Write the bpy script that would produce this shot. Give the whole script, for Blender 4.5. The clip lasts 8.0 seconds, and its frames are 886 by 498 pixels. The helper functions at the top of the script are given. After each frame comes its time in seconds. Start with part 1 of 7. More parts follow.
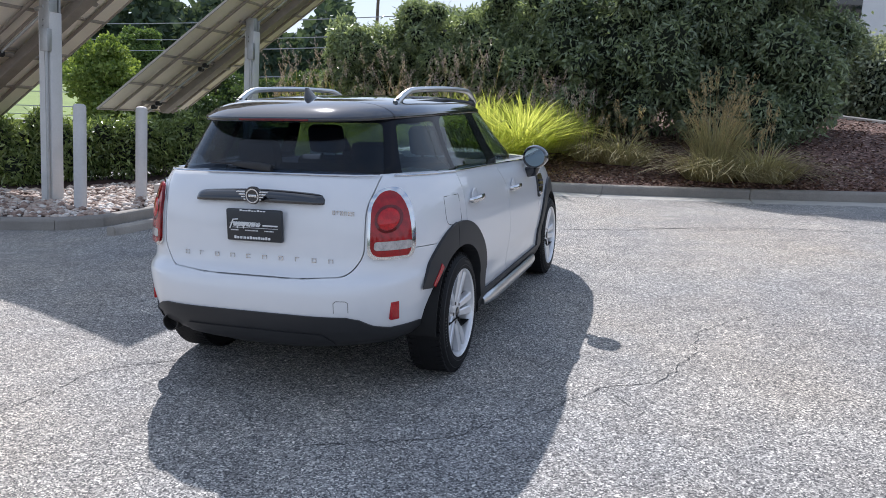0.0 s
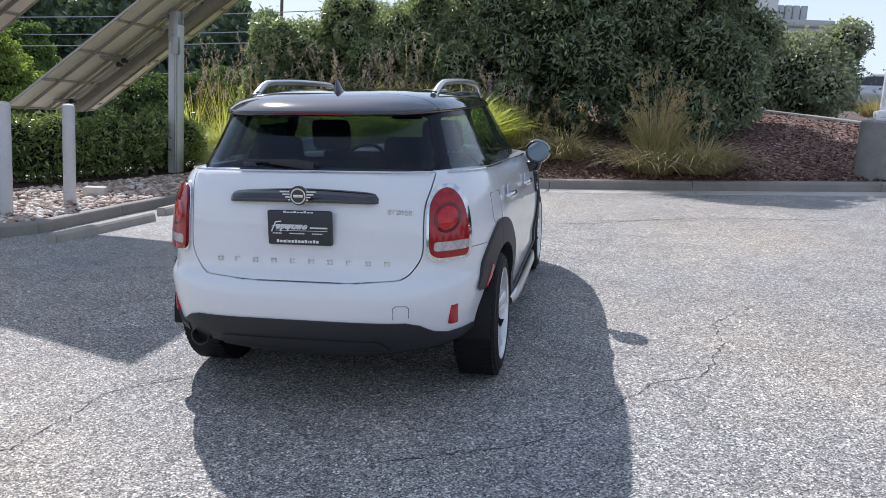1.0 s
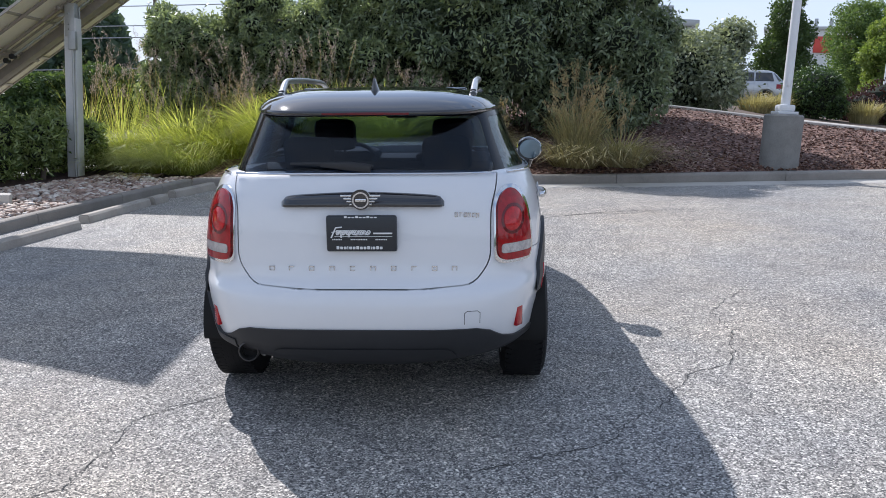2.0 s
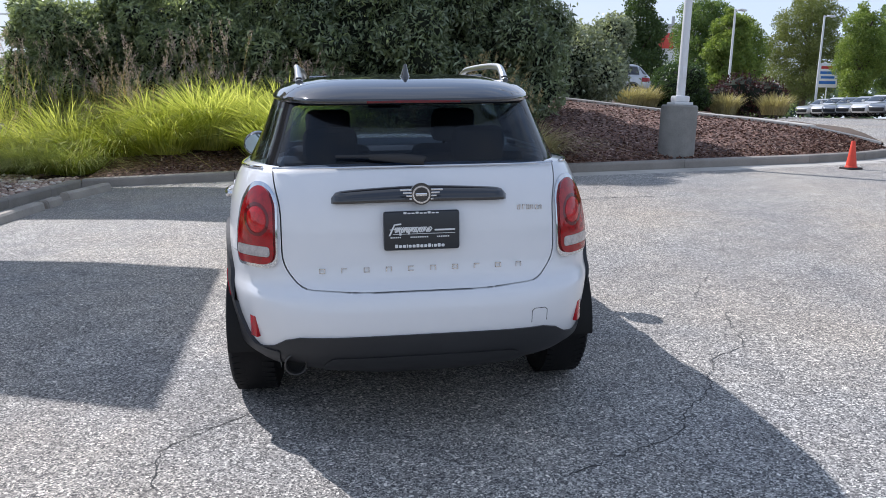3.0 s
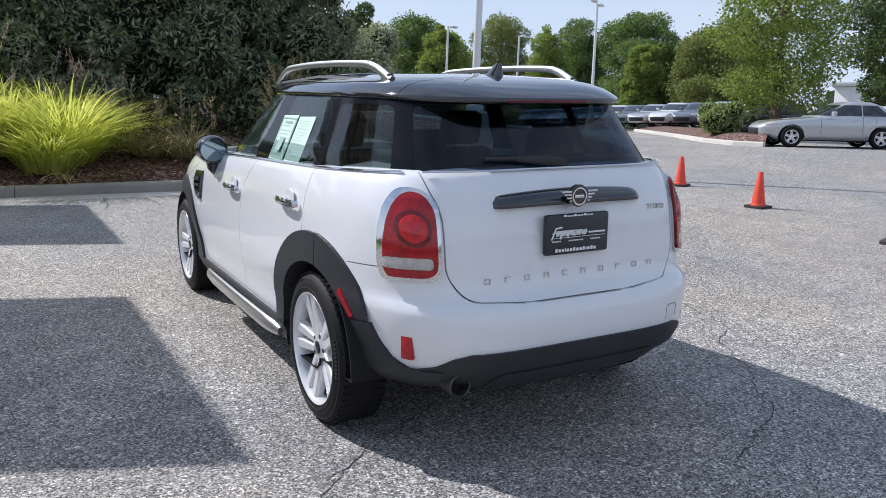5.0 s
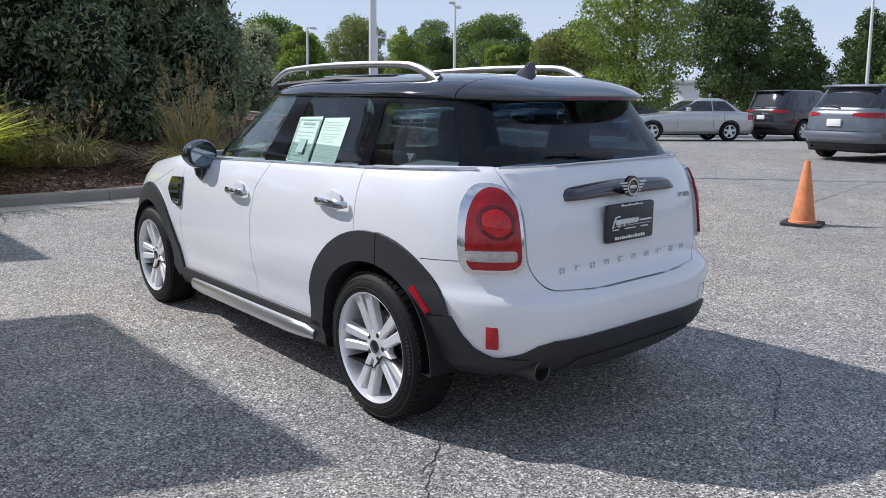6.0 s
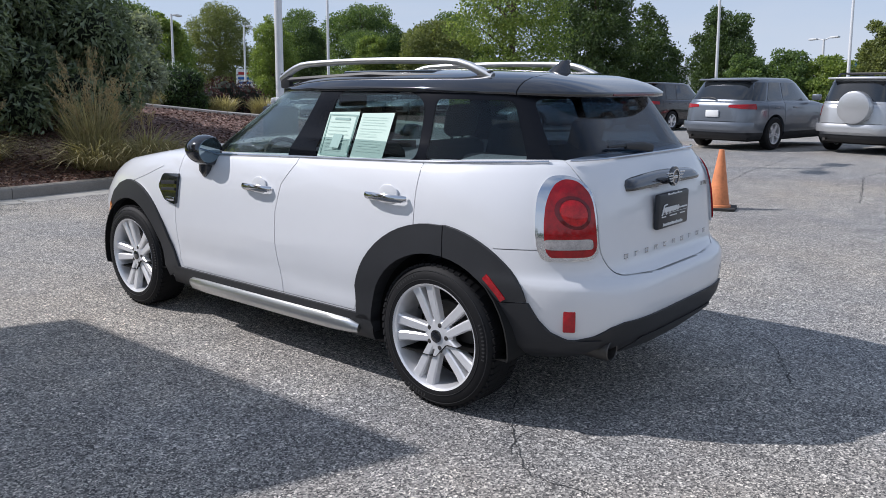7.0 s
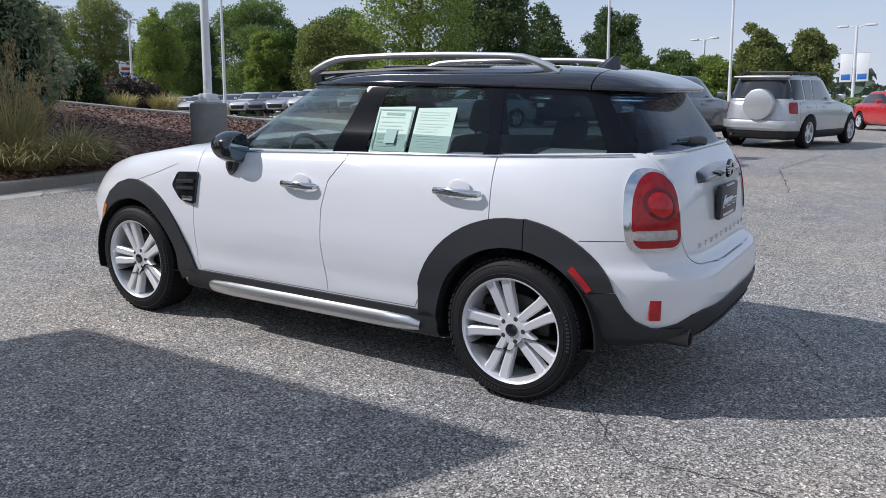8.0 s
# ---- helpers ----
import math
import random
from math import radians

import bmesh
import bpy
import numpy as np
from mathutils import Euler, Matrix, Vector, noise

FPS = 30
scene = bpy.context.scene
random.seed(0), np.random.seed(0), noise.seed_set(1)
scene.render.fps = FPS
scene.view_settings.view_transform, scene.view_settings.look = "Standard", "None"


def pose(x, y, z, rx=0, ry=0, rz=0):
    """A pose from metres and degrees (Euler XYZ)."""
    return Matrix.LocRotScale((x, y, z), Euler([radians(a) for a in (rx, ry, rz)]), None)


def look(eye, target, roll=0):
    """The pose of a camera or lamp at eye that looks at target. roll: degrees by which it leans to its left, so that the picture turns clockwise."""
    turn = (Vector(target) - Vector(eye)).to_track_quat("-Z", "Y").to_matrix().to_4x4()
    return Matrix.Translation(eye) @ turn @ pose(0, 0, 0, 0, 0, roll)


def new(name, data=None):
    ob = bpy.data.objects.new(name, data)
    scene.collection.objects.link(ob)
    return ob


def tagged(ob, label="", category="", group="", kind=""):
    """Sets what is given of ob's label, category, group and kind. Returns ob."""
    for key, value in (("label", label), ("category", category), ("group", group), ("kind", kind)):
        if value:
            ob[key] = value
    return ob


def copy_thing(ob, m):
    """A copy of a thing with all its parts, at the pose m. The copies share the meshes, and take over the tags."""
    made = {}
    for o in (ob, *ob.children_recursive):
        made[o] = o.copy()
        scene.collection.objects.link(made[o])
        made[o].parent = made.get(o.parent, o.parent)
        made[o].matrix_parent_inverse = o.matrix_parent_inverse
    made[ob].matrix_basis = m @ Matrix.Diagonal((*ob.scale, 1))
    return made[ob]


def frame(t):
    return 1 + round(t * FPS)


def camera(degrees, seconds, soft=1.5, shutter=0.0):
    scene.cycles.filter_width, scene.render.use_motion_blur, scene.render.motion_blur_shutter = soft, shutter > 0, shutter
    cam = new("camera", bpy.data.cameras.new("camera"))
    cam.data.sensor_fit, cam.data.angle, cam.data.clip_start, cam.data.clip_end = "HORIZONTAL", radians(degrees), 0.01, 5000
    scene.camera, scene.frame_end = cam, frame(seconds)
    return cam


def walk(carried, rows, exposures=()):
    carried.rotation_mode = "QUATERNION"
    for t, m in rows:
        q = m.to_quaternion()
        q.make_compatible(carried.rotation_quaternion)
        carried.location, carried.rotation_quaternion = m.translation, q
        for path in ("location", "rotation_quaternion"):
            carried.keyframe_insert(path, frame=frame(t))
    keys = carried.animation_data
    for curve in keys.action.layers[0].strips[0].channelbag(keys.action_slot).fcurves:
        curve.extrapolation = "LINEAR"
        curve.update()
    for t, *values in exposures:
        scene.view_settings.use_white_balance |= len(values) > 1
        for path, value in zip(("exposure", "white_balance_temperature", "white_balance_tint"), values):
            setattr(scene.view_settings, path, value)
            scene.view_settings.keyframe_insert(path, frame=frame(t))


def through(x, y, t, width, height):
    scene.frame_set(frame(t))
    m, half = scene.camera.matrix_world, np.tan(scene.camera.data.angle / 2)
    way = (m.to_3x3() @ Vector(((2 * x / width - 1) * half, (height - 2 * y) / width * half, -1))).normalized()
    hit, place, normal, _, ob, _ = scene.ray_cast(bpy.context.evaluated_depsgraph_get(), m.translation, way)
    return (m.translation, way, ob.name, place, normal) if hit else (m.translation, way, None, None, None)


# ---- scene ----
cam = camera(58.8, 8.0, soft=0.9)
PATH = [
    (0, (-0.077, -0.058, 1.407), (-0.671, 1.823, 1.075), 3.89),
    (0.5, (-0.449, -0.008, 1.375), (-0.933, 1.905, 1.046), 3.69),
    (1, (-0.842, -0.068, 1.341), (-1.198, 1.874, 1.017), 3.43),
    (1.5, (-1.267, -0.110, 1.335), (-1.478, 1.853, 1.015), 3.21),
    (3, (-2.528, 0.174, 1.245), (-2.239, 2.127, 0.930), 2.24),
    (3.5, (-2.951, 0.367, 1.241), (-2.484, 2.287, 0.934), 2.39),
    (4, (-3.386, 0.548, 1.190), (-2.744, 2.420, 0.897), 2.47),
    (4.5, (-3.768, 0.722, 1.162), (-2.955, 2.528, 0.883), 2.53),
    (6, (-4.911, 1.292, 1.107), (-3.640, 2.816, 0.854), 0.65),
    (6.5, (-5.254, 1.545, 1.104), (-3.855, 2.950, 0.842), 0.37),
    (7, (-5.601, 1.806, 1.117), (-4.094, 3.092, 0.844), 0.16),
    (7.5, (-5.827, 2.162, 1.116), (-4.228, 3.330, 0.838), 0.08),
    (8, (-6.091, 2.472, 1.106), (-4.422, 3.538, 0.826), -0.15),
]
walk(cam, [(t, look(eye, target, roll)) for t, eye, target, roll in PATH], exposures=[(0, 0.68, 6260, 11), (4.5, 0.56, 6260, 11), (8, 0.19, 6260, 11)])

# ---- light: low sun ahead to the left, blue sky with thin cloud ----
SUN = Vector((-0.667, 0.88, 1.0)).normalized()
world = bpy.data.worlds.new("sky")
scene.world = world
world.use_nodes = True
wn, wl = world.node_tree.nodes, world.node_tree.links
wn.clear()
w_out, w_bg = wn.new("ShaderNodeOutputWorld"), wn.new("ShaderNodeBackground")
w_sky, w_mix = wn.new("ShaderNodeTexSky"), wn.new("ShaderNodeMix")
w_co, w_map, w_noise, w_ramp = wn.new("ShaderNodeTexCoord"), wn.new("ShaderNodeMapping"), wn.new("ShaderNodeTexNoise"), wn.new("ShaderNodeValToRGB")
w_sky.sky_type, w_sky.sun_disc = "NISHITA", False
w_sky.sun_elevation = math.asin(SUN.z)
w_sky.sun_rotation = math.atan2(SUN.x, SUN.y)
w_sky.altitude, w_sky.air_density, w_sky.dust_density = 100, 1.0, 0.8
w_map.inputs["Scale"].default_value = (1.0, 1.0, 3.2)
w_noise.inputs["Scale"].default_value, w_noise.inputs["Detail"].default_value = 2.6, 6
w_ramp.color_ramp.elements[0].position, w_ramp.color_ramp.elements[1].position = 0.43, 0.72
w_ramp.color_ramp.elements[0].color, w_ramp.color_ramp.elements[1].color = (0, 0, 0, 1), (0.85, 0.85, 0.85, 1)
w_mix.data_type = "RGBA"
w_mix.inputs["B"].default_value = (5.0, 5.3, 5.9, 1)
wl.new(w_co.outputs["Generated"], w_map.inputs["Vector"])
wl.new(w_map.outputs["Vector"], w_noise.inputs["Vector"])
wl.new(w_noise.outputs["Fac"], w_ramp.inputs["Fac"])
wl.new(w_ramp.outputs["Color"], w_mix.inputs["Factor"])
w_blue = wn.new("ShaderNodeMix")
w_blue.data_type = "RGBA"
w_blue.inputs["Factor"].default_value = 0.66
w_blue.inputs["B"].default_value = (2.35, 3.05, 4.45, 1)
wl.new(w_sky.outputs["Color"], w_blue.inputs["A"])
w_sep, w_haze = wn.new("ShaderNodeSeparateXYZ"), wn.new("ShaderNodeMix")
w_fall = wn.new("ShaderNodeMapRange")
w_fall.inputs["From Min"].default_value, w_fall.inputs["From Max"].default_value = 0.0, 0.55
w_fall.inputs["To Min"].default_value, w_fall.inputs["To Max"].default_value = 0.62, 0.0
w_fall.interpolation_type = "SMOOTHSTEP"
w_haze.data_type = "RGBA"
w_haze.inputs["B"].default_value = (5.5, 6.1, 7.0, 1)
wl.new(w_co.outputs["Generated"], w_sep.inputs["Vector"])
wl.new(w_sep.outputs["Z"], w_fall.inputs["Value"])
wl.new(w_fall.outputs["Result"], w_haze.inputs["Factor"])
wl.new(w_blue.outputs["Result"], w_haze.inputs["A"])
wl.new(w_haze.outputs["Result"], w_mix.inputs["A"])
wl.new(w_mix.outputs["Result"], w_bg.inputs["Color"])
w_bg.inputs["Strength"].default_value = 0.108
wl.new(w_bg.outputs["Background"], w_out.inputs["Surface"])
sun = new("sun", bpy.data.lights.new("sun", "SUN"))
sun.data.energy, sun.data.angle, sun.data.color = 3.35, radians(0.55), (1.0, 0.955, 0.94)
sun.matrix_basis = look(SUN * 60, (0, 0, 0))

# ---- materials ----
def tree_of(name):
    m = bpy.data.materials.new(name)
    m.use_nodes = True
    nt = m.node_tree
    return m, nt, nt.nodes["Principled BSDF"], nt.nodes["Material Output"]


def coords(nt, kind="Object", scale=(1, 1, 1)):
    c, mp = nt.nodes.new("ShaderNodeTexCoord"), nt.nodes.new("ShaderNodeMapping")
    mp.inputs["Scale"].default_value = scale
    nt.links.new(c.outputs[kind], mp.inputs["Vector"])
    return mp.outputs["Vector"]


def noise_of(nt, vec, scale, detail=5, rough=0.6):
    n = nt.nodes.new("ShaderNodeTexNoise")
    n.inputs["Scale"].default_value, n.inputs["Detail"].default_value, n.inputs["Roughness"].default_value = scale, detail, rough
    nt.links.new(vec, n.inputs["Vector"])
    return n.outputs["Fac"]


def ramp(nt, fac, stops):
    r = nt.nodes.new("ShaderNodeValToRGB")
    el = r.color_ramp.elements
    while len(el) < len(stops):
        el.new(0.5)
    for e, (p, c) in zip(el, stops):
        e.position, e.color = p, (*c, 1)
    nt.links.new(fac, r.inputs["Fac"])
    return r.outputs["Color"]


def mixc(nt, fac, a, b, mode="MIX"):
    m = nt.nodes.new("ShaderNodeMix")
    m.data_type, m.blend_type = "RGBA", mode
    for sock, v in (("Factor", fac), ("A", a), ("B", b)):
        s = m.inputs[sock]
        if isinstance(v, (int, float)):
            s.default_value = v
        elif isinstance(v, tuple):
            s.default_value = (*v, 1)
        else:
            nt.links.new(v, s)
    return m.outputs["Result"]


def bump(nt, bsdf, height, strength, dist):
    b = nt.nodes.new("ShaderNodeBump")
    b.inputs["Strength"].default_value, b.inputs["Distance"].default_value = strength, dist
    nt.links.new(height, b.inputs["Height"])
    nt.links.new(b.outputs["Normal"], bsdf.inputs["Normal"])


def surface(name, base, rough=0.6, metal=0.0, vary=0.15, coarse=1.5, fine=40, relief=0.15, dist=0.003, coat=0.0, spec=0.5, per_thing=0.0):
    """A plain painted, cast or moulded surface with stains at two scales and fine relief."""
    m, nt, b, _ = tree_of(name)
    v = coords(nt)
    a, f = noise_of(nt, v, coarse), noise_of(nt, v, fine, 3)
    dark = tuple(c * (1 - vary) for c in base)
    light = tuple(min(1, c * (1 + vary * 0.6)) for c in base)
    col = ramp(nt, a, [(0.3, dark), (0.7, light)])
    col = mixc(nt, 0.35, col, ramp(nt, f, [(0.3, dark), (0.7, light)]))
    if per_thing:
        oi = nt.nodes.new("ShaderNodeObjectInfo")
        col = mixc(nt, 1.0, col, ramp(nt, oi.outputs["Random"], [(0, (1 - per_thing,) * 3), (1, (1, 1, 1))]), "MULTIPLY")
    nt.links.new(col, b.inputs["Base Color"])
    b.inputs["Roughness"].default_value, b.inputs["Metallic"].default_value = rough, metal
    b.inputs["Specular IOR Level"].default_value = spec
    b.inputs["Coat Weight"].default_value, b.inputs["Coat Roughness"].default_value = coat, 0.04
    if relief:
        bump(nt, b, f, relief, dist)
    return m


def leafy(name, dark, light, rough=0.45, through=0.35, spec=0.5):
    """Leaves: colour by leaf, light passing through."""
    m, nt, b, out = tree_of(name)
    g = nt.nodes.new("ShaderNodeNewGeometry")
    v = coords(nt)
    col = ramp(nt, g.outputs["Random Per Island"], [(0, dark), (0.6, tuple((a + c) / 2 for a, c in zip(dark, light))), (1, light)])
    col = mixc(nt, 0.3, col, ramp(nt, noise_of(nt, v, 0.9), [(0.35, dark), (0.65, light)]))
    nt.links.new(col, b.inputs["Base Color"])
    b.inputs["Roughness"].default_value = rough
    b.inputs["Specular IOR Level"].default_value = spec
    tr, add = nt.nodes.new("ShaderNodeBsdfTranslucent"), nt.nodes.new("ShaderNodeMixShader")
    nt.links.new(mixc(nt, 1.0, col, (1.0, 1.0, 0.55), "MULTIPLY"), tr.inputs["Color"])
    add.inputs["Fac"].default_value = through
    nt.links.new(b.outputs["BSDF"], add.inputs[1])
    nt.links.new(tr.outputs["BSDF"], add.inputs[2])
    nt.links.new(add.outputs["Shader"], out.inputs["Surface"])
    return m


def glass(name, tint, gloss=0.02, straight=0.05, slant=0.6, dust=0.0, sheen_tint=(0.55, 0.74, 0.78)):
    """Thin window glass: tinted, clear, mirroring more at a slant; dust mixes in a diffuse teal that imitates pale sky
    sheen.
    """
    m, nt, b, out = tree_of(name)
    nt.nodes.remove(b)
    t, g, d, mx, md, lw, pw, ma = (nt.nodes.new("ShaderNodeBsdf" + k) if k in ("Transparent", "Glossy", "Diffuse") else nt.nodes.new("ShaderNode" + k) for k in ("Transparent", "Glossy", "Diffuse", "MixShader", "MixShader", "LayerWeight", "Math", "Math"))
    t.inputs["Color"].default_value = (*tint, 1)
    d.inputs["Color"].default_value = (*sheen_tint, 1)
    g.inputs["Roughness"].default_value = gloss
    lw.inputs["Blend"].default_value = 0.5
    pw.operation, ma.operation = "POWER", "MULTIPLY_ADD"
    pw.inputs[1].default_value, ma.inputs[1].default_value, ma.inputs[2].default_value = 3.0, slant, straight
    nt.links.new(lw.outputs["Facing"], pw.inputs[0])
    nt.links.new(pw.outputs["Value"], ma.inputs[0])
    md.inputs["Fac"].default_value = dust
    nt.links.new(t.outputs["BSDF"], md.inputs[1])
    nt.links.new(d.outputs["BSDF"], md.inputs[2])
    nt.links.new(ma.outputs["Value"], mx.inputs["Fac"])
    nt.links.new(md.outputs["Shader"], mx.inputs[1])
    nt.links.new(g.outputs["BSDF"], mx.inputs[2])
    nt.links.new(mx.outputs["Shader"], out.inputs["Surface"])
    return m


def asphalt_material():
    """Worn asphalt: dark binder, mostly mid grey stones and a few pale ones, with tan dusty patches and dark worn ones."""
    m, nt, b, _ = tree_of("worn_asphalt")
    v = coords(nt)
    layers = []
    for scale in (165, 95):
        vo = nt.nodes.new("ShaderNodeTexVoronoi")
        vo.inputs["Scale"].default_value = scale
        nt.links.new(v, vo.inputs["Vector"])
        sep = nt.nodes.new("ShaderNodeSeparateColor")
        nt.links.new(vo.outputs["Color"], sep.inputs["Color"])
        layers.append((vo, sep))
    stones = ramp(nt, layers[0][1].outputs["Red"], [(0.0, (0.035, 0.036, 0.04)), (0.34, (0.17, 0.17, 0.168)), (0.72, (0.43, 0.425, 0.41)), (0.9, (0.66, 0.65, 0.62)), (1.0, (1.0, 0.98, 0.93))])
    big = ramp(nt, layers[1][1].outputs["Green"], [(0.0, (0.07, 0.07, 0.075)), (0.5, (0.30, 0.295, 0.285)), (0.86, (0.52, 0.51, 0.49)), (1.0, (1.0, 0.98, 0.92))])
    stones = mixc(nt, ramp(nt, layers[1][1].outputs["Blue"], [(0.7, (0, 0, 0)), (0.73, (1, 1, 1))]), stones, big)
    blotch = ramp(nt, noise_of(nt, v, 0.35, 6, 0.65), [(0.32, (0.74, 0.75, 0.78)), (0.62, (1.02, 1.0, 0.96))])
    dust = ramp(nt, noise_of(nt, v, 0.16, 5, 0.7), [(0.42, (1.0, 1.0, 1.0)), (0.68, (1.14, 1.03, 0.90))])
    mid = ramp(nt, noise_of(nt, v, 3.2, 6, 0.75), [(0.3, (0.78, 0.78, 0.785)), (0.7, (1.18, 1.165, 1.14))])
    fine = ramp(nt, noise_of(nt, v, 34, 4, 0.75), [(0.3, (0.74, 0.74, 0.74)), (0.7, (1.16, 1.16, 1.16))])
    col = mixc(nt, 1.0, mixc(nt, 1.0, mixc(nt, 1.0, stones, blotch, "MULTIPLY"), dust, "MULTIPLY"), mixc(nt, 1.0, mid, fine, "MULTIPLY"), "MULTIPLY")
    nt.links.new(col, b.inputs["Base Color"])
    b.inputs["Roughness"].default_value = 0.82
    b.inputs["Specular IOR Level"].default_value = 0.4
    bump(nt, b, layers[0][0].outputs["Distance"], 0.4, 0.005)
    return m


def mulch_material():
    m, nt, b, _ = tree_of("shredded_bark")
    v = coords(nt, scale=(1, 1, 1))
    vo = nt.nodes.new("ShaderNodeTexVoronoi")
    vo.inputs["Scale"].default_value = 22
    nt.links.new(v, vo.inputs["Vector"])
    sep = nt.nodes.new("ShaderNodeSeparateColor")
    nt.links.new(vo.outputs["Color"], sep.inputs["Color"])
    col = ramp(nt, sep.outputs["Red"], [(0, (0.045, 0.025, 0.02)), (0.5, (0.16, 0.088, 0.07)), (0.9, (0.30, 0.18, 0.145)), (1, (0.48, 0.36, 0.30))])
    col = mixc(nt, 1.0, col, ramp(nt, noise_of(nt, v, 1.2), [(0.3, (0.7, 0.7, 0.7)), (0.7, (1.1, 1.1, 1.1))]), "MULTIPLY")
    nt.links.new(col, b.inputs["Base Color"])
    b.inputs["Roughness"].default_value = 0.95
    bump(nt, b, vo.outputs["Distance"], 0.8, 0.03)
    return m


ASPHALT, MULCH = asphalt_material(), mulch_material()
CONCRETE = surface("kerb_concrete", (0.30, 0.275, 0.245), 0.85, vary=0.32, coarse=2, fine=60, relief=0.3, per_thing=0.18)
PALE_CONCRETE = surface("pale_concrete", (0.6, 0.57, 0.52), 0.85, vary=0.15, coarse=2, fine=60, relief=0.2, per_thing=0.1)
STOP_CONCRETE = surface("weathered_concrete", (0.43, 0.39, 0.34), 0.9, vary=0.3, coarse=4, fine=50, relief=0.4, per_thing=0.2)
GUTTER = surface("gutter_concrete", (0.5, 0.475, 0.43), 0.88, vary=0.3, coarse=1.6, fine=60, relief=0.3, per_thing=0.15)
BASE_CONCRETE = surface("cast_concrete", (0.24, 0.235, 0.22), 0.85, vary=0.3, coarse=3, fine=50, relief=0.3)
WHITE_CAR = surface("white_car_paint", (0.73, 0.738, 0.755), 0.3, vary=0.015, coarse=0.7, fine=15, relief=0, coat=0.8)
BLACK_GLOSS = surface("black_gloss_paint", (0.009, 0.010, 0.014), 0.06, vary=0.1, relief=0, coat=1.0)
PILLAR_BLACK = surface("pillar_black", (0.007, 0.008, 0.011), 0.12, vary=0.1, relief=0, spec=0.15)
CLADDING = surface("black_plastic", (0.030, 0.031, 0.034), 0.5, vary=0.2, coarse=4, fine=300, relief=0.12, dist=0.001, spec=0.35)
UNDER = surface("underbody_black", (0.004, 0.004, 0.004), 0.8, vary=0.2, relief=0)
CHROME = surface("chrome", (0.66, 0.67, 0.69), 0.07, 1.0, vary=0.05, relief=0)
MIRROR = surface("tinted_mirror", (0.22, 0.28, 0.31), 0.03, 1.0, vary=0.02, relief=0)
SATIN = surface("satin_aluminium", (0.68, 0.68, 0.67), 0.3, 1.0, vary=0.08, relief=0)
ALLOY = surface("alloy_wheel", (0.80, 0.80, 0.81), 0.28, 0.4, vary=0.06, relief=0, coat=0.4)
TYRE = surface("tyre_rubber", (0.010, 0.010, 0.011), 0.65, vary=0.25, coarse=5, fine=90, relief=0.2, dist=0.002, spec=0.22)
TYRE_MARK = surface("tyre_lettering", (0.03, 0.03, 0.031), 0.5, vary=0.2, relief=0)
BRAKE = surface("brake_iron", (0.1, 0.095, 0.09), 0.5, 0.8, relief=0)
SEAT = surface("dark_seat_cloth", (0.025, 0.026, 0.03), 0.8, vary=0.2, fine=200)
TRIM_GREY = surface("grey_lining", (0.10, 0.10, 0.10), 0.8, vary=0.1, fine=150)
WHITE_INK = surface("white_print", (0.75, 0.76, 0.76), 0.5, vary=0.03, relief=0)
PLATE_BLACK = surface("plate_black", (0.022, 0.026, 0.032), 0.35, vary=0.15, relief=0)
PAPER = surface("pale_green_paper", (0.56, 0.72, 0.62), 0.6, vary=0.04, relief=0)
PAPER_INK = surface("green_print", (0.26, 0.42, 0.37), 0.6, vary=0.1, relief=0)
GLASS_CLEAR = glass("window_glass", (0.86, 0.93, 0.91), 0.01, 0.05, 0.6, 0.01)
GLASS_DARK = glass("tinted_glass", (0.50, 0.58, 0.60), 0.012, 0.032, 0.5, 0.0)
GLASS_REAR = glass("rear_glass", (0.42, 0.48, 0.56), 0.012, 0.028, 0.5, 0.0)
GLASS_BLACK = surface("dark_glass", (0.012, 0.015, 0.018), 0.05, vary=0.1, relief=0, coat=1.0)


def lens_material(name, col, rough=0.12):
    m = surface(name, col, rough, vary=0.5, coarse=30, fine=160, relief=0.04, dist=0.001, coat=0.55, spec=0.3)
    return m


RED_LENS = lens_material("red_lens", (0.34, 0.002, 0.006))
BRIGHT_RED = lens_material("bright_red_lens", (0.52, 0.008, 0.012))
DEEP_RED = lens_material("deep_red_lens", (0.13, 0.002, 0.005))
CLEAR_LENS = lens_material("clear_lens", (0.5, 0.46, 0.44))
AMBER = lens_material("amber_lens", (0.6, 0.2, 0.03))
REFLECTOR = lens_material("red_reflector", (0.42, 0.008, 0.016))

# ---- building tools ----
def link_mesh(name, me, material, parent=None, label=""):
    ob = new(name, me)
    me.materials.clear()
    me.materials.append(material)
    if parent is not None:
        ob.parent = parent
    if label:
        ob["label"] = label
    return ob


def part(name, bm, material, parent=None, label="", smooth=35):
    """One mesh object out of a bmesh, under a thing or a part."""
    me = bpy.data.meshes.new(name)
    bmesh.ops.recalc_face_normals(bm, faces=bm.faces)
    bm.to_mesh(me)
    bm.free()
    if smooth:
        me.shade_smooth()
        me.set_sharp_from_angle(angle=radians(smooth))
    return link_mesh(name, me, material, parent, label)


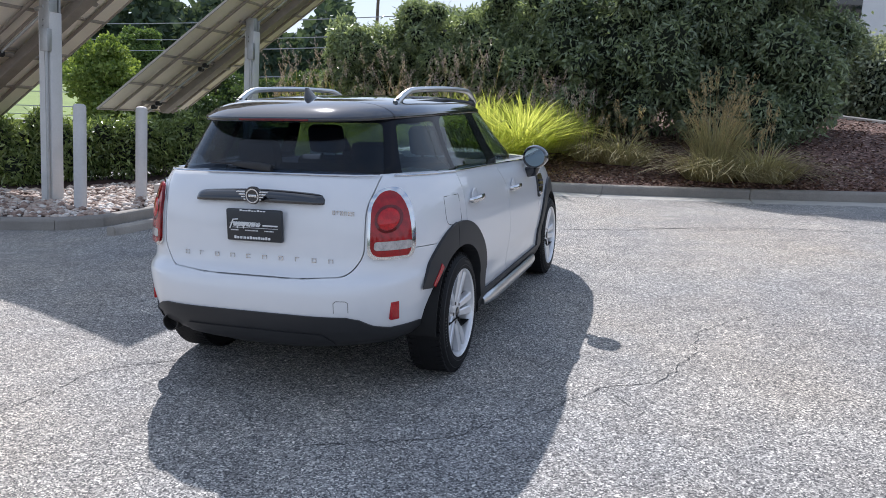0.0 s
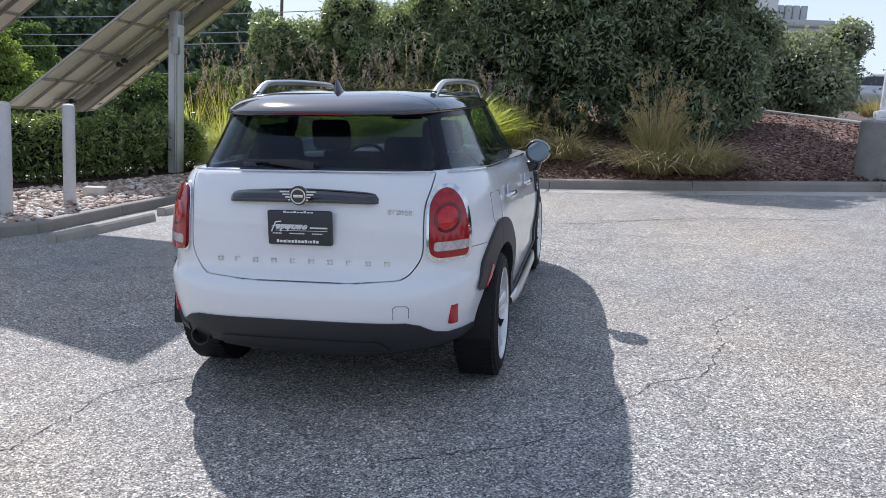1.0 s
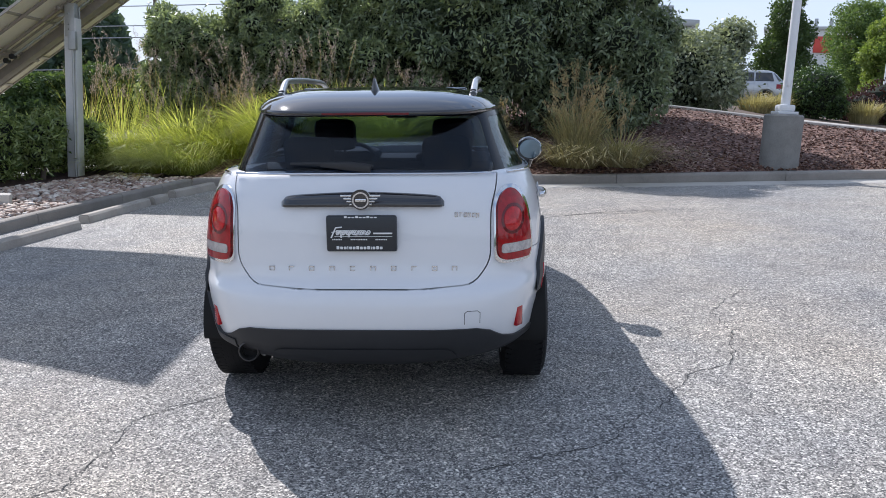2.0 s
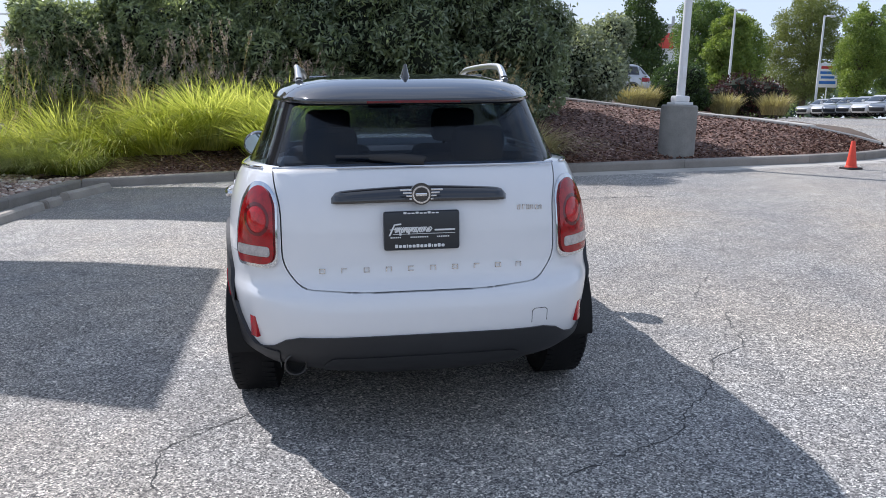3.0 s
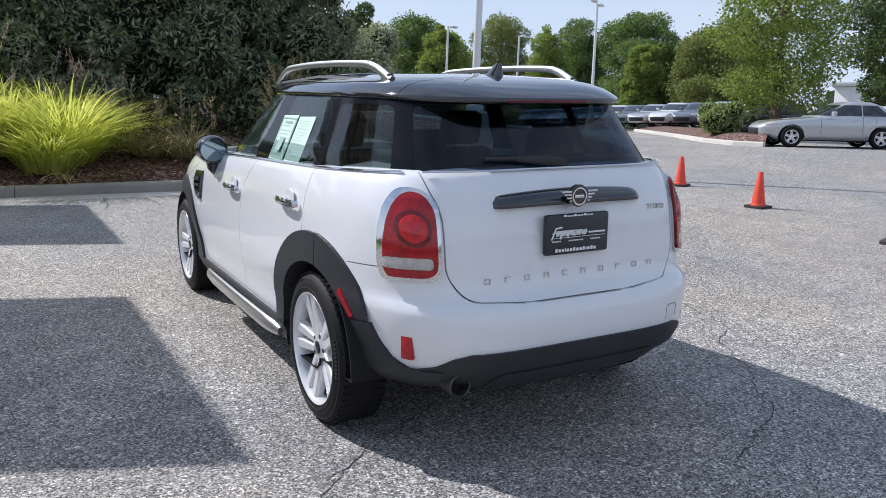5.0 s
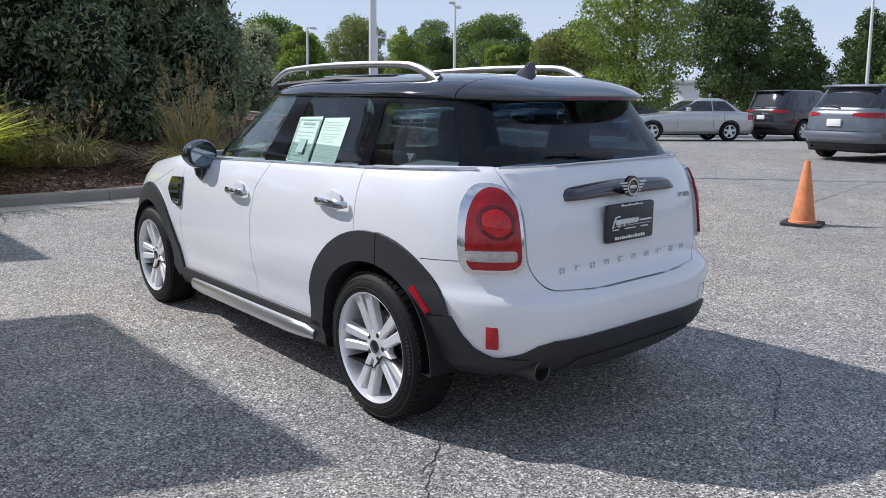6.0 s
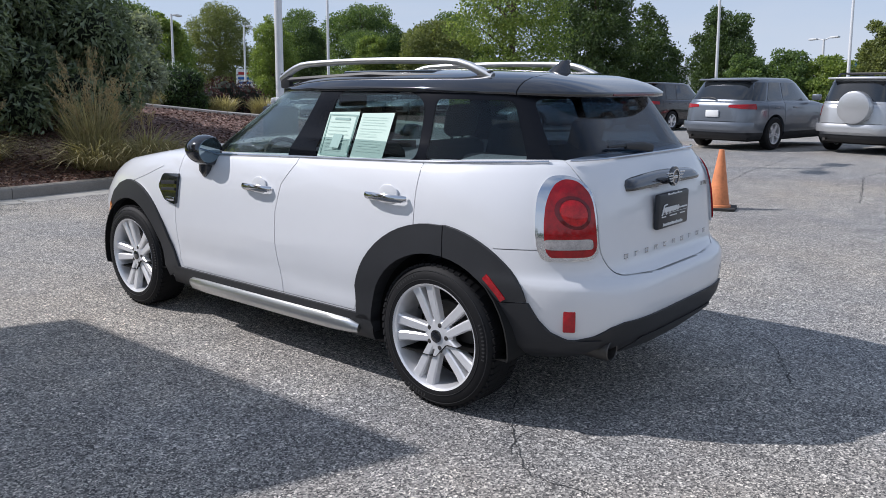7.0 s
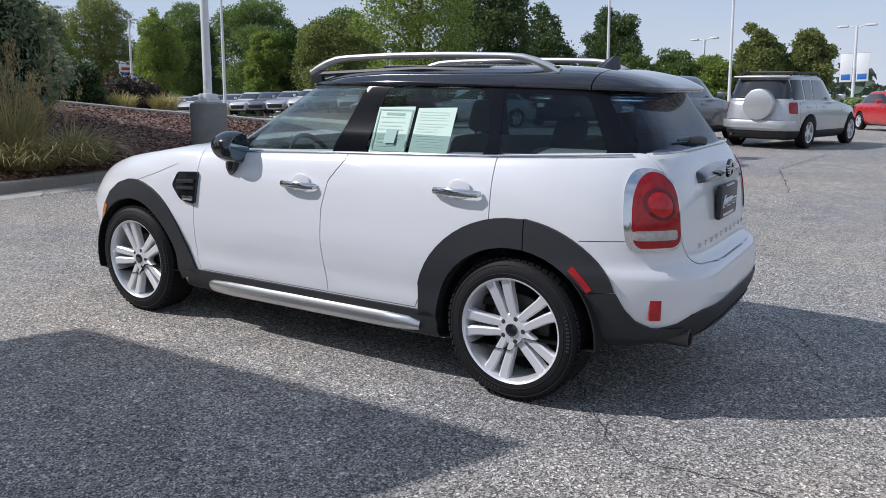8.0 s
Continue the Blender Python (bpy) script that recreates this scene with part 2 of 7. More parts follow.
def cloud(name, verts, faces, material, parent=None, label=""):
    """A mesh of many loose pieces from arrays."""
    me = bpy.data.meshes.new(name)
    if isinstance(verts, np.ndarray):
        n, k = faces.shape
        me.vertices.add(len(verts))
        me.vertices.foreach_set("co", verts.astype(np.float32).ravel())
        me.loops.add(n * k)
        me.loops.foreach_set("vertex_index", faces.astype(np.int32).ravel())
        me.polygons.add(n)
        me.polygons.foreach_set("loop_start", np.arange(0, n * k, k, dtype=np.int32))
        me.update(calc_edges=True)
    else:
        me.from_pydata(verts, [], faces)
    return link_mesh(name, me, material, parent, label)


def empty(name, m, label="", category="", group="", kind=""):
    ob = new(name)
    ob.empty_display_size = 0.2
    ob.matrix_basis = m
    return tagged(ob, label, category, group, kind)


def box(bm, lo, hi, bevel=0.0, m=None, segs=2):
    made = bmesh.ops.create_cube(bm, size=1)["verts"]
    lo, hi = Vector(lo), Vector(hi)
    for v in made:
        v.co = Vector((lo[i] + (v.co[i] + 0.5) * (hi[i] - lo[i]) for i in range(3)))
    if bevel:
        edges = list({e for v in made for e in v.link_edges})
        made = bmesh.ops.bevel(bm, geom=edges, offset=bevel, segments=segs, affect="EDGES", profile=0.5)["verts"]
    if m is not None:
        bmesh.ops.transform(bm, matrix=m, verts=list(made))
    return bm


def lathe(bm, profile, n=32, m=None, closed=False):
    """Turns a profile of (radius, height) round z."""
    rings = []
    for r, z in profile:
        if r < 1e-5:
            rings.append([bm.verts.new((0, 0, z))])
        else:
            rings.append([bm.verts.new((r * math.cos(2 * math.pi * k / n), r * math.sin(2 * math.pi * k / n), z)) for k in range(n)])
    pairs = list(zip(rings, rings[1:])) + ([(rings[-1], rings[0])] if closed else [])
    for a, b in pairs:
        for k in range(n):
            q = [a[k % len(a)], a[(k + 1) % len(a)], b[(k + 1) % len(b)], b[k % len(b)]]
            q = list(dict.fromkeys(q))
            if len(q) > 2:
                bm.faces.new(q)
    if not closed:
        for ring in (rings[0], rings[-1]):
            if len(ring) > 2:
                bm.faces.new(ring)
    if m is not None:
        bmesh.ops.transform(bm, matrix=m, verts=[v for r in rings for v in r])
    return bm


def tube(bm, pts, radii, n=8, flat=1.0, caps=True):
    """A tube through points; flat squeezes it across."""
    pts = [Vector(p) for p in pts]
    if isinstance(radii, (int, float)):
        radii = [radii] * len(pts)
    rings, side = [], None
    for i, p in enumerate(pts):
        d = (pts[min(i + 1, len(pts) - 1)] - pts[max(i - 1, 0)]).normalized()
        if side is None:
            side = d.cross(Vector((0, 0, 1)))
            if side.length < 0.05:
                side = d.cross(Vector((0, 1, 0)))
        side = (side - d * side.dot(d)).normalized()
        up = side.cross(d)
        rings.append([bm.verts.new(p + radii[i] * (side * math.cos(a) * flat + up * math.sin(a))) for a in (2 * math.pi * k / n for k in range(n))])
    for a, b in zip(rings, rings[1:]):
        for k in range(n):
            bm.faces.new((a[k], a[(k + 1) % n], b[(k + 1) % n], b[k]))
    if caps:
        bm.faces.new(rings[0])
        bm.faces.new(rings[-1])
    return bm


def prism(bm, outline, axis, lo, hi):
    """A flat outline (two coordinates) drawn out along an axis."""
    order = {"x": (1, 2, 0), "y": (0, 2, 1), "z": (0, 1, 2)}[axis]
    ends = []
    for h in (lo, hi):
        ring = []
        for a, b in outline:
            c = [0, 0, 0]
            c[order[0]], c[order[1]], c[order[2]] = a, b, h
            ring.append(bm.verts.new(c))
        ends.append(ring)
    n = len(outline)
    for k in range(n):
        bm.faces.new((ends[0][k], ends[0][(k + 1) % n], ends[1][(k + 1) % n], ends[1][k]))
    bm.faces.new(ends[0])
    bm.faces.new(ends[1])
    return bm


def rounded(outline, r, steps=4):
    """The same outline with its corners rounded."""
    out, n = [], len(outline)
    for i in range(n):
        p, a, b = Vector(outline[i]), Vector(outline[i - 1]), Vector(outline[(i + 1) % n])
        la, lb = (a - p).length, (b - p).length
        k = min(r, la * 0.45, lb * 0.45)
        s, e = p + (a - p) * (k / la), p + (b - p) * (k / lb)
        for j in range(steps + 1):
            t = j / steps
            out.append(tuple(s * (1 - t) ** 2 + p * 2 * t * (1 - t) + e * t * t))
    return out


def grown(outline, d):
    """An outline pushed outwards (or inwards, d < 0), any winding."""
    n = len(outline)
    area = sum(outline[i][0] * outline[(i + 1) % n][1] - outline[(i + 1) % n][0] * outline[i][1] for i in range(n))
    sgn, out = (1 if area > 0 else -1), []
    for i in range(n):
        a, p, b = (Vector(outline[j % n]) for j in (i - 1, i, i + 1))
        n1, n2 = (Vector((q.y, -q.x)).normalized() for q in (p - a, b - p))
        nn = n1 + n2
        nn = nn / max(0.35, nn.dot(nn) / 2) if nn.length > 1e-6 else n1
        out.append(tuple(p + nn * d * sgn))
    return out


def mirrored(outline):
    return [(-a, b) for a, b in outline]


def mesh_of(bm):
    me = bpy.data.meshes.new("tmp")
    bmesh.ops.recalc_face_normals(bm, faces=bm.faces)
    bm.to_mesh(me)
    bm.free()
    return me


def cut(me, tool, op):
    """Boolean of two meshes: DIFFERENCE, INTERSECT or UNION. The tool is used up, me is not."""
    a, b = new("a", me), new("b", tool)
    mod = a.modifiers.new("cut", "BOOLEAN")
    mod.operation, mod.solver, mod.object = op, "EXACT", b
    got = bpy.data.meshes.new_from_object(a.evaluated_get(bpy.context.evaluated_depsgraph_get()))
    bpy.data.objects.remove(a)
    bpy.data.objects.remove(b)
    bpy.data.meshes.remove(tool)
    return got


def prism_mesh(*args):
    return mesh_of(prism(bmesh.new(), *args))


def largest(me):
    """The biggest connected piece of a mesh alone."""
    bm = bmesh.new()
    bm.from_mesh(me)
    left, best = set(bm.verts), []
    while left:
        todo, got = [left.pop()], []
        while todo:
            v = todo.pop()
            got.append(v)
            for e in v.link_edges:
                o = e.other_vert(v)
                if o in left:
                    left.discard(o)
                    todo.append(o)
        if len(got) > len(best):
            best = got
    keep = set(best)
    bmesh.ops.delete(bm, geom=[v for v in bm.verts if v not in keep], context="VERTS")
    bm.to_mesh(me)
    bm.free()
    return me


class Smooth:
    """Normals of an uncut smooth form, to shade pieces cut out of it."""

    def __init__(self, me):
        from mathutils.bvhtree import BVHTree
        self.v = [v.co.copy() for v in me.vertices]
        self.n = [v.normal.copy() for v in me.vertices]
        self.f = [tuple(p.vertices) for p in me.polygons]
        self.tree = BVHTree.FromPolygons(self.v, self.f)

    def at(self, co):
        p, _, i, d = self.tree.find_nearest(co)
        ids = self.f[i]
        w = [1 / (1e-7 + (self.v[k] - p).length_squared) for k in ids]
        return sum((self.n[k] * a for k, a in zip(ids, w)), Vector()).normalized(), d

    def shade(self, me, reach=0.03):
        me.shade_smooth()
        normals, seen = [Vector((0, 0, 1))] * len(me.loops), {}
        for p in me.polygons:
            for li in p.loop_indices:
                vi = me.loops[li].vertex_index
                if vi not in seen:
                    seen[vi] = self.at(me.vertices[vi].co)
                n, d = seen[vi]
                normals[li] = n if d < reach and n.dot(p.normal) > 0.75 else p.normal.copy()
        me.normals_split_custom_set(normals)
        return me


def interp(table, x):
    """Smooth reading of a table of (x, value...) rows."""
    if x <= table[0][0]:
        return table[0][1:]
    for a, b in zip(table, table[1:]):
        if x <= b[0]:
            t = (x - a[0]) / (b[0] - a[0])
            return tuple(p + (q - p) * t for p, q in zip(a[1:], b[1:]))
    return table[-1][1:]


def hull(levels, yc, nr, nf, warp=None, n=128, cap=0.03, inflate=0.0):
    """A closed rounded form: plan rings at levels (z, half width, rear y, front y) stacked up, with a domed lid."""
    bm, rings = bmesh.new(), []
    cz, chw, cyr, cyf = levels[-1]
    lid = [(cz + cap * a, chw * s, yc + (cyr - yc) * s, yc + (cyf - yc) * s) for s, a in ((0.93, 0.28), (0.8, 0.55), (0.6, 0.8), (0.35, 0.95), (0.12, 1.0))] if cap else []
    for z, hw, yr, yf in list(levels) + lid:
        ring = []
        for k in range(n):
            a = 2 * math.pi * (k + 0.5) / n
            c, s = math.cos(a), math.sin(a)
            e = nf if s > 0 else (nr(z) if callable(nr) else nr)
            # even steps round the outline
            c2, s2 = abs(c) ** (2 / e), abs(s) ** (2 / e)
            x, y = math.copysign(c2, c) * hw, yc + (s2 * (yf - yc) if s > 0 else -s2 * (yc - yr))
            p = Vector((x, y, z))
            if warp:
                p = warp(p)
            ring.append(bm.verts.new(p))
        rings.append(ring)
    for a, b in zip(rings, rings[1:]):
        for k in range(n):
            bm.faces.new((a[k], a[(k + 1) % n], b[(k + 1) % n], b[k]))
    bm.faces.new(rings[0])
    bm.faces.new(rings[-1])
    bmesh.ops.recalc_face_normals(bm, faces=bm.faces)
    if inflate:
        bm.normal_update()
        moves = [(v, v.normal * inflate) for v in bm.verts]
        for v, d in moves:
            v.co += d
    return mesh_of(bm)


# ---- the lie of the land: a lot that climbs to the right and ahead ----
SLOPE_X, SLOPE_Y, PIVOT = 0.0545, 0.0441, (-2.1, 5.45)


def gz(x, y):
    dx, dy = x - PIVOT[0], y - PIVOT[1]
    r = math.hypot(dx, dy)
    rr = r if r < 16 else 16 + 60 * (1 - math.exp(-(r - 16) * 0.7 / 60))
    # the lot falls off to the gutter of the pebble bed
    u = min(1, max(0, (-4.8 - x) / 3))
    return (SLOPE_X * dx + SLOPE_Y * dy) * (rr / max(r, 1e-6)) - 0.14 * u * u * (3 - 2 * u)


def on_ground(x, y, heading=0.0, lift=0.0):
    """A pose that stands square on the sloping lot; heading: degrees turned from +y."""
    e = 0.5
    n = Vector((gz(x - e, y) - gz(x + e, y), gz(x, y - e) - gz(x, y + e), 2 * e)).normalized()
    m = Vector((0, 0, 1)).rotation_difference(n).to_matrix().to_4x4()
    return Matrix.Translation((x, y, gz(x, y) + lift)) @ m @ pose(0, 0, 0, 0, 0, heading)


def upright(x, y, lift=0.0, heading=0.0):
    return pose(x, y, gz(x, y) + lift, 0, 0, heading)

# ---- ground, kerbs, beds ----
def ground_sheet():
    """One sheet to the horizon, finer near the car."""
    steps = [0]
    while steps[-1] < 2500:
        steps.append(steps[-1] + max(1.5, steps[-1] * 0.09))
    axis = [-s for s in steps[:0:-1]] + steps
    verts = [(x, y + 8, gz(x, y + 8)) for y in axis for x in axis]
    n = len(axis)
    faces = [(j * n + i, j * n + i + 1, (j + 1) * n + i + 1, (j + 1) * n + i) for j in range(n - 1) for i in range(n - 1)]
    ob = cloud("ground", verts, faces, ASPHALT)
    ob.data.shade_smooth()
    return tagged(ob, "worn grey asphalt car park, speckled and cracked", "ground", kind="structure")


ground_sheet()

FRONT_KERB = [(-6.3, 12.95), (-4.0, 12.85), (-1.5, 12.6), (0.7, 12.7), (3.5, 13.0), (6.0, 13.3), (7.3, 13.6), (8.2, 14.05), (8.6, 14.5), (8.65, 15.0)]
CREST = [(8.65, 15.0, 0.15), (8.2, 15.2, 0.28), (7.2, 15.35, 0.5), (6.4, 16.1, 0.62), (5.0, 17.3, 0.78), (3.5, 18.2, 0.98), (2.2, 18.8, 1.14), (-1.0, 20.2, 1.2), (-6.0, 21.0, 1.2)]
LEFT_KERB = [(-13.0, 6.45), (-10.5, 7.07), (-8.39, 7.6), (-7.7, 7.78), (-7.26, 8.15), (-7.07, 9.58), (-6.72, 11.24), (-6.5, 12.2), (-6.3, 12.95)]


def spread(line, step):
    """Points along a line of points, at even steps."""
    out = [tuple(line[0])]
    for a, b in zip(line, line[1:]):
        d = math.dist(a[:2], b[:2])
        k = max(1, round(d / step))
        out += [tuple(p + (q - p) * j / k for p, q in zip(a, b)) for j in range(1, k + 1)]
    return out


def kerb_stone(a, b, inner, wide=0.16, tall=0.15, shared={}):
    """One kerb stone from a to b with a rounded front edge; inner: side of the bed (+1 left of the way)."""
    d = Vector((b[0] - a[0], b[1] - a[1]))
    length = d.length
    side = Vector((-d.y, d.x)).normalized() * inner
    bm = bmesh.new()
    prof = [(0, -0.12), (0, tall - 0.035), (0.012, tall - 0.012), (0.035, tall), (wide, tall), (wide, -0.12)]
    ends = []
    gap = 0.004 / length
    for t in (gap, 1 - gap):
        x, y = a[0] + d.x * t, a[1] + d.y * t
        ends.append([bm.verts.new((x + side.x * u, y + side.y * u, gz(x + side.x * u, y + side.y * u) + h)) for u, h in prof])
    m = len(prof)
    for k in range(m):
        bm.faces.new((ends[0][k], ends[0][(k + 1) % m], ends[1][(k + 1) % m], ends[1][k]))
    bm.faces.new(ends[0])
    bm.faces.new(ends[1])
    return bm


def kerb_run(name, line, inner, label, step=1.8, tall=0.15, material=None):
    pts = spread(line, step)
    top = empty(name, Matrix.Identity(4), label, "kerb", kind="structure")
    for a, b in zip(pts, pts[1:]):
        part("kerb_stone", kerb_stone(a, b, inner, tall=tall), material or CONCRETE, top, smooth=25)
    return top


kerb_run("kerb_1", FRONT_KERB, 1, "grey cast concrete kerb along the mulch bank", 3.0)
kerb_run("kerb_2", LEFT_KERB, 1, "grey cast concrete kerb round the pebble bed", 3.0)


def gutter_pan(line, wide):
    """A flat strip of pale concrete at the kerb's foot, slab by slab."""
    top = empty("gutter", Matrix.Identity(4), "pale concrete gutter strip at the foot of the kerb", "gutter", kind="structure")
    pts = spread(line, 3.0)
    for a, b in zip(pts, pts[1:]):
        d = Vector((b[0] - a[0], b[1] - a[1]))
        s = Vector((d.y, -d.x)).normalized()
        bm = bmesh.new()
        ends = []
        for t in (0.004 / d.length, 1 - 0.004 / d.length):
            x, y = a[0] + d.x * t, a[1] + d.y * t
            ends.append([bm.verts.new((x + s.x * u, y + s.y * u, gz(x + s.x * u, y + s.y * u) + h)) for u, h in ((0.004, -0.1), (0.004, 0.008), (wide - 0.02, 0.006), (wide, 0.001), (wide, -0.1))])
        m = len(ends[0])
        for k in range(m):
            bm.faces.new((ends[0][k], ends[0][(k + 1) % m], ends[1][(k + 1) % m], ends[1][k]))
        bm.faces.new(ends[0])
        bm.faces.new(ends[1])
        part("slab", bm, GUTTER, top, smooth=25)


gutter_pan(FRONT_KERB, 0.42)


def patch(name, a_line, b_line, height, material, label, category, rows=24, step=0.35, rough=0.02):
    """A bed between two lines; height(t, a, b) gives the lift above the lot."""
    na = len(spread(a_line, step))
    A, B = [], []
    for line, out in ((a_line, A), (b_line, B)):
        pts = spread(line, 0.05)
        for k in range(na):
            out.append(pts[round(k * (len(pts) - 1) / (na - 1))])
    verts = []
    for j in range(rows + 1):
        t = j / rows
        for a, b in zip(A, B):
            x, y = a[0] + (b[0] - a[0]) * t, a[1] + (b[1] - a[1]) * t
            w = noise.noise((x * 1.7, y * 1.7, 3)) * rough * 2 + noise.noise((x * 6, y * 6, 1)) * rough
            verts.append((x, y, gz(x, y) + height(t, a, b) + (w if 0 < j < rows else 0)))
    faces = [(j * na + i, j * na + i + 1, (j + 1) * na + i + 1, (j + 1) * na + i) for j in range(rows) for i in range(na - 1)]
    ob = cloud(name, verts, faces, material)
    ob.data.shade_smooth()
    return tagged(ob, label, category, kind="structure")


def ease(t):
    return t * t * (3 - 2 * t)


def inner_line(line, d):
    out = []
    for i, p in enumerate(line):
        a, b = line[max(i - 1, 0)], line[min(i + 1, len(line) - 1)]
        n = Vector((-(b[1] - a[1]), b[0] - a[0])).normalized() * d
        out.append((p[0] + n.x, p[1] + n.y))
    return out


BANK_FOOT = inner_line(FRONT_KERB, 0.14)
BANK_FOOT[-1] = (8.52, 14.98)
BANK_TOP = list(reversed(CREST))


def bank_lift(t, a, b):
    return 0.12 + (b[2] - 0.12) * (0.85 * t + 0.15 * ease(t))


BANK_TOP_FIT = [(p[0], p[1], p[2]) for p in BANK_TOP]
patch("mulch_bank", BANK_FOOT, BANK_TOP_FIT, bank_lift, MULCH, "sloping bank of reddish brown shredded bark mulch", "mulch bed", rough=0.025)


def bank_z(x, y):
    """Height of the bank's top surface at a place on it."""
    lo, hi = 12.4, 20.0
    f = None
    for a, b in zip(FRONT_KERB, FRONT_KERB[1:]):
        if a[0] <= x <= b[0] and b[0] > a[0]:
            f = a[1] + (b[1] - a[1]) * (x - a[0]) / (b[0] - a[0])
    f = f if f is not None else 12.9
    c, h = 20.0, 1.2
    for a, b in zip(CREST, CREST[1:]):
        if b[0] <= x <= a[0]:
            t = (x - a[0]) / (b[0] - a[0])
            c, h = a[1] + (b[1] - a[1]) * t, a[2] + (b[2] - a[2]) * t
    t = min(1, max(0, (y - f) / (c - f)))
    return gz(x, y) + 0.12 + (h - 0.12) * (0.85 * t + 0.15 * ease(t))


# terrace behind the crest, with its pale edging
TERRACE_BACK = [(-30.0, 60.0), (-10, 62), (3, 58), (14.0, 48.0), (16.5, 40), (16.8, 33), (13.5, 25), (8.95, 15.3)]


def terrace_lift(t, a, b):
    low = a[2] - max(0, a[2] - 0.34) * min(1, max(0, (a[0] - 3.2) / 2.6)) * ease(min(1, t * 5))
    return low - 0.02 + 0.06 * min(1, t * 4) - low * max(0, t - 0.6) / 0.4


LAWN = surface("bare_earth", (0.13, 0.095, 0.07), 0.95, vary=0.45, coarse=0.8, fine=30, relief=0.5, dist=0.02)
patch("terrace", BANK_TOP_FIT, TERRACE_BACK, terrace_lift, LAWN, "bare brown earth terrace behind the mulch bank", "earth", rough=0.02)


def crest_edging():
    top = empty("path_edging", Matrix.Identity(4), "pale concrete path edging along the top of the mulch bank", "kerb", kind="structure")
    pts = spread(CREST, 1.5)
    for a, b in zip(pts, pts[1:]):
        bm = bmesh.new()
        d = Vector((b[0] - a[0], b[1] - a[1]))
        s = Vector((d.y, -d.x)).normalized() * -1
        ends = []
        for p in (Vector(a), Vector(b)):
            q = p - (Vector(b) - Vector(a)).normalized() * (0.004 if p == Vector(b) else -0.004)
            z = gz(q.x, q.y) + q.z
            ends.append([bm.verts.new((q.x + s.x * u, q.y + s.y * u, z + h)) for u, h in ((0.0, -0.2), (0.0, 0.05), (-0.02, 0.07), (-0.9, 0.08), (-0.9, -0.2))])
        m = len(ends[0])
        for k in range(m):
            bm.faces.new((ends[0][k], ends[0][(k + 1) % m], ends[1][(k + 1) % m], ends[1][k]))
        bm.faces.new(ends[0])
        bm.faces.new(ends[1])
        part("slab", bm, PALE_CONCRETE, top, smooth=25)


crest_edging()

PEBBLE_BACK = [(-16.0, 9.0), (-13.5, 10.5), (-11.2, 12.0), (-10.0, 14.0), (-9.4, 16.4), (-7.6, 17.4), (-5.6, 16.6), (-5.4, 15.0)]
SOIL = surface("dark_soil", (0.075, 0.042, 0.034), 0.95, vary=0.4, coarse=2, fine=40, relief=0.6, dist=0.02)
patch("pebble_bed", inner_line(LEFT_KERB, 0.14), PEBBLE_BACK, lambda t, a, b: 0.11 + 0.03 * ease(t), SOIL, "bed of soil and river pebbles behind the kerb", "planting bed", rough=0.02)

# ---- cracks in the asphalt ----
CRACK = surface("crack_fill", (0.05, 0.05, 0.05), 0.95, vary=0.3, relief=0)


def crack(line, wide, seed):
    """A ragged open crack: a thin dark ribbon with uneven edges, lying in the surface."""
    rng = random.Random(seed)
    pts = spread(line, 0.035)
    verts, faces = [], []
    for i, p in enumerate(pts):
        a, b = pts[max(i - 1, 0)], pts[min(i + 1, len(pts) - 1)]
        n = Vector((-(b[1] - a[1]), b[0] - a[0])).normalized()
        off = rng.gauss(0, 0.009) + 0.03 * noise.noise((p[0] * 3, p[1] * 3, seed))
        w = wide * 0.65 * (0.25 + 0.9 * rng.random()) * min(1, (i + 1) / 6, (len(pts) - i) / 6)
        for s in (-0.5, 0.5):
            x, y = p[0] + n.x * (off + s * w), p[1] + n.y * (off + s * w)
            verts.append((x, y, gz(x, y) + 0.0025))
        if i:
            k = 2 * i
            faces.append((k - 2, k - 1, k + 1, k))
    ob = cloud("crack", verts, faces, CRACK)
    return tagged(ob, "thin ragged crack in the asphalt", "crack", kind="structure")


for k, (line, wide) in enumerate((([(-3.9, 2.3), (-3.2, 2.75), (-3.2, 3.4), (-2.98, 3.65), (-2.3, 4.1)], 0.010), ([(0.6, 6.1), (0.31, 5.71), (0.02, 5.26), (0.04, 4.87), (-0.17, 4.22), (-0.44, 4.06), (-0.67, 3.66), (-1.04, 3.2), (-1.7, 2.9)], 0.011),
                                  ([(-1.6, 9.1), (-0.79, 9.3), (0.09, 9.78), (1.04, 9.98), (2.2, 10.0)], 0.035), ([(-1.2, 9.5), (0.1, 9.62), (1.2, 9.8)], 0.02), ([(-3.22, 3.52), (-3.02, 3.62), (-2.8, 3.6)], 0.008),
                                  ([(0.04, 4.87), (0.5, 4.6), (0.9, 4.65)], 0.007), ([(-0.44, 4.06), (-0.1, 3.7), (0.3, 3.5)], 0.006), ([(-4.6, 5.9), (-4.2, 5.2), (-4.1, 4.4)], 0.006), ([(5.2, 4.2), (8.5, 4.9), (12.0, 4.6)], 0.03), ([(4.6, 6.0), (8, 6.6), (11.5, 6.9)], 0.025))):
    crack(line, wide, 40 + k)

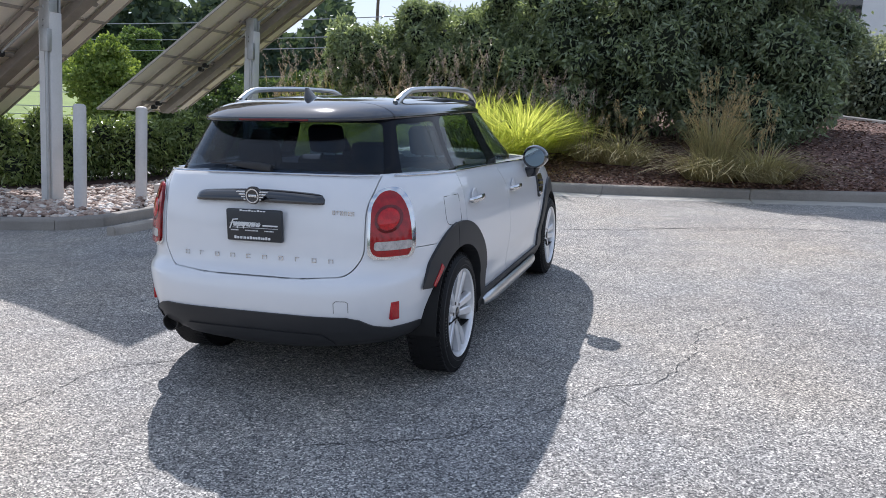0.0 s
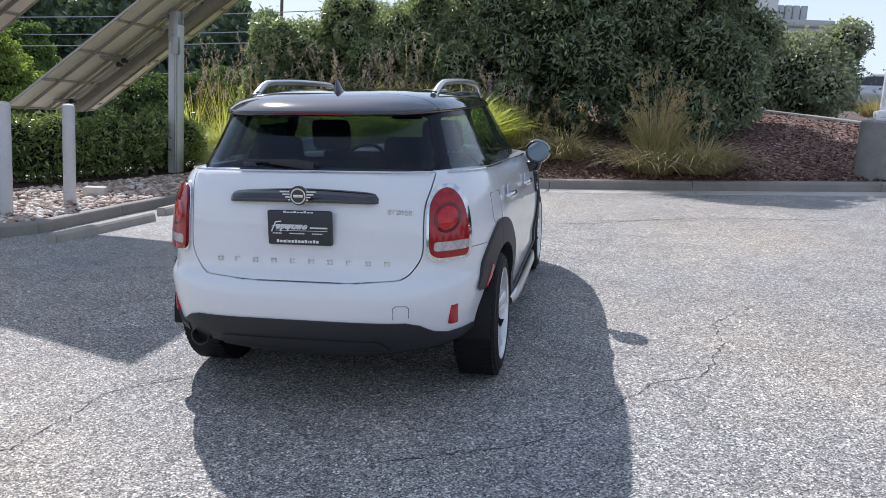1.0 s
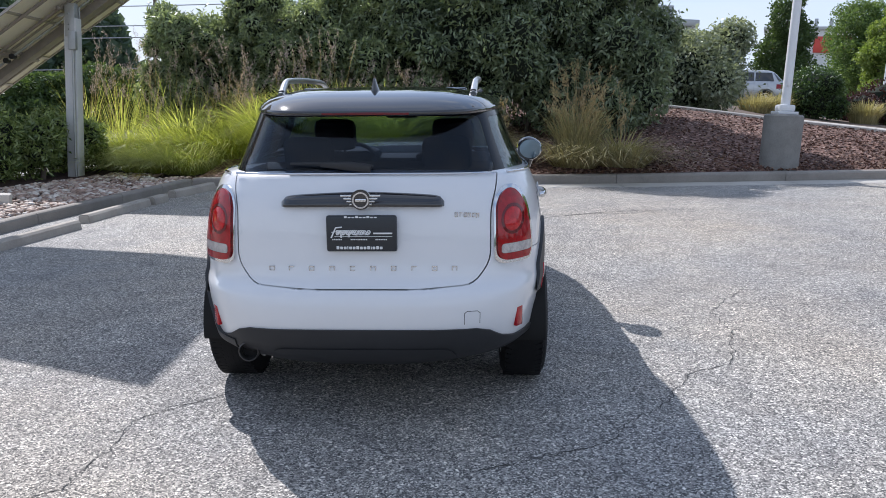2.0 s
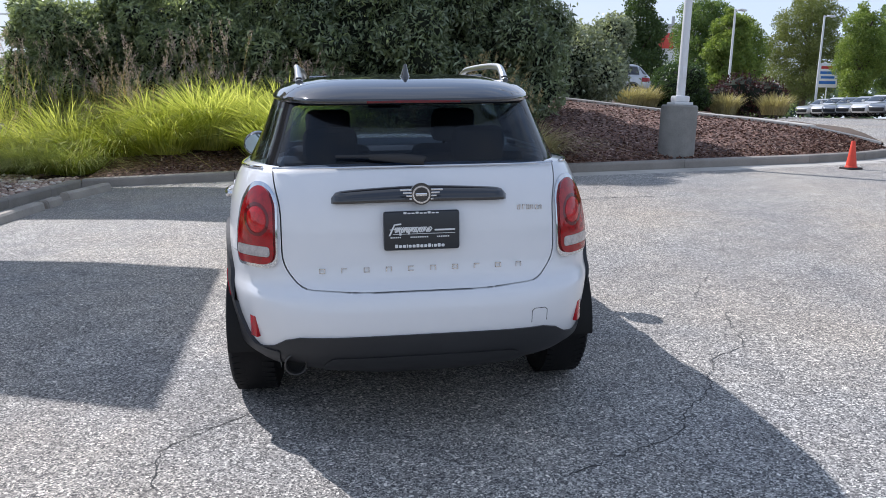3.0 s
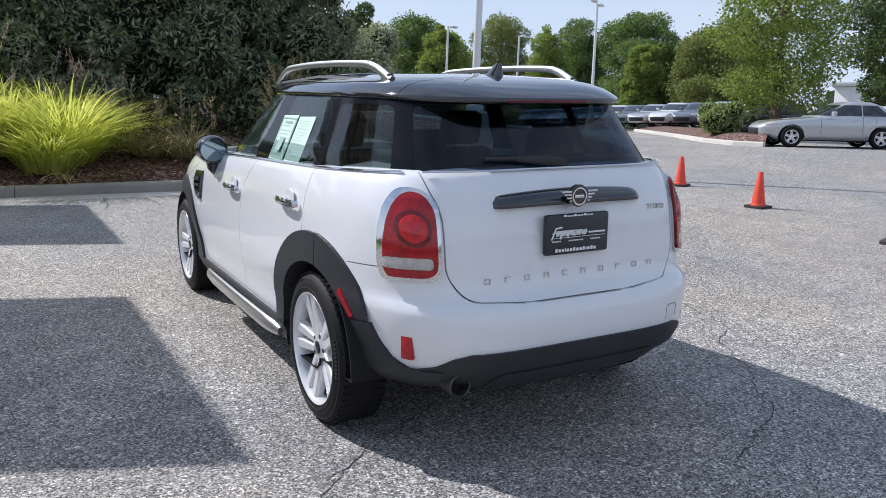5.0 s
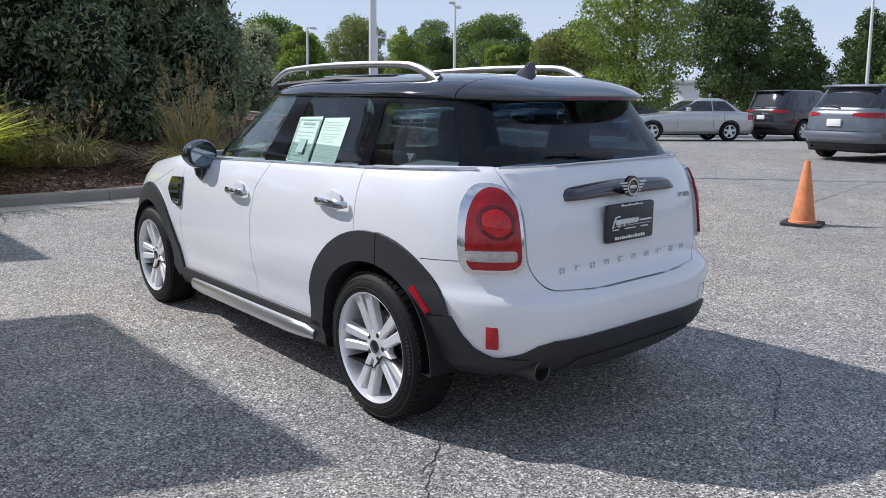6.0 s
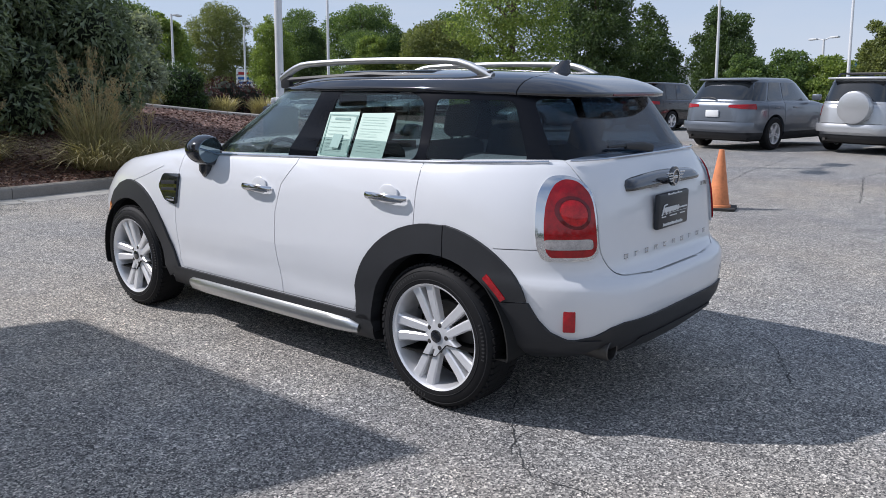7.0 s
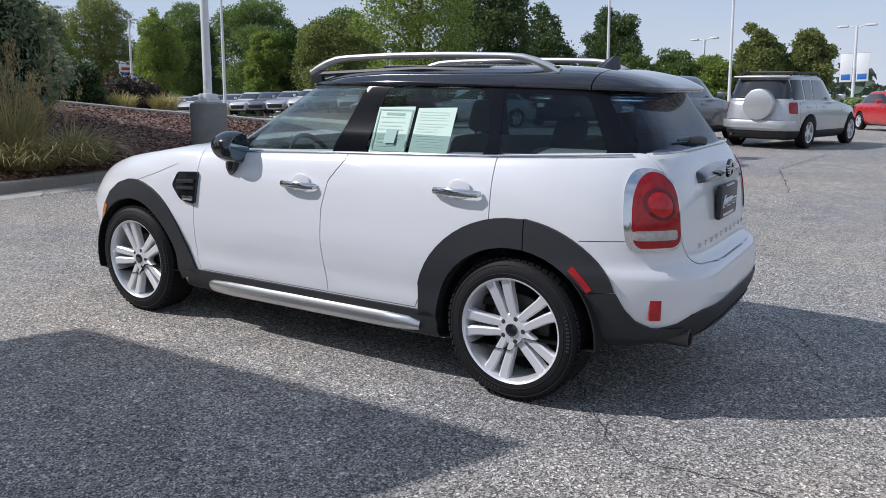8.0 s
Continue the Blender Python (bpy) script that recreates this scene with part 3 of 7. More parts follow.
# ---- the white hatchback, in its own frame: x right, y ahead from the rear axle, z up ----
def fender_line(y):
    """Height of the shoulder: the belt along the cabin, then the bonnet's edge."""
    return interp([(-0.8, 1.150), (-0.5, 1.148), (0.1, 1.122), (1.0, 1.092), (1.75, 1.062), (2.1, 1.055), (2.3, 1.045), (2.8, 0.975), (3.2, 0.885), (3.45, 0.77), (3.6, 0.7)], y)[0]


def body_warp(p):
    if p.z > 0.66:
        p.z = 0.66 + (p.z - 0.66) * (fender_line(p.y) - 0.66) / (1.13 - 0.66)
    if p.y < -0.1:
        # the tail draws in towards the top
        p.x *= 1 - 0.035 * ease(min(1, max(0, (p.z - 0.72) / 0.45))) * min(1, (-0.1 - p.y) / 0.5)
    if p.y < -0.12 and p.z < 0.44:
        # the bumper's lower edge tucks up behind the rear wheels
        k = min(1, (-0.12 - p.y) / 0.25) * (0.55 + 0.45 * ease(min(1, abs(p.x) / 0.7)))
        p.z += 0.095 * k * (0.44 - p.z) / 0.23
    return p


BODY = [(0.21, 0.79, -0.62, 3.34), (0.27, 0.825, -0.71, 3.42), (0.34, 0.854, -0.765, 3.47), (0.42, 0.853, -0.79, 3.50), (0.48, 0.858, -0.80, 3.505), (0.52, 0.866, -0.803, 3.51),
        (0.57, 0.872, -0.803, 3.51), (0.625, 0.876, -0.795, 3.51), (0.65, 0.877, -0.778, 3.51), (0.668, 0.877, -0.748, 3.51), (0.685, 0.877, -0.728, 3.50), (0.71, 0.876, -0.716, 3.50),
        (0.76, 0.874, -0.708, 3.49), (0.81, 0.871, -0.702, 3.48), (0.86, 0.867, -0.697, 3.46), (0.91, 0.862, -0.691, 3.44), (0.96, 0.855, -0.682, 3.42),
        (1.01, 0.845, -0.668, 3.40), (1.05, 0.832, -0.65, 3.38), (1.085, 0.818, -0.63, 3.36), (1.11, 0.806, -0.612, 3.34), (1.13, 0.79, -0.595, 3.31)]
CABIN = [(1.02, 0.76, -0.60, 2.22), (1.10, 0.771, -0.592, 2.08), (1.14, 0.766, -0.58, 2.00), (1.20, 0.732, -0.54, 1.90), (1.26, 0.703, -0.497, 1.80), (1.32, 0.677, -0.453, 1.695),
         (1.38, 0.652, -0.408, 1.59), (1.42, 0.635, -0.378, 1.52), (1.45, 0.62, -0.36, 1.46)]
ROOF = [(1.402, 0.632, -0.455, 1.545), (1.405, 0.640, -0.492, 1.553), (1.408, 0.642, -0.500, 1.553), (1.425, 0.637, -0.503, 1.545), (1.429, 0.633, -0.497, 1.535), (1.444, 0.62, -0.468, 1.495), (1.462, 0.595, -0.425, 1.42), (1.480, 0.55, -0.36, 1.29), (1.494, 0.48, -0.28, 1.13)]


def cabin_warp(p):
    """The glasshouse narrows towards the tail."""
    if p.y < 0.3:
        p.x *= 1 - (0.115 + 0.1 * max(0, 1.2 - p.z)) * ease(min(1, (0.3 - p.y) / 0.9))
    return p


def roof_warp(p):
    if p.y < 0.3:
        p.x *= 1 - 0.125 * ease(min(1, (0.3 - p.y) / 0.9))
    p.z += 0.022 * (1 - ((p.y - 0.65) / 1.15) ** 2) + 0.004 - 0.012 * max(0, -p.y - 0.2)
    return p


def tail_square(z):
    """How square the tail is in plan: rounded at the bumper, squarer above it."""
    return interp([(0.2, 4.6), (0.56, 5.0), (0.72, 5.4), (0.8, 5.6), (1.2, 6.0)], z)[0]


def body_form(extra=0.0):
    return hull(BODY, 1.32, tail_square, 4.3, body_warp, n=176, cap=0.05, inflate=extra)


def arc(cy, cz, r, a0, a1, n=20):
    return [(cy + r * math.cos(radians(a0 + (a1 - a0) * k / n)), cz + r * math.sin(radians(a0 + (a1 - a0) * k / n))) for k in range(n + 1)]


WHEEL_R, AXLE_F = 0.338, 2.67
DOOR_F = [(2.045, 1.2), (2.06, 0.95), (2.085, 0.73), (2.10, 0.40), (2.07, 0.352), (1.085, 0.36), (1.10, 0.48), (1.113, 0.63), (1.108, 0.80), (1.07, 0.95), (0.985, 1.06), (0.955, 1.2)]
DOOR_R = [(0.955, 1.2), (0.985, 1.06), (1.07, 0.95), (1.108, 0.80), (1.113, 0.63), (1.10, 0.48), (1.085, 0.36), (0.53, 0.365), (0.46, 0.53), (0.35, 0.68), (0.22, 0.78), (0.12, 0.83), (0.12, 1.2)]
HATCH = rounded([(-0.605, 1.2), (-0.60, 1.10), (-0.572, 1.0), (-0.572, 0.77), (-0.50, 0.672), (-0.25, 0.656), (0.25, 0.656), (0.50, 0.672), (0.572, 0.77), (0.572, 1.0), (0.60, 1.10), (0.605, 1.2)], 0.05)


def white_hatchback():
    slope = Vector((SLOPE_X, SLOPE_Y, 1)).normalized().rotation_difference(Vector((0, 0, 1))).to_matrix()
    origin = slope @ (Vector((-2.102, 4.114, 0)) - Vector((*PIVOT, 0))) + Vector((*PIVOT, 0))
    car = empty("hatchback_car", Matrix.Translation(origin) @ slope.to_4x4(), "white five-door hatchback with black roof, standing on the asphalt", "car")

    # --- bodywork ---
    whole = body_form()
    ref = Smooth(whole)
    shell = whole
    room = bmesh.new()
    prism(room, [(-0.05, 0.42), (-0.05, 1.3), (1.98, 1.3), (2.1, 0.95), (1.95, 0.42)], "x", -0.735, 0.735)
    shell = cut(shell, mesh_of(room), "DIFFERENCE")
    shell = cut(shell, prism_mesh([(-0.46, 0.42), (-0.50, 1.3), (0.0, 1.3), (0.0, 0.42)], "x", -0.58, 0.58), "DIFFERENCE")
    for cy in (0.0, AXLE_F):
        for s in (-1, 1):
            well = prism_mesh([(cy + 0.412 * math.cos(a), 0.325 + 0.412 * math.sin(a)) for a in (2 * math.pi * k / 40 for k in range(40))], "x", *sorted((s * 0.60, s * 1.1)))
            shell = cut(shell, well, "DIFFERENCE")
    panels = []
    for s in (-1, 1):
        for name, line in (("front_door", DOOR_F), ("rear_door", DOOR_R)):
            span = sorted((s * 0.765, s * 1.2))
            panels.append((name, cut(shell, prism_mesh(grown(line, -0.003), "x", *span), "INTERSECT")))
            shell = cut(shell, prism_mesh(grown(line, 0.002), "x", *span), "DIFFERENCE")
    panels.append(("tailgate", cut(shell, prism_mesh(grown(HATCH, -0.003), "y", -1.0, -0.50), "INTERSECT")))
    shell = cut(shell, prism_mesh(grown(HATCH, 0.003), "y", -1.0, -0.50), "DIFFERENCE")
    # line between bumper and wing, and the bonnet's shut line
    for s in (-1, 1):
        span = sorted((s * 0.6, s * 1.2))
        shell = cut(shell, prism_mesh([(-0.72, 0.806), (-0.30, 0.786), (-0.30, 0.782), (-0.72, 0.802)], "x", *span), "DIFFERENCE")
        shell = cut(shell, prism_mesh([(2.10, 1.02), (2.45, 0.90), (2.80, 0.80), (2.80, 0.795), (2.45, 0.895), (2.10, 1.014)], "x", *sorted((s * 0.83, s * 1.2))), "DIFFERENCE")
    body = link_mesh("body", ref.shade(shell), WHITE_CAR, car, "glossy white painted bodywork")
    doors = {}
    for name, me in panels:
        doors.setdefault(name, []).append(link_mesh(name, ref.shade(me), WHITE_CAR, car))

    # --- black cladding: arches, sills, lower bumpers ---
    fat = body_form(0.016)
    fat_ref = Smooth(fat)

    def clad(name, outline, axis, lo, hi, wells=(), mat=CLADDING, src=None, label=""):
        me = cut(src or fat, prism_mesh(outline, axis, lo, hi), "INTERSECT")
        for cy, r in wells:
            me = cut(me, prism_mesh([(cy + r * math.cos(a), 0.325 + r * math.sin(a)) for a in (2 * math.pi * k / 48 for k in range(48))], "x", -1.2, 1.2), "DIFFERENCE")
        return link_mesh(name, fat_ref.shade(largest(me)), mat, car, label)

    for s in (-1, 1):
        span = sorted((s * 0.80, s * 1.2))
        rear_a = [(0.505, 0.33)] + arc(0.0, 0.335, 0.525, 18, 93, 12)[0:] + [(-0.055, 0.861), (-0.055, 0.7), (0.3, 0.335)]
        rear_b = [(-0.06, 0.66), (-0.06, 0.862)] + arc(0.0, 0.335, 0.53, 98, 146, 10) + [(-0.465, 0.574), (-0.40, 0.567), (-0.3, 0.56)]
        clad("rear_arch_trim", rear_a, "x", *span, wells=[(0.0, 0.402)])
        clad("rear_arch_trim", rear_b, "x", *span, wells=[(0.0, 0.402)])
        clad("corner_trim", [(-0.30, 0.555), (-0.463, 0.568), (-0.50, 0.495), (-0.54, 0.445), (-0.60, 0.412), (-0.80, 0.405), (-0.80, 0.24), (-0.25, 0.24)], "x", *sorted((s * 0.60, s * 1.2)), wells=[(0.0, 0.402)])
        front = [(AXLE_F + 0.30, 0.22), (AXLE_F + 0.405, 0.335)] + [(AXLE_F + r * math.cos(radians(a)), 0.335 + r * math.sin(radians(a))) for a, r in ((14, 0.43), (28, 0.455), (42, 0.48), (56, 0.497), (70, 0.507))] + arc(AXLE_F, 0.335, 0.513, 84, 152, 12) + [(2.135, 0.40), (2.095, 0.33), (2.3, 0.25)]
        clad("front_arch_trim", front, "x", *span, wells=[(AXLE_F, 0.402)])
        clad("sill_trim", [(2.16, 0.347), (0.40, 0.36), (0.40, 0.22), (2.25, 0.22)], "x", *span, wells=[(0.0, 0.402), (AXLE_F, 0.402)])
        # side step in satin metal
        bm = bmesh.new()
        pts = [(s * 0.852, 0.50, 0.275), (s * 0.866, 0.56, 0.284), (s * 0.874, 0.70, 0.283), (s * 0.878, 1.2, 0.280), (s * 0.874, 1.8, 0.274), (s * 0.864, 1.95, 0.270), (s * 0.85, 2.0, 0.266)]
        tube(bm, pts, [0.024, 0.036, 0.040, 0.040, 0.040, 0.036, 0.022], 12, 0.55)
        part("side_step", bm, SATIN, car, "satin silver side step strip")
    lower = [(-0.95, 0.20), (-0.95, 0.400), (-0.68, 0.408), (-0.62, 0.432), (-0.57, 0.466), (-0.51, 0.482), (0.51, 0.482), (0.57, 0.466), (0.62, 0.432), (0.68, 0.408), (0.95, 0.400), (0.95, 0.20)]
    skin = body_form(0.010)
    clad("rear_lower_bumper", lower, "y", -1.2, -0.42, wells=[(0.0, 0.402)], src=skin, label="matt black lower rear bumper")
    clad("front_lower_bumper", [(-1, 0.2), (-1, 0.40), (1, 0.40), (1, 0.2)], "y", 3.05, 4.0, wells=[(AXLE_F, 0.402)], src=skin)
    clad("grille", rounded([(-0.42, 0.44), (-0.5, 0.72), (0.5, 0.72), (0.42, 0.44)], 0.1), "y", 3.2, 4.0, src=skin, mat=BLACK_GLOSS)
    lip = [(-0.43, 0.30), (-0.40, 0.385), (0.40, 0.385), (0.43, 0.30)]
    clad("diffuser_panel", rounded(lip, 0.04), "y", -1.2, -0.5, label="raised black diffuser panel")
    # underside and floor
    bm = bmesh.new()
    box(bm, (-0.46, -0.56, 0.27), (0.46, 0.47, 0.36), 0.03)
    box(bm, (-0.74, 0.45, 0.19), (0.74, 2.26, 0.36), 0.03)
    box(bm, (-0.52, 2.24, 0.2), (0.52, 3.2, 0.36), 0.03)
    me = mesh_of(bm)
    for cy in (0.0, AXLE_F):
        for sp in ((-1.1, -0.58), (0.58, 1.1)):
            me = cut(me, prism_mesh([(cy + 0.40 * math.cos(a), 0.325 + 0.40 * math.sin(a)) for a in (2 * math.pi * k / 32 for k in range(32))], "x", *sp), "DIFFERENCE")
    link_mesh("underbody", me, UNDER, car)
    for cy in (0.0, AXLE_F):
        for s in (-1, 1):
            bm = bmesh.new()
            lathe(bm, [(0.411, 0.0), (0.411, 0.25), (0.404, 0.25), (0.404, 0.0)], 40, pose(s * 0.60, cy, 0.325, 0, s * 90, 0), closed=True)
            for v in bm.verts:
                v.co.z = max(v.co.z, 0.24 if v.co.y > cy else 0.31)
            part("wheel_well", bm, UNDER, car)

    # --- cabin ---
    cab = hull(CABIN, 0.7, 6.0, 4.2, cabin_warp, n=128, cap=0.0)
    cab_ref = Smooth(cab)
    inner = hull([(z - (0.03 if i == 0 else 0), w - 0.009, a + 0.009, b - 0.009) for i, (z, w, a, b) in enumerate(CABIN[:-1] + [(1.47, 0.605, -0.34, 1.44)])], 0.7, 6.0, 4.2, cabin_warp, n=128, cap=0.0)
    cab_shell = cut(cab, inner, "DIFFERENCE")
    WIN = {"front_side_glass": ([(1.80, 1.066), (1.505, 1.425), (0.975, 1.428), (1.105, 1.085)], 0.02, GLASS_CLEAR),
           "rear_side_glass": ([(0.892, 1.10), (0.835, 1.428), (0.30, 1.424), (0.225, 1.37), (0.185, 1.124)], 0.05, GLASS_DARK),
           "quarter_glass": ([(0.135, 1.128), (0.170, 1.398), (-0.215, 1.393), (-0.352, 1.142)], 0.03, GLASS_DARK)}
    for s in (-1, 1):
        for name, (line, r, mat) in WIN.items():
            span = sorted((s * 0.45, s * 1.1))
            line = rounded(line, r)
            pane = cut(cab_shell, prism_mesh(grown(line, -0.001), "x", *span), "INTERSECT")
            cab_shell = cut(cab_shell, prism_mesh(line, "x", *span), "DIFFERENCE")
            me = cab_ref.shade(pane)
            g = link_mesh(name, me, mat, car)
            g.visible_shadow = False
    rear_line = rounded([(-0.595, 1.148), (-0.518, 1.40), (0.518, 1.40), (0.595, 1.148)], 0.03)
    pane = cut(cab_shell, prism_mesh(grown(rear_line, -0.001), "y", -1.0, -0.2), "INTERSECT")
    cab_shell = cut(cab_shell, prism_mesh(rear_line, "y", -1.0, -0.2), "DIFFERENCE")
    g = link_mesh("rear_glass", cab_ref.shade(pane), GLASS_REAR, car, "dark tinted rear window")
    g.visible_shadow = False
    wind = rounded([(-0.66, 1.08), (-0.56, 1.42), (0.56, 1.42), (0.66, 1.08)], 0.04)
    pane = cut(cab_shell, prism_mesh(grown(wind, -0.001), "y", 1.2, 2.6), "INTERSECT")
    cab_shell = cut(cab_shell, prism_mesh(wind, "y", 1.2, 2.6), "DIFFERENCE")
    g = link_mesh("windscreen", cab_ref.shade(pane), GLASS_CLEAR, car)
    g.visible_shadow = False
    link_mesh("window_surround", cab_ref.shade(cab_shell), PILLAR_BLACK, car, "gloss black window pillars")
    roof = hull(ROOF, 0.5, 4.6, 4.3, roof_warp, n=128, cap=0.022)
    roof_ref = Smooth(roof)
    # shut line of the tailgate across the roof
    spoiler = cut(roof, prism_mesh([(-1, -1), (1, -1), (1, -0.235), (0.66, -0.235), (0.60, -0.225), (-0.60, -0.225), (-0.66, -0.235), (-1, -0.235)], "z", 1.3, 1.6), "INTERSECT")
    main = cut(roof, prism_mesh([(-1, -0.23), (-0.66, -0.23), (-0.60, -0.22), (0.60, -0.22), (0.66, -0.23), (1, -0.23), (1, 2), (-1, 2)], "z", 1.3, 1.6), "INTERSECT")
    link_mesh("roof", roof_ref.shade(main), BLACK_GLOSS, car, "gloss black roof panel")
    sp = link_mesh("roof_spoiler", roof_ref.shade(spoiler), BLACK_GLOSS, car, "gloss black tailgate spoiler lip")
    bm = bmesh.new()
    tube(bm, [(x, -0.497 + 0.003 * (x / 0.2) ** 2, 1.417) for x in (-0.2, -0.1, 0, 0.1, 0.2)], 0.008, 8)
    part("brake_light", bm, DEEP_RED, sp, "thin dark red high brake light")

    # --- bright belt strip ---
    for s in (-1, 1):
        bm, pts = bmesh.new(), []
        for k in range(30):
            y = 1.86 - k * (1.86 + 0.46) / 29
            e = 5.95 if y < 1.32 else 4.3
            span_y = (1.32 - (-0.595)) if y < 1.32 else (3.31 - 1.32)
            x = 0.79 * (1 - (abs(y - 1.32) / span_y) ** e) ** (1 / e)
            q = body_warp(Vector((x, y, 1.13)))
            pts.append((s * (q.x + 0.004), q.y, q.z + 0.002))
        tube(bm, pts, 0.0062, 6)
        part("belt_strip", bm, CHROME, car, "chrome strip under the side windows")
    bm = bmesh.new()
    pts = []
    for k in range(21):
        x = -0.60 + 1.2 * k / 20
        y = 1.32 - 1.915 * (1 - (abs(x) / 0.79) ** 5.95) ** (1 / 5.95)
        q = body_warp(Vector((x / 0.93, y, 1.13)))
        pts.append((x, y - 0.004, q.z + 0.004))
    tube(bm, pts, 0.0048, 6)
    part("tailgate_strip", bm, CHROME, doors["tailgate"][0], "thin bright strip under the rear window")

    # --- lamps ---
    lens_form, rim_form = body_form(0.022), body_form(0.012)
    lens_ref, rim_ref = Smooth(lens_form), Smooth(rim_form)
    for s in (-1, 1):
        out = rounded([(0.590, 0.775), (0.584, 1.04), (0.625, 1.098), (0.90, 1.098), (0.90, 0.752), (0.625, 0.752)], 0.06, 6)
        red = rounded([(0.606, 0.768), (0.603, 1.02), (0.632, 1.084), (0.90, 1.084), (0.90, 0.768)], 0.055, 8)
        if s < 0:
            out, red = mirrored(out), mirrored(red)
        me = cut(rim_form, prism_mesh(out, "y", -1.2, -0.40), "INTERSECT")
        me = cut(me, prism_mesh(rounded([(-1.2, 0.752), (-1.2, 1.098), (-0.485, 1.098), (-0.464, 1.03), (-0.472, 0.90), (-0.488, 0.80), (-0.512, 0.752)], 0.045, 6), "x", -1.2, 1.2), "INTERSECT")
        lamp = link_mesh("tail_lamp", rim_ref.shade(me), CHROME, car, "chrome-rimmed upright tail lamp")
        me = cut(lens_form, prism_mesh(red, "y", -1.2, -0.40), "INTERSECT")
        me = cut(me, prism_mesh(rounded([(-1.2, 0.766), (-1.2, 1.086), (-0.525, 1.086), (-0.506, 1.0), (-0.512, 0.88), (-0.528, 0.79), (-0.548, 0.766)], 0.045, 6), "x", -1.2, 1.2), "INTERSECT")
        clear_line = rounded([(0.622, 0.800), (0.622, 0.842), (0.765, 0.842), (0.765, 0.800)], 0.015)
        if s < 0:
            clear_line = mirrored(clear_line)
        me2 = cut(me, prism_mesh(grown(clear_line, 0.001), "y", -1.3, -0.4), "DIFFERENCE")
        link_mesh("lens", lens_ref.shade(me2), RED_LENS, lamp, "red lens")
        link_mesh("reversing_lens", lens_ref.shade(cut(me, prism_mesh(clear_line, "y", -1.3, -0.4), "INTERSECT")), CLEAR_LENS, lamp, "clear ribbed reversing lens")
        # round lamp inside: dark ring, bright dome, and a paler band over it
        def on_lens(name, steps, mat, label, close=False):
            bm, loops = bmesh.new(), []
            for r, lift in steps:
                ring = []
                for k in range(32):
                    a = 2 * math.pi * k / 32
                    x, z = s * (0.674 + r * 0.80 * math.cos(a)), 0.95 + r * math.sin(a)
                    hit = lens_ref.tree.ray_cast(Vector((x, -1.5, z)), Vector((0, 1, 0)))
                    ring.append(bm.verts.new(hit[0] + hit[1] * lift))
                loops.append(ring)
            for p, q in zip(loops, loops[1:]):
                for k in range(32):
                    bm.faces.new((p[k], p[(k + 1) % 32], q[(k + 1) % 32], q[k]))
            if close:
                bm.faces.new(loops[-1])
            part(name, bm, mat, lamp, label)

        on_lens("bulb_ring", ((0.070, -0.004), (0.068, 0.0006), (0.055, 0.0014), (0.052, -0.004)), DEEP_RED, "dark red ring round the lamp")
        on_lens("bulb_dome", ((0.053, -0.003), (0.051, 0.0016), (0.040, 0.004), (0.022, 0.0055), (0.006, 0.006)), BRIGHT_RED, "bright red round lamp dome", True)
        # head lamps
        bm = bmesh.new()
        lathe(bm, [(0.0, -0.06), (0.12, -0.06), (0.125, 0.0), (0.10, 0.03), (0.05, 0.045), (0, 0.05)], 24, Matrix.Translation((s * 0.60, 3.235, 0.765)) @ Matrix.Scale(0.9, 4) @ pose(0, 0, 0, -68, 0, -s * 32))
        part("head_lamp", bm, GLASS_BLACK, car, "dark round head lamp")
        # rear reflector, side marker, turn marker
        for name, cx, cz, hx, hz, mat in (("reflector", 0.703, 0.498, 0.026, 0.047, REFLECTOR),):
            # an upright block set into the curved corner
            hit, nn, _, _ = ref.tree.ray_cast(Vector((s * cx, -1.5, cz)), Vector((0, 1, 0)))
            flat = Vector((nn.x, nn.y, 0)).normalized()
            bm = bmesh.new()
            box(bm, (-hx, -0.009, -hz), (hx, 0.022, hz), 0.005, Matrix.Translation(hit) @ Vector((0, -1, 0)).rotation_difference(flat).to_matrix().to_4x4())
            part(name, bm, mat, car, "upright red bumper reflector")
        line = arc(0.0, 0.335, 0.446, 130, 147, 6) + arc(0.0, 0.335, 0.418, 147, 130, 6)
        mk = body_form(0.020) if s < 0 else mk
        me = cut(mk, prism_mesh(line, "x", *sorted((s * 0.7, s * 1.2))), "INTERSECT")
        link_mesh("side_marker", fat_ref.shade(me), REFLECTOR, car, "red side marker on the rear arch")
        line = arc(AXLE_F, 0.335, 0.472, 25, 46, 6) + arc(AXLE_F, 0.335, 0.44, 46, 25, 6)
        me = cut(mk, prism_mesh(line, "x", *sorted((s * 0.6, s * 1.2))), "INTERSECT")
        link_mesh("side_marker", fat_ref.shade(me), AMBER, car, "amber side marker on the front arch")

    # --- tailgate details ---
    gate = doors["tailgate"][0]
    bm, rows, nv = bmesh.new(), [], 9
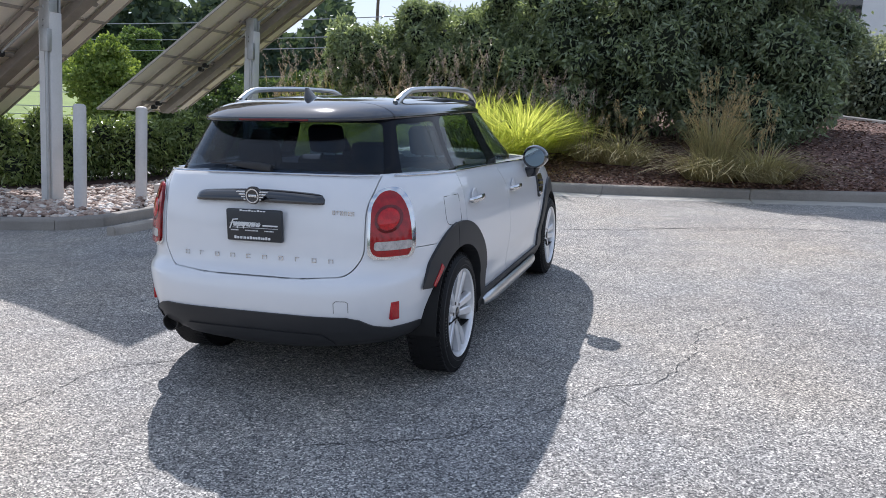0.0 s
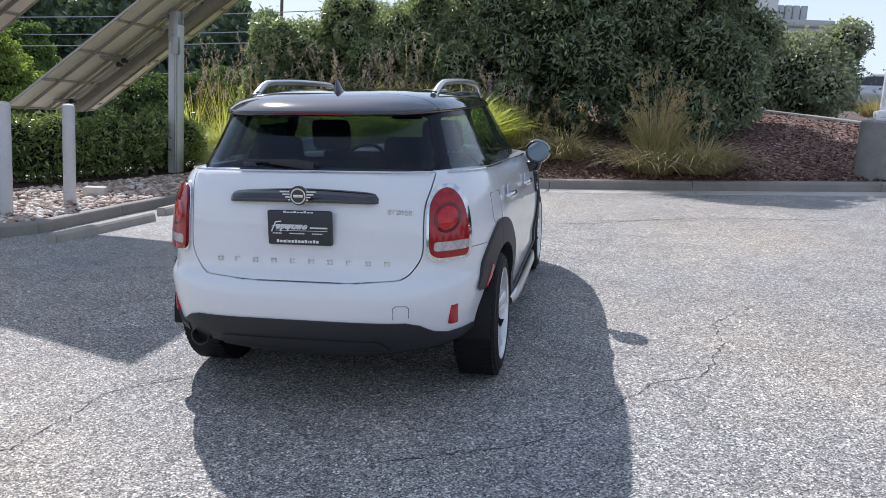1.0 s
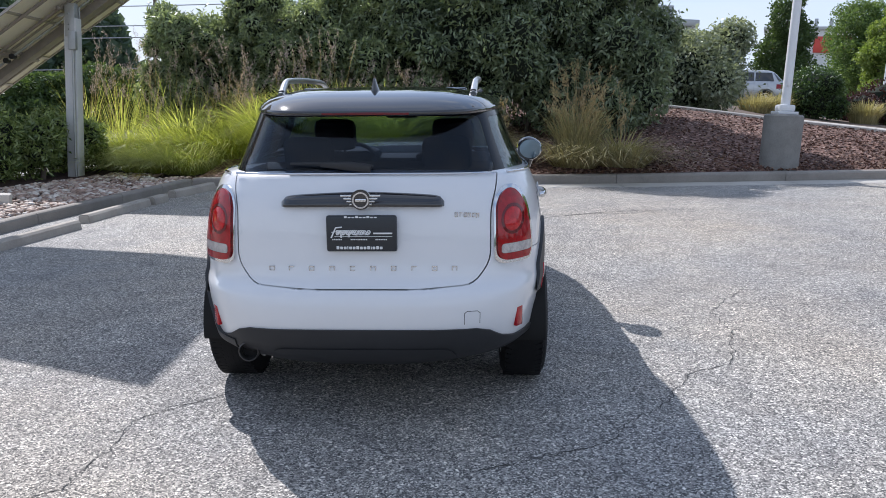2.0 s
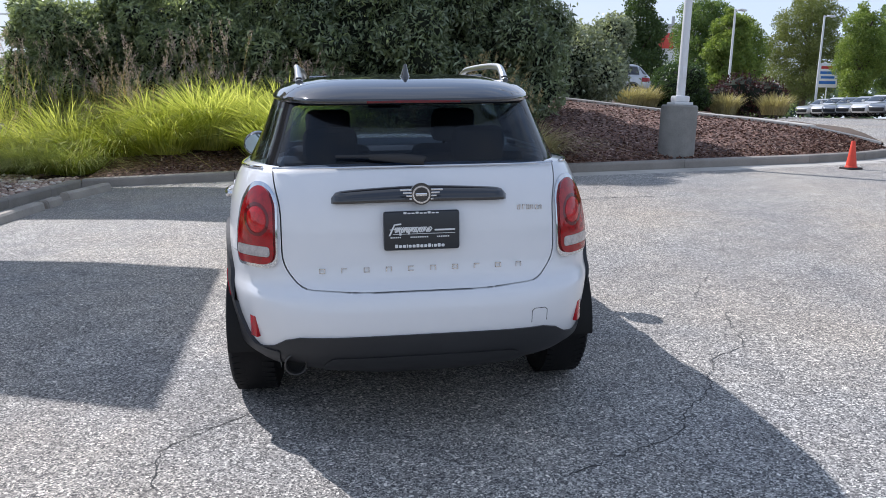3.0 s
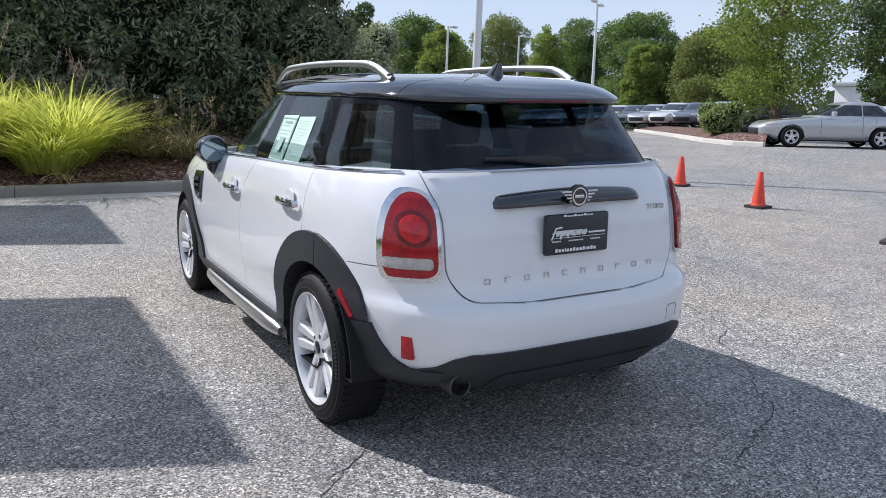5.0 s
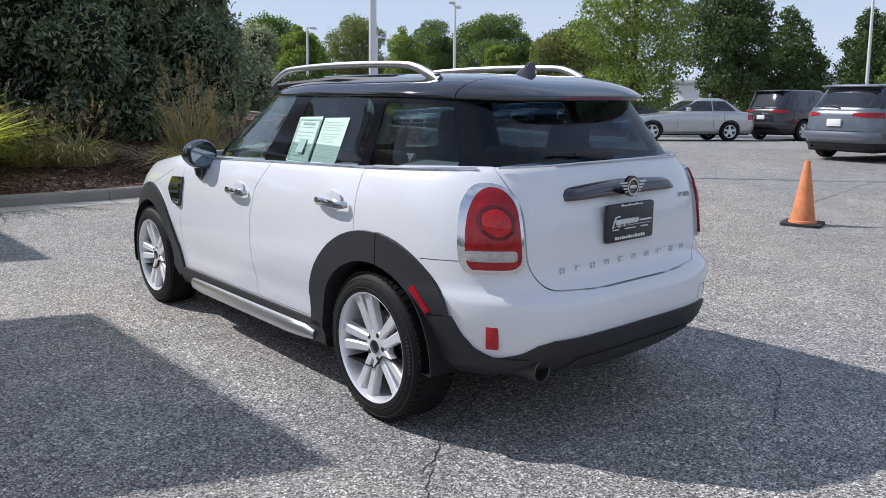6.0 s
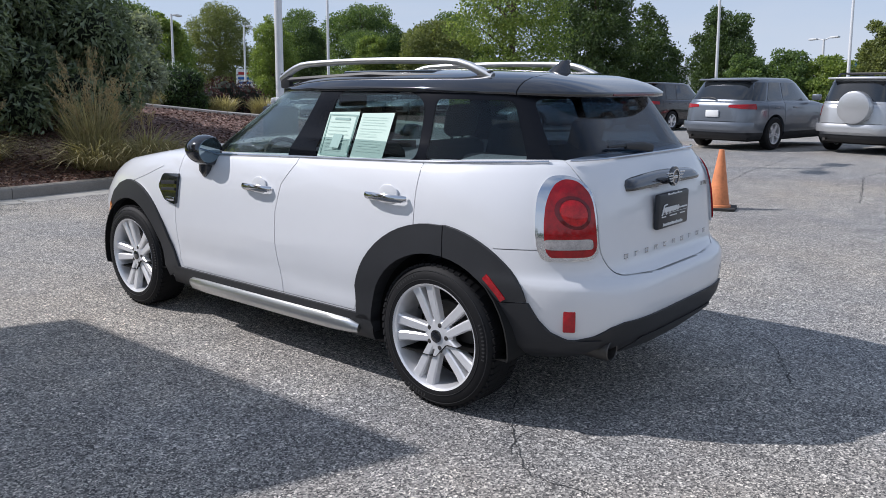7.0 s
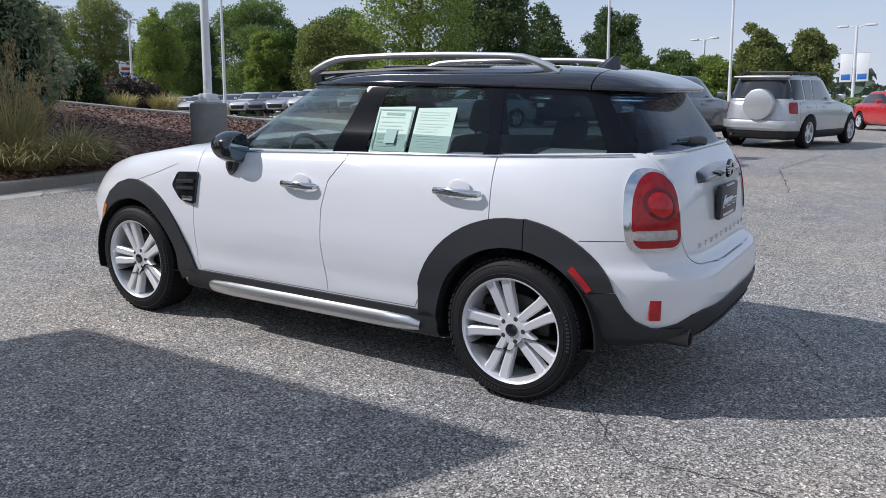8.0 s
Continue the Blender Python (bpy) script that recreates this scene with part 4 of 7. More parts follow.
    for k in range(41):
        u = -1 + k / 20
        end = max(0.0, 1 - abs(u) ** 18) ** 0.5
        lo_z, hi_z = 1.008 + 0.004 * (1 - end), 1.010 + (0.053 + 0.016 * (1 - abs(u) ** 1.6)) * (0.55 + 0.45 * end)
        row = []
        for i in range(nv):
            f = i / (nv - 1)
            z = lo_z + (hi_z - lo_z) * f
            hit = ref.tree.ray_cast(Vector((u * 0.365, -1.5, z)), Vector((0, 1, 0)))[0]
            out = -0.006 if i in (0, nv - 1) else 0.034 * end * math.sin(math.pi * f ** 0.72) ** 0.45
            row.append(bm.verts.new((hit.x, hit.y - out, z)))
        rows.append(row)
    for p, q in zip(rows, rows[1:]):
        for i in range(nv - 1):
            bm.faces.new((p[i], p[i + 1], q[i + 1], q[i]))
        bm.faces.new((p[-1], p[0], q[0], q[-1]))
    bm.faces.new(rows[0])
    bm.faces.new(rows[-1])
    bar = part("grip_bar", bm, BLACK_GLOSS, car, "gloss black handle bar with a round emblem", 50)
    face_y = -0.711
    bm = bmesh.new()
    lathe(bm, [(0.0, 0.0), (0.045, 0.0), (0.045, 0.012), (0.0, 0.014)], 28, pose(0, face_y, 1.052, 90, 0, 0))
    part("emblem_disc", bm, BLACK_GLOSS, bar)
    bm = bmesh.new()
    lathe(bm, [(0.030, 0.012), (0.030, 0.019), (0.0365, 0.019), (0.0365, 0.012)], 28, pose(0, face_y, 1.050, 90, 0, 0), closed=True)
    part("emblem_ring", bm, CHROME, bar, "chrome ring")
    for s in (-1, 1):
        for k in range(4):
            bm = bmesh.new()
            x0, x1, z = 0.040 - k * 0.0005, 0.088 - k * 0.013, 1.070 - k * 0.0125
            a, b = sorted((s * x0, s * x1))
            box(bm, (a, face_y - 0.020, z - 0.0032), (b, face_y - 0.010, z + 0.0032), 0.001)
            part("wing_bar", bm, CHROME, bar)
    bm = bmesh.new()
    box(bm, (-0.024, face_y - 0.019, 1.043), (0.024, face_y - 0.012, 1.057), 0.003)
    part("emblem", bm, CHROME, bar, "small chrome centre bar")
    # dealer plate
    bm = bmesh.new()
    box(bm, (-0.157, -0.730, 0.820), (0.157, -0.702, 0.982), 0.010)
    plate = part("plate", bm, PLATE_BLACK, car, "black dealer plate with rows of white print")

    def bars(parent, name, mat, rows, y0, y1, label=""):
        bm = bmesh.new()
        for x0, x1, z0, z1 in rows:
            box(bm, (x0, y0, z0), (x1, y1, z1), min(0.002, (z1 - z0) * 0.2, (x1 - x0) * 0.2), segs=1)
        return part(name, bm, mat, parent, label)

    bm = bmesh.new()
    tube(bm, [(-0.112 + 0.0056 * math.sin(k * 0.9) + 0.0013 * k, -0.7335, 0.907 + 0.0105 * math.cos(k * 0.9) + (0.010 if k % 21 in (9, 10) else 0) - (0.012 if k % 29 in (17, 18) else 0)) for k in range(118)], 0.0024, 5)
    tube(bm, [(-0.134, -0.7335, 0.884), (-0.124, -0.7335, 0.905), (-0.113, -0.7335, 0.929), (-0.085, -0.7335, 0.932)], 0.0034, 5)
    tube(bm, [(-0.132, -0.7335, 0.909), (-0.106, -0.7335, 0.912)], 0.0018, 5)
    part("script_mark", bm, WHITE_INK, plate, "white flowing script mark")
    rows = [(0.052, 0.137, 0.9, 0.907), (-0.12, 0.137, 0.8885, 0.8905)]
    x = -0.13
    for w in (0.052, 0.08, 0.055):
        rows += [(x + q * 0.0075, x + q * 0.0075 + 0.0058, 0.873, 0.8785) for q in range(int(w / 0.0075))]
        x += w + 0.03
    x = -0.112
    for k in range(14):
        w = 0.0125 if k not in (3, 10) else 0.004
        rows.append((x, x + w, 0.832, 0.832 + (0.012 if k % 3 else 0.0145)))
        x += w + 0.0036
    bars(plate, "print", WHITE_INK, rows, -0.7325, -0.727, "white printed bars")
    rows, x = [], -0.075
    for k in range(9):
        rows.append((x, x + 0.013, 0.972, 0.977 + 0.004 * (k % 3 == 0)))
        x += 0.0165
    bars(plate, "frame_print", WHITE_INK, rows, -0.7325, -0.727)
    # model lettering as plain bright pieces, set on the tailgate's skin
    for n_let, x0, x1, z, h, w in ((10, -0.415, 0.415, 0.748, 0.021, 0.024), (6, 0.425, 0.535, 1.0, 0.020, 0.0135)):
        for k in range(n_let):
            cx = x0 + (x1 - x0) * k / (n_let - 1)
            p, nn, _, _ = ref.tree.find_nearest(Vector((cx, -0.75, z)))
            bm = bmesh.new()
            hw, hh = w / 2, h / 2
            t = 0.0035
            box(bm, (-hw, -0.003, -hh), (-hw + t, 0.001, hh))
            if k % 3 != 1:
                box(bm, (hw - t, -0.003, -hh), (hw, 0.001, hh))
            box(bm, (-hw, -0.003, hh - t), (hw, 0.001, hh))
            if k % 2 == 0:
                box(bm, (-hw, -0.003, -hh), (hw, 0.001, -hh + t))
            bmesh.ops.transform(bm, matrix=Matrix.Translation(p - Vector((0, 0.002, 0))) @ Vector((0, -1, 0)).rotation_difference(Vector((nn.x, nn.y, 0)).normalized()).to_matrix().to_4x4(), verts=bm.verts)
            part("letter", bm, CHROME, gate, smooth=0)
    # wiper
    bm = bmesh.new()
    tube(bm, [(0.03, -0.582, 1.172), (-0.06, -0.580, 1.184), (-0.20, -0.570, 1.192)], [0.022, 0.021, 0.012], 8, 0.7)
    tube(bm, [(0.04, -0.576, 1.182), (-0.12, -0.574, 1.194), (-0.34, -0.560, 1.196)], [0.008, 0.009, 0.006], 6)
    part("rear_wiper", bm, CLADDING, gate, "black rear wiper")
    # tow cover outline
    bm = bmesh.new()
    for a, b in (((0.462, 0.498), (0.462, 0.552)), ((0.462, 0.552), (0.475, 0.562)), ((0.475, 0.562), (0.53, 0.560)), ((0.53, 0.560), (0.542, 0.55)), ((0.542, 0.55), (0.542, 0.498))):
        q = [ref.tree.find_nearest(Vector((x, -0.82, z)))[0] for x, z in (a, b)]
        tube(bm, q, 0.0016, 5)
    part("tow_cover_seam", bm, CLADDING, car)
    # exhaust
    bm = bmesh.new()
    lathe(bm, [(0.043, 0.0), (0.047, 0.004), (0.047, 0.2), (0.041, 0.2), (0.040, 0.004)], 28, pose(-0.535, -0.730, 0.352, -90, 0, 0), closed=True)
    pipe = part("exhaust_tip", bm, BRAKE, car, "round dull steel exhaust tip")
    bm = bmesh.new()
    lathe(bm, [(0, 0.05), (0.041, 0.05), (0.041, 0.06), (0, 0.06)], 24, pose(-0.535, -0.730, 0.352, -90, 0, 0))
    part("bore", bm, UNDER, pipe)

    # --- doors' details ---
    for s in (-1, 1):
        i = 0 if s < 0 else 1
        for name, y0, y1, z in (("front_door", 1.375, 1.14, 0.918), ("rear_door", 0.415, 0.165, 0.955)):
            door = doors[name][i]
            mid = (y0 + y1) / 2
            xs = ref.tree.find_nearest(Vector((s * 0.95, mid, z)))[0].x
            bm = bmesh.new()
            half = (y0 - y1) / 2
            pts = [(xs + s * d, mid + half * f, z + e) for f, d, e in ((1.0, 0.004, 0.0), (0.92, 0.022, 0.0), (0.6, 0.036, 0.001), (0, 0.041, 0.002), (-0.6, 0.036, 0.001), (-0.92, 0.022, 0.0), (-1.0, 0.004, 0.0))]
            tube(bm, pts, [0.012, 0.017, 0.0185, 0.0185, 0.0185, 0.017, 0.012], 10, 0.6)
            part("door_handle", bm, CHROME, door, "chrome bar door handle")
            bm = bmesh.new()
            bmesh.ops.create_uvsphere(bm, u_segments=24, v_segments=10, radius=1, matrix=Matrix.Translation((xs + s * 0.002, mid - 0.01, z + 0.012)) @ Matrix.Diagonal((0.006, 0.062, 0.048, 1)))
            part("handle_cup", bm, WHITE_CAR, door, "round recess cup behind the handle")
        # mirror
        mx = 0.865 if s < 0 else 0.915
        bm = bmesh.new()
        bmesh.ops.create_uvsphere(bm, u_segments=28, v_segments=18, radius=1)
        for v in bm.verts:
            # blunt at the glass, rounded ahead
            y = v.co.y
            v.co.y = max(y, -0.42)
            v.co = Vector((v.co.x * 0.094, v.co.y * 0.125, v.co.z * 0.088 * (1 - 0.12 * v.co.x * s)))
        bmesh.ops.transform(bm, matrix=pose(s * mx, 1.745, 1.09, 4, 0, -s * 8), verts=bm.verts)
        mir = part("wing_mirror", bm, BLACK_GLOSS, car, "gloss black wing mirror")
        bm = bmesh.new()
        tube(bm, [(s * 0.80, 1.785, 0.965), (s * 0.835, 1.78, 0.968), (s * (mx - 0.02), 1.768, 0.985), (s * (mx - 0.012), 1.76, 1.02), (s * (mx - 0.008), 1.755, 1.06)], [0.034, 0.042, 0.046, 0.044, 0.046], 12, 0.85)
        part("mirror_foot", bm, BLACK_GLOSS, mir)
        bm = bmesh.new()
        lathe(bm, [(0, 0), (1, 0), (0.97, 0.06), (0, 0.06)], 28, pose(s * mx, 1.693, 1.09, 4, 0, -s * 8) @ pose(0, 0, 0, 90, 0, 0) @ Matrix.Diagonal((0.079, 0.070, 0.06, 1)))
        part("mirror_glass", bm, MIRROR, mir, "blue-tinted mirror glass")
        # scuttle vent on the wing
        p = [(2.262, 0.845), (2.215, 0.925), (2.04, 0.935), (2.062, 0.745), (2.185, 0.765)]
        me = cut(fat, prism_mesh(rounded(p, 0.02), "x", *sorted((s * 0.75, s * 1.2))), "INTERSECT")
        vent = link_mesh("side_vent", fat_ref.shade(me), BLACK_GLOSS, car, "black wing vent with chrome bar")
        bm = bmesh.new()
        for k, (zc, mat_r) in enumerate(((0.87, 0.012), (0.83, 0.010))):
            x0 = fat_ref.tree.find_nearest(Vector((s * 1.0, 2.14, zc)))[0].x
            tube(bm, [(x0 + s * 0.002, 2.21, zc), (x0 + s * 0.006, 2.14, zc + 0.006), (x0 + s * 0.003, 2.06, zc + 0.01)], mat_r, 6, 0.5)
        part("vent_bar", bm, CLADDING, vent)
        x0 = fat_ref.tree.find_nearest(Vector((s * 1.0, 2.13, 0.775)))[0].x
        bm = bmesh.new()
        box(bm, (min(x0 - 0.003, x0 + 0.005), 2.075, 0.765), (max(x0 - 0.003, x0 + 0.005), 2.165, 0.79), 0.002)
        part("vent_badge", bm, CHROME, vent, "small chrome badge")
        # roof rail
        bm = bmesh.new()
        n = 24
        pts, rad = [], []
        for k in range(n + 1):
            t = k / n
            y = 1.46 - t * 1.50
            lift = min(1, min(t, 1 - t) / 0.16)
            zz = 1.494 + 0.066 * math.sin(lift * math.pi / 2) + 0.03 * (1 - ((y - 0.7) / 0.9) ** 2) - 0.01
            pts.append((s * (0.508 + 0.03 * math.sin(t * math.pi) - 0.014 * t), y, zz))
            rad.append(0.0165 + 0.006 * (1 - lift))
        tube(bm, pts, rad, 10, 0.85)
        rail = part("roof_rail", bm, SATIN, car, "satin silver roof rail")
        bm = bmesh.new()
        for y in (1.42, 0.0):
            xr = s * (0.508 if y > 1 else 0.538 if y > 0.5 else 0.495)
            box(bm, (xr - 0.015, y - 0.04, 1.44), (xr + 0.015, y + 0.04, 1.525 if y != 0.7 else 1.575), 0.008)
        tube(bm, [(s * 0.51, 1.40, 1.487), (s * 0.54, 0.7, 1.513), (s * 0.498, 0.03, 1.492)], 0.014, 6)
        part("rail_foot", bm, CLADDING, rail)
    # fuel flap outline
    bm = bmesh.new()
    q = rounded([(0.02, 0.87), (0.02, 1.055), (-0.20, 1.06), (-0.20, 0.90), (-0.15, 0.865)], 0.03)
    pts = [ref.tree.find_nearest(Vector((1.0, y, z)))[0] for y, z in q]
    tube(bm, pts + [pts[0]], 0.0018, 5)
    part("fuel_flap_seam", bm, CLADDING, car)
    # aerial fin
    bm = bmesh.new()
    secs = []
    for z, y0, y1, hw in ((1.470, -0.17, 0.06, 0.046), (1.50, -0.155, 0.03, 0.036), (1.53, -0.148, -0.02, 0.022), (1.562, -0.145, -0.07, 0.012), (1.580, -0.142, -0.10, 0.006)):
        secs.append([bm.verts.new((hw * math.cos(a), (y0 + y1) / 2 + (y1 - y0) / 2 * math.sin(a), z)) for a in (2 * math.pi * k / 16 for k in range(16))])
    for a, b in zip(secs, secs[1:]):
        for k in range(16):
            bm.faces.new((a[k], a[(k + 1) % 16], b[(k + 1) % 16], b[k]))
    bm.faces.new(secs[0])
    bm.faces.new(secs[-1])
    part("aerial_fin", bm, BLACK_GLOSS, car, "black shark-fin aerial")
    # sunroof line
    bm = bmesh.new()
    box(bm, (-0.46, 0.35, 1.50), (0.46, 1.0, 1.533), 0.012)
    part("sunroof", bm, GLASS_BLACK, car, "dark glass sunroof")

    # --- window papers on the left rear door ---
    def sheet(name, corners, mat, lift):
        bm = bmesh.new()
        vs = []
        for y, z in corners:
            p, nn, _, _ = cab_ref.tree.find_nearest(Vector((-0.85, y, z)))
            vs.append(p + nn * lift)
        f = [bm.verts.new(v) for v in vs]
        b = [bm.verts.new(v + Vector((0.0015, 0, 0))) for v in vs]
        bm.faces.new(f)
        bm.faces.new(b)
        for k in range(4):
            bm.faces.new((f[k], f[(k + 1) % 4], b[(k + 1) % 4], b[k]))
        return bm

    pane = [o for o in car.children if o.name.startswith("rear_side_glass")][0]
    for y0, y1, kind in ((0.866, 0.645, "form"), (0.625, 0.405, "list")):
        lo, hi = 1.114, 1.398
        sh = part("window_sheet", sheet("s", [(y0, lo), (y1, lo + 0.002), (y1 - 0.004, hi + 0.004), (y0 - 0.004, hi - 0.004)], PAPER, 0.003), PAPER, car, "pale green printed paper in the window", smooth=0)
        k, z = 0, hi - 0.03
        rnd = random.Random(len(kind))
        bm = bmesh.new()

        def bar(ya, yb, za, zb):
            vs = []
            for y, zz in ((ya, za), (yb, za), (yb, zb), (ya, zb)):
                p, nn, _, _ = cab_ref.tree.find_nearest(Vector((-0.85, y, zz)))
                vs.append(bm.verts.new(p + nn * 0.0055))
            bm.faces.new(vs)

        if kind == "form":
            for a, b, c, d in ((y0 - 0.012, y1 + 0.004, lo + 0.008, lo + 0.014), (y0 - 0.024, y1 - 0.01, hi - 0.02, hi - 0.012), (y0 - 0.012, y0 - 0.018, lo + 0.008, hi - 0.012), (y1 + 0.01, y1 + 0.002, lo + 0.008, hi - 0.012)):
                bar(a, b, c, d)
            bar(y0 - 0.06, y1 + 0.05, hi - 0.045, hi - 0.032)
            bar(y0 - 0.085, y1 + 0.07, 1.20, 1.275)
            for j in range(9):
                bar(y0 - 0.03, y1 + 0.03 + 0.05 * rnd.random(), hi - 0.06 - j * 0.021, hi - 0.058 - j * 0.021)
        else:
            for j in range(16):
                bar(y0 - 0.02, y1 + 0.02 + 0.06 * rnd.random(), hi - 0.025 - j * 0.0145, hi - 0.0235 - j * 0.0145)
        part("print", bm, PAPER_INK, sh, "dark green printed lines", smooth=0)

    # --- inside ---
    def seat(x, y, wide, z0=0.45):
        bm = bmesh.new()
        box(bm, (x - wide, y - 0.02, z0), (x + wide, y + 0.48, z0 + 0.16), 0.05)
        back = pose(x, y, z0 + 0.12, 14, 0, 0)
        st = part("seat", bm, SEAT, car, "dark cloth seat")
        bm = bmesh.new()
        box(bm, (-wide, -0.07, 0), (wide, 0.07, 0.58), 0.06, back)
        part("backrest", bm, SEAT, st)
        for hx in ((0,) if wide < 0.35 else (-0.36, 0.36)):
            bm = bmesh.new()
            box(bm, (-0.13, -0.05, 0.60), (0.13, 0.05, 0.80), 0.045, back @ Matrix.Translation((hx, -0.01, 0 if wide < 0.35 else -0.08)))
            for dx in (-0.05, 0.05):
                tube(bm, [back @ Vector((hx + dx, 0, 0.55)), back @ Vector((hx + dx, 0, 0.63))], 0.008, 6)
            part("headrest", bm, SEAT, st)

    seat(-0.37, 1.02, 0.25)
    seat(0.37, 1.02, 0.25)
    seat(0.0, 0.12, 0.64, 0.47)
    bm = bmesh.new()
    box(bm, (-0.70, 1.72, 0.78), (0.70, 2.12, 1.04), 0.06)
    box(bm, (-0.55, 1.70, 0.98), (-0.20, 1.95, 1.09), 0.05)
    part("dashboard", bm, SEAT, car, "dark moulded dashboard")
    bm = bmesh.new()
    lathe(bm, [(0.168 + 0.014 * math.cos(a), 0.014 * math.sin(a)) for a in (2 * math.pi * k / 8 for k in range(8))], 28, pose(-0.37, 1.60, 0.98, 65, 0, 0), closed=True)
    box(bm, (-0.15, -0.02, -0.012), (0.15, 0.02, 0.012), 0.008, pose(-0.37, 1.60, 0.98, 65, 0, 0))
    part("steering_wheel", bm, SEAT, car)
    bm = bmesh.new()
    box(bm, (-0.11, 1.40, 1.33), (0.11, 1.43, 1.40), 0.012)
    part("inner_mirror", bm, SEAT, car)
    bm = bmesh.new()
    box(bm, (-0.53, -0.26, 1.412), (0.53, 1.36, 1.420), 0.003)
    part("headlining", bm, TRIM_GREY, car, "pale grey roof lining")
    bm = bmesh.new()
    box(bm, (-0.72, -0.45, 0.40), (0.72, 2.0, 0.44), 0.005)
    part("cabin_floor", bm, SEAT, car)
    bm = bmesh.new()
    box(bm, (-0.60, -0.46, 0.98), (0.60, -0.06, 1.0), 0.005)
    part("parcel_shelf", bm, SEAT, car)

    # --- wheels ---
    def wheel(side, cy):
        w = empty("wheel", Matrix.Translation((side * 0.755, cy, WHEEL_R)) @ pose(0, 0, 0, 0, side * 90, 0))
        w.parent = car
        bm = bmesh.new()
        prof = [(0.247, -0.112), (0.262, -0.117), (0.295, -0.113), (0.318, -0.10), (0.331, -0.085), (WHEEL_R, -0.06), (WHEEL_R, 0.06), (0.331, 0.085), (0.318, 0.10), (0.295, 0.113), (0.262, 0.117), (0.247, 0.112), (0.243, 0.0)]
        lathe(bm, prof, 72, closed=True)
        tyre = part("tyre", bm, TYRE, w, "black road tyre")
        bm = bmesh.new()
        for r, zz in ((0.270, 0.1168), (0.309, 0.1075)):
            lathe(bm, [(r - 0.002, zz - 0.004), (r - 0.001, zz + 0.0015), (r + 0.001, zz + 0.0012), (r + 0.002, zz - 0.005)], 72, closed=True)
        for a0, n_bar in ((20, 9), (150, 7), (262, 10)):
            for q in range(n_bar):
                box(bm, (0.281, -0.0035, 0.109), (0.299, 0.0035, 0.1142), 0, pose(0, 0, 0, 0, 0, a0 + q * 3.4))
        part("sidewall_relief", bm, TYRE_MARK, tyre, "raised plain sidewall bars")
        bm = bmesh.new()
        for k in range(60):
            a = 2 * math.pi * k / 60
            for s2 in (-1, 1):
                mm = pose(0, 0, 0, 0, 0, math.degrees(a))
                box(bm, (WHEEL_R - 0.010, -0.013, 0.04), (WHEEL_R + 0.0005, 0.013, 0.094), 0, mm @ Matrix.Translation((0, 0, -0.134 if s2 < 0 else 0)) @ pose(0, 0, 0, s2 * 14, 0, 0))
        for zc in (-0.025, 0.0, 0.025):
            lathe(bm, [(WHEEL_R - 0.006, zc - 0.009), (WHEEL_R + 0.0006, zc - 0.009), (WHEEL_R + 0.0006, zc + 0.009), (WHEEL_R - 0.006, zc + 0.009)], 60, closed=True)
        part("tread", bm, TYRE, w)
        bm = bmesh.new()
        lathe(bm, [(0.236, -0.10), (0.250, -0.11), (0.252, -0.10), (0.244, -0.02), (0.244, 0.08), (0.2535, 0.106), (0.249, 0.114), (0.240, 0.108), (0.232, 0.085), (0.228, 0.0)], 64, closed=True)
        lathe(bm, [(0.0, 0.035), (0.078, 0.035), (0.082, 0.066), (0.070, 0.078), (0.034, 0.084), (0.0, 0.084)], 40)
        for k in range(5):
            for d in (-1, 1):
                a = 90 + 72 * k
                mm = pose(0, 0, 0, 0, 0, a)
                vs = []
                for r, off, hw, zt, zb in ((0.055, 0.022, 0.017, 0.080, 0.045), (0.12, 0.0285, 0.0215, 0.087, 0.05), (0.19, 0.0355, 0.0235, 0.094, 0.055), (0.237, 0.044, 0.027, 0.100, 0.06)):
                    vs.append([bm.verts.new(mm @ Vector((r, d * off + e * hw * f, z))) for e, f, z in ((-1, 1.0, zb), (-1, 1.0, zt - 0.006), (-1, 0.7, zt), (1, 0.7, zt), (1, 1.0, zt - 0.006), (1, 1.0, zb))])
                for p, q in zip(vs, vs[1:]):
                    for j in range(6):
                        bm.faces.new((p[j], p[(j + 1) % 6], q[(j + 1) % 6], q[j]))
                bm.faces.new(vs[0])
                bm.faces.new(vs[-1])
        rim = part("rim", bm, ALLOY, w, "silver alloy rim with five double spokes")
        bm = bmesh.new()
        lathe(bm, [(0, 0.08), (0.030, 0.08), (0.030, 0.089), (0.026, 0.091), (0, 0.092)], 24)
        part("hub_cap", bm, BLACK_GLOSS, w, "black centre cap")
        for k in range(5):
            bm = bmesh.new()
            lathe(bm, [(0, 0.06), (0.011, 0.06), (0.011, 0.082), (0, 0.084)], 8, pose(0, 0, 0, 0, 0, 126 + 72 * k) @ Matrix.Translation((0.055, 0, 0)))
            part("wheel_bolt", bm, BRAKE, w)
        bm = bmesh.new()
        lathe(bm, [(0.06, -0.02), (0.15, -0.02), (0.15, 0.004), (0.06, 0.004)], 40, closed=True)
        lathe(bm, [(0, -0.06), (0.07, -0.06), (0.07, 0.02), (0, 0.02)], 24)
        part("brake_disc", bm, BRAKE, w)
        bm = bmesh.new()
        lathe(bm, [(0.0, -0.10), (0.235, -0.10), (0.235, -0.08), (0, -0.08)], 32)
        part("back_plate", bm, UNDER, w)

    for side in (-1, 1):
        for cy in (0.0, AXLE_F):
            wheel(side, cy)
    return car


white_hatchback()

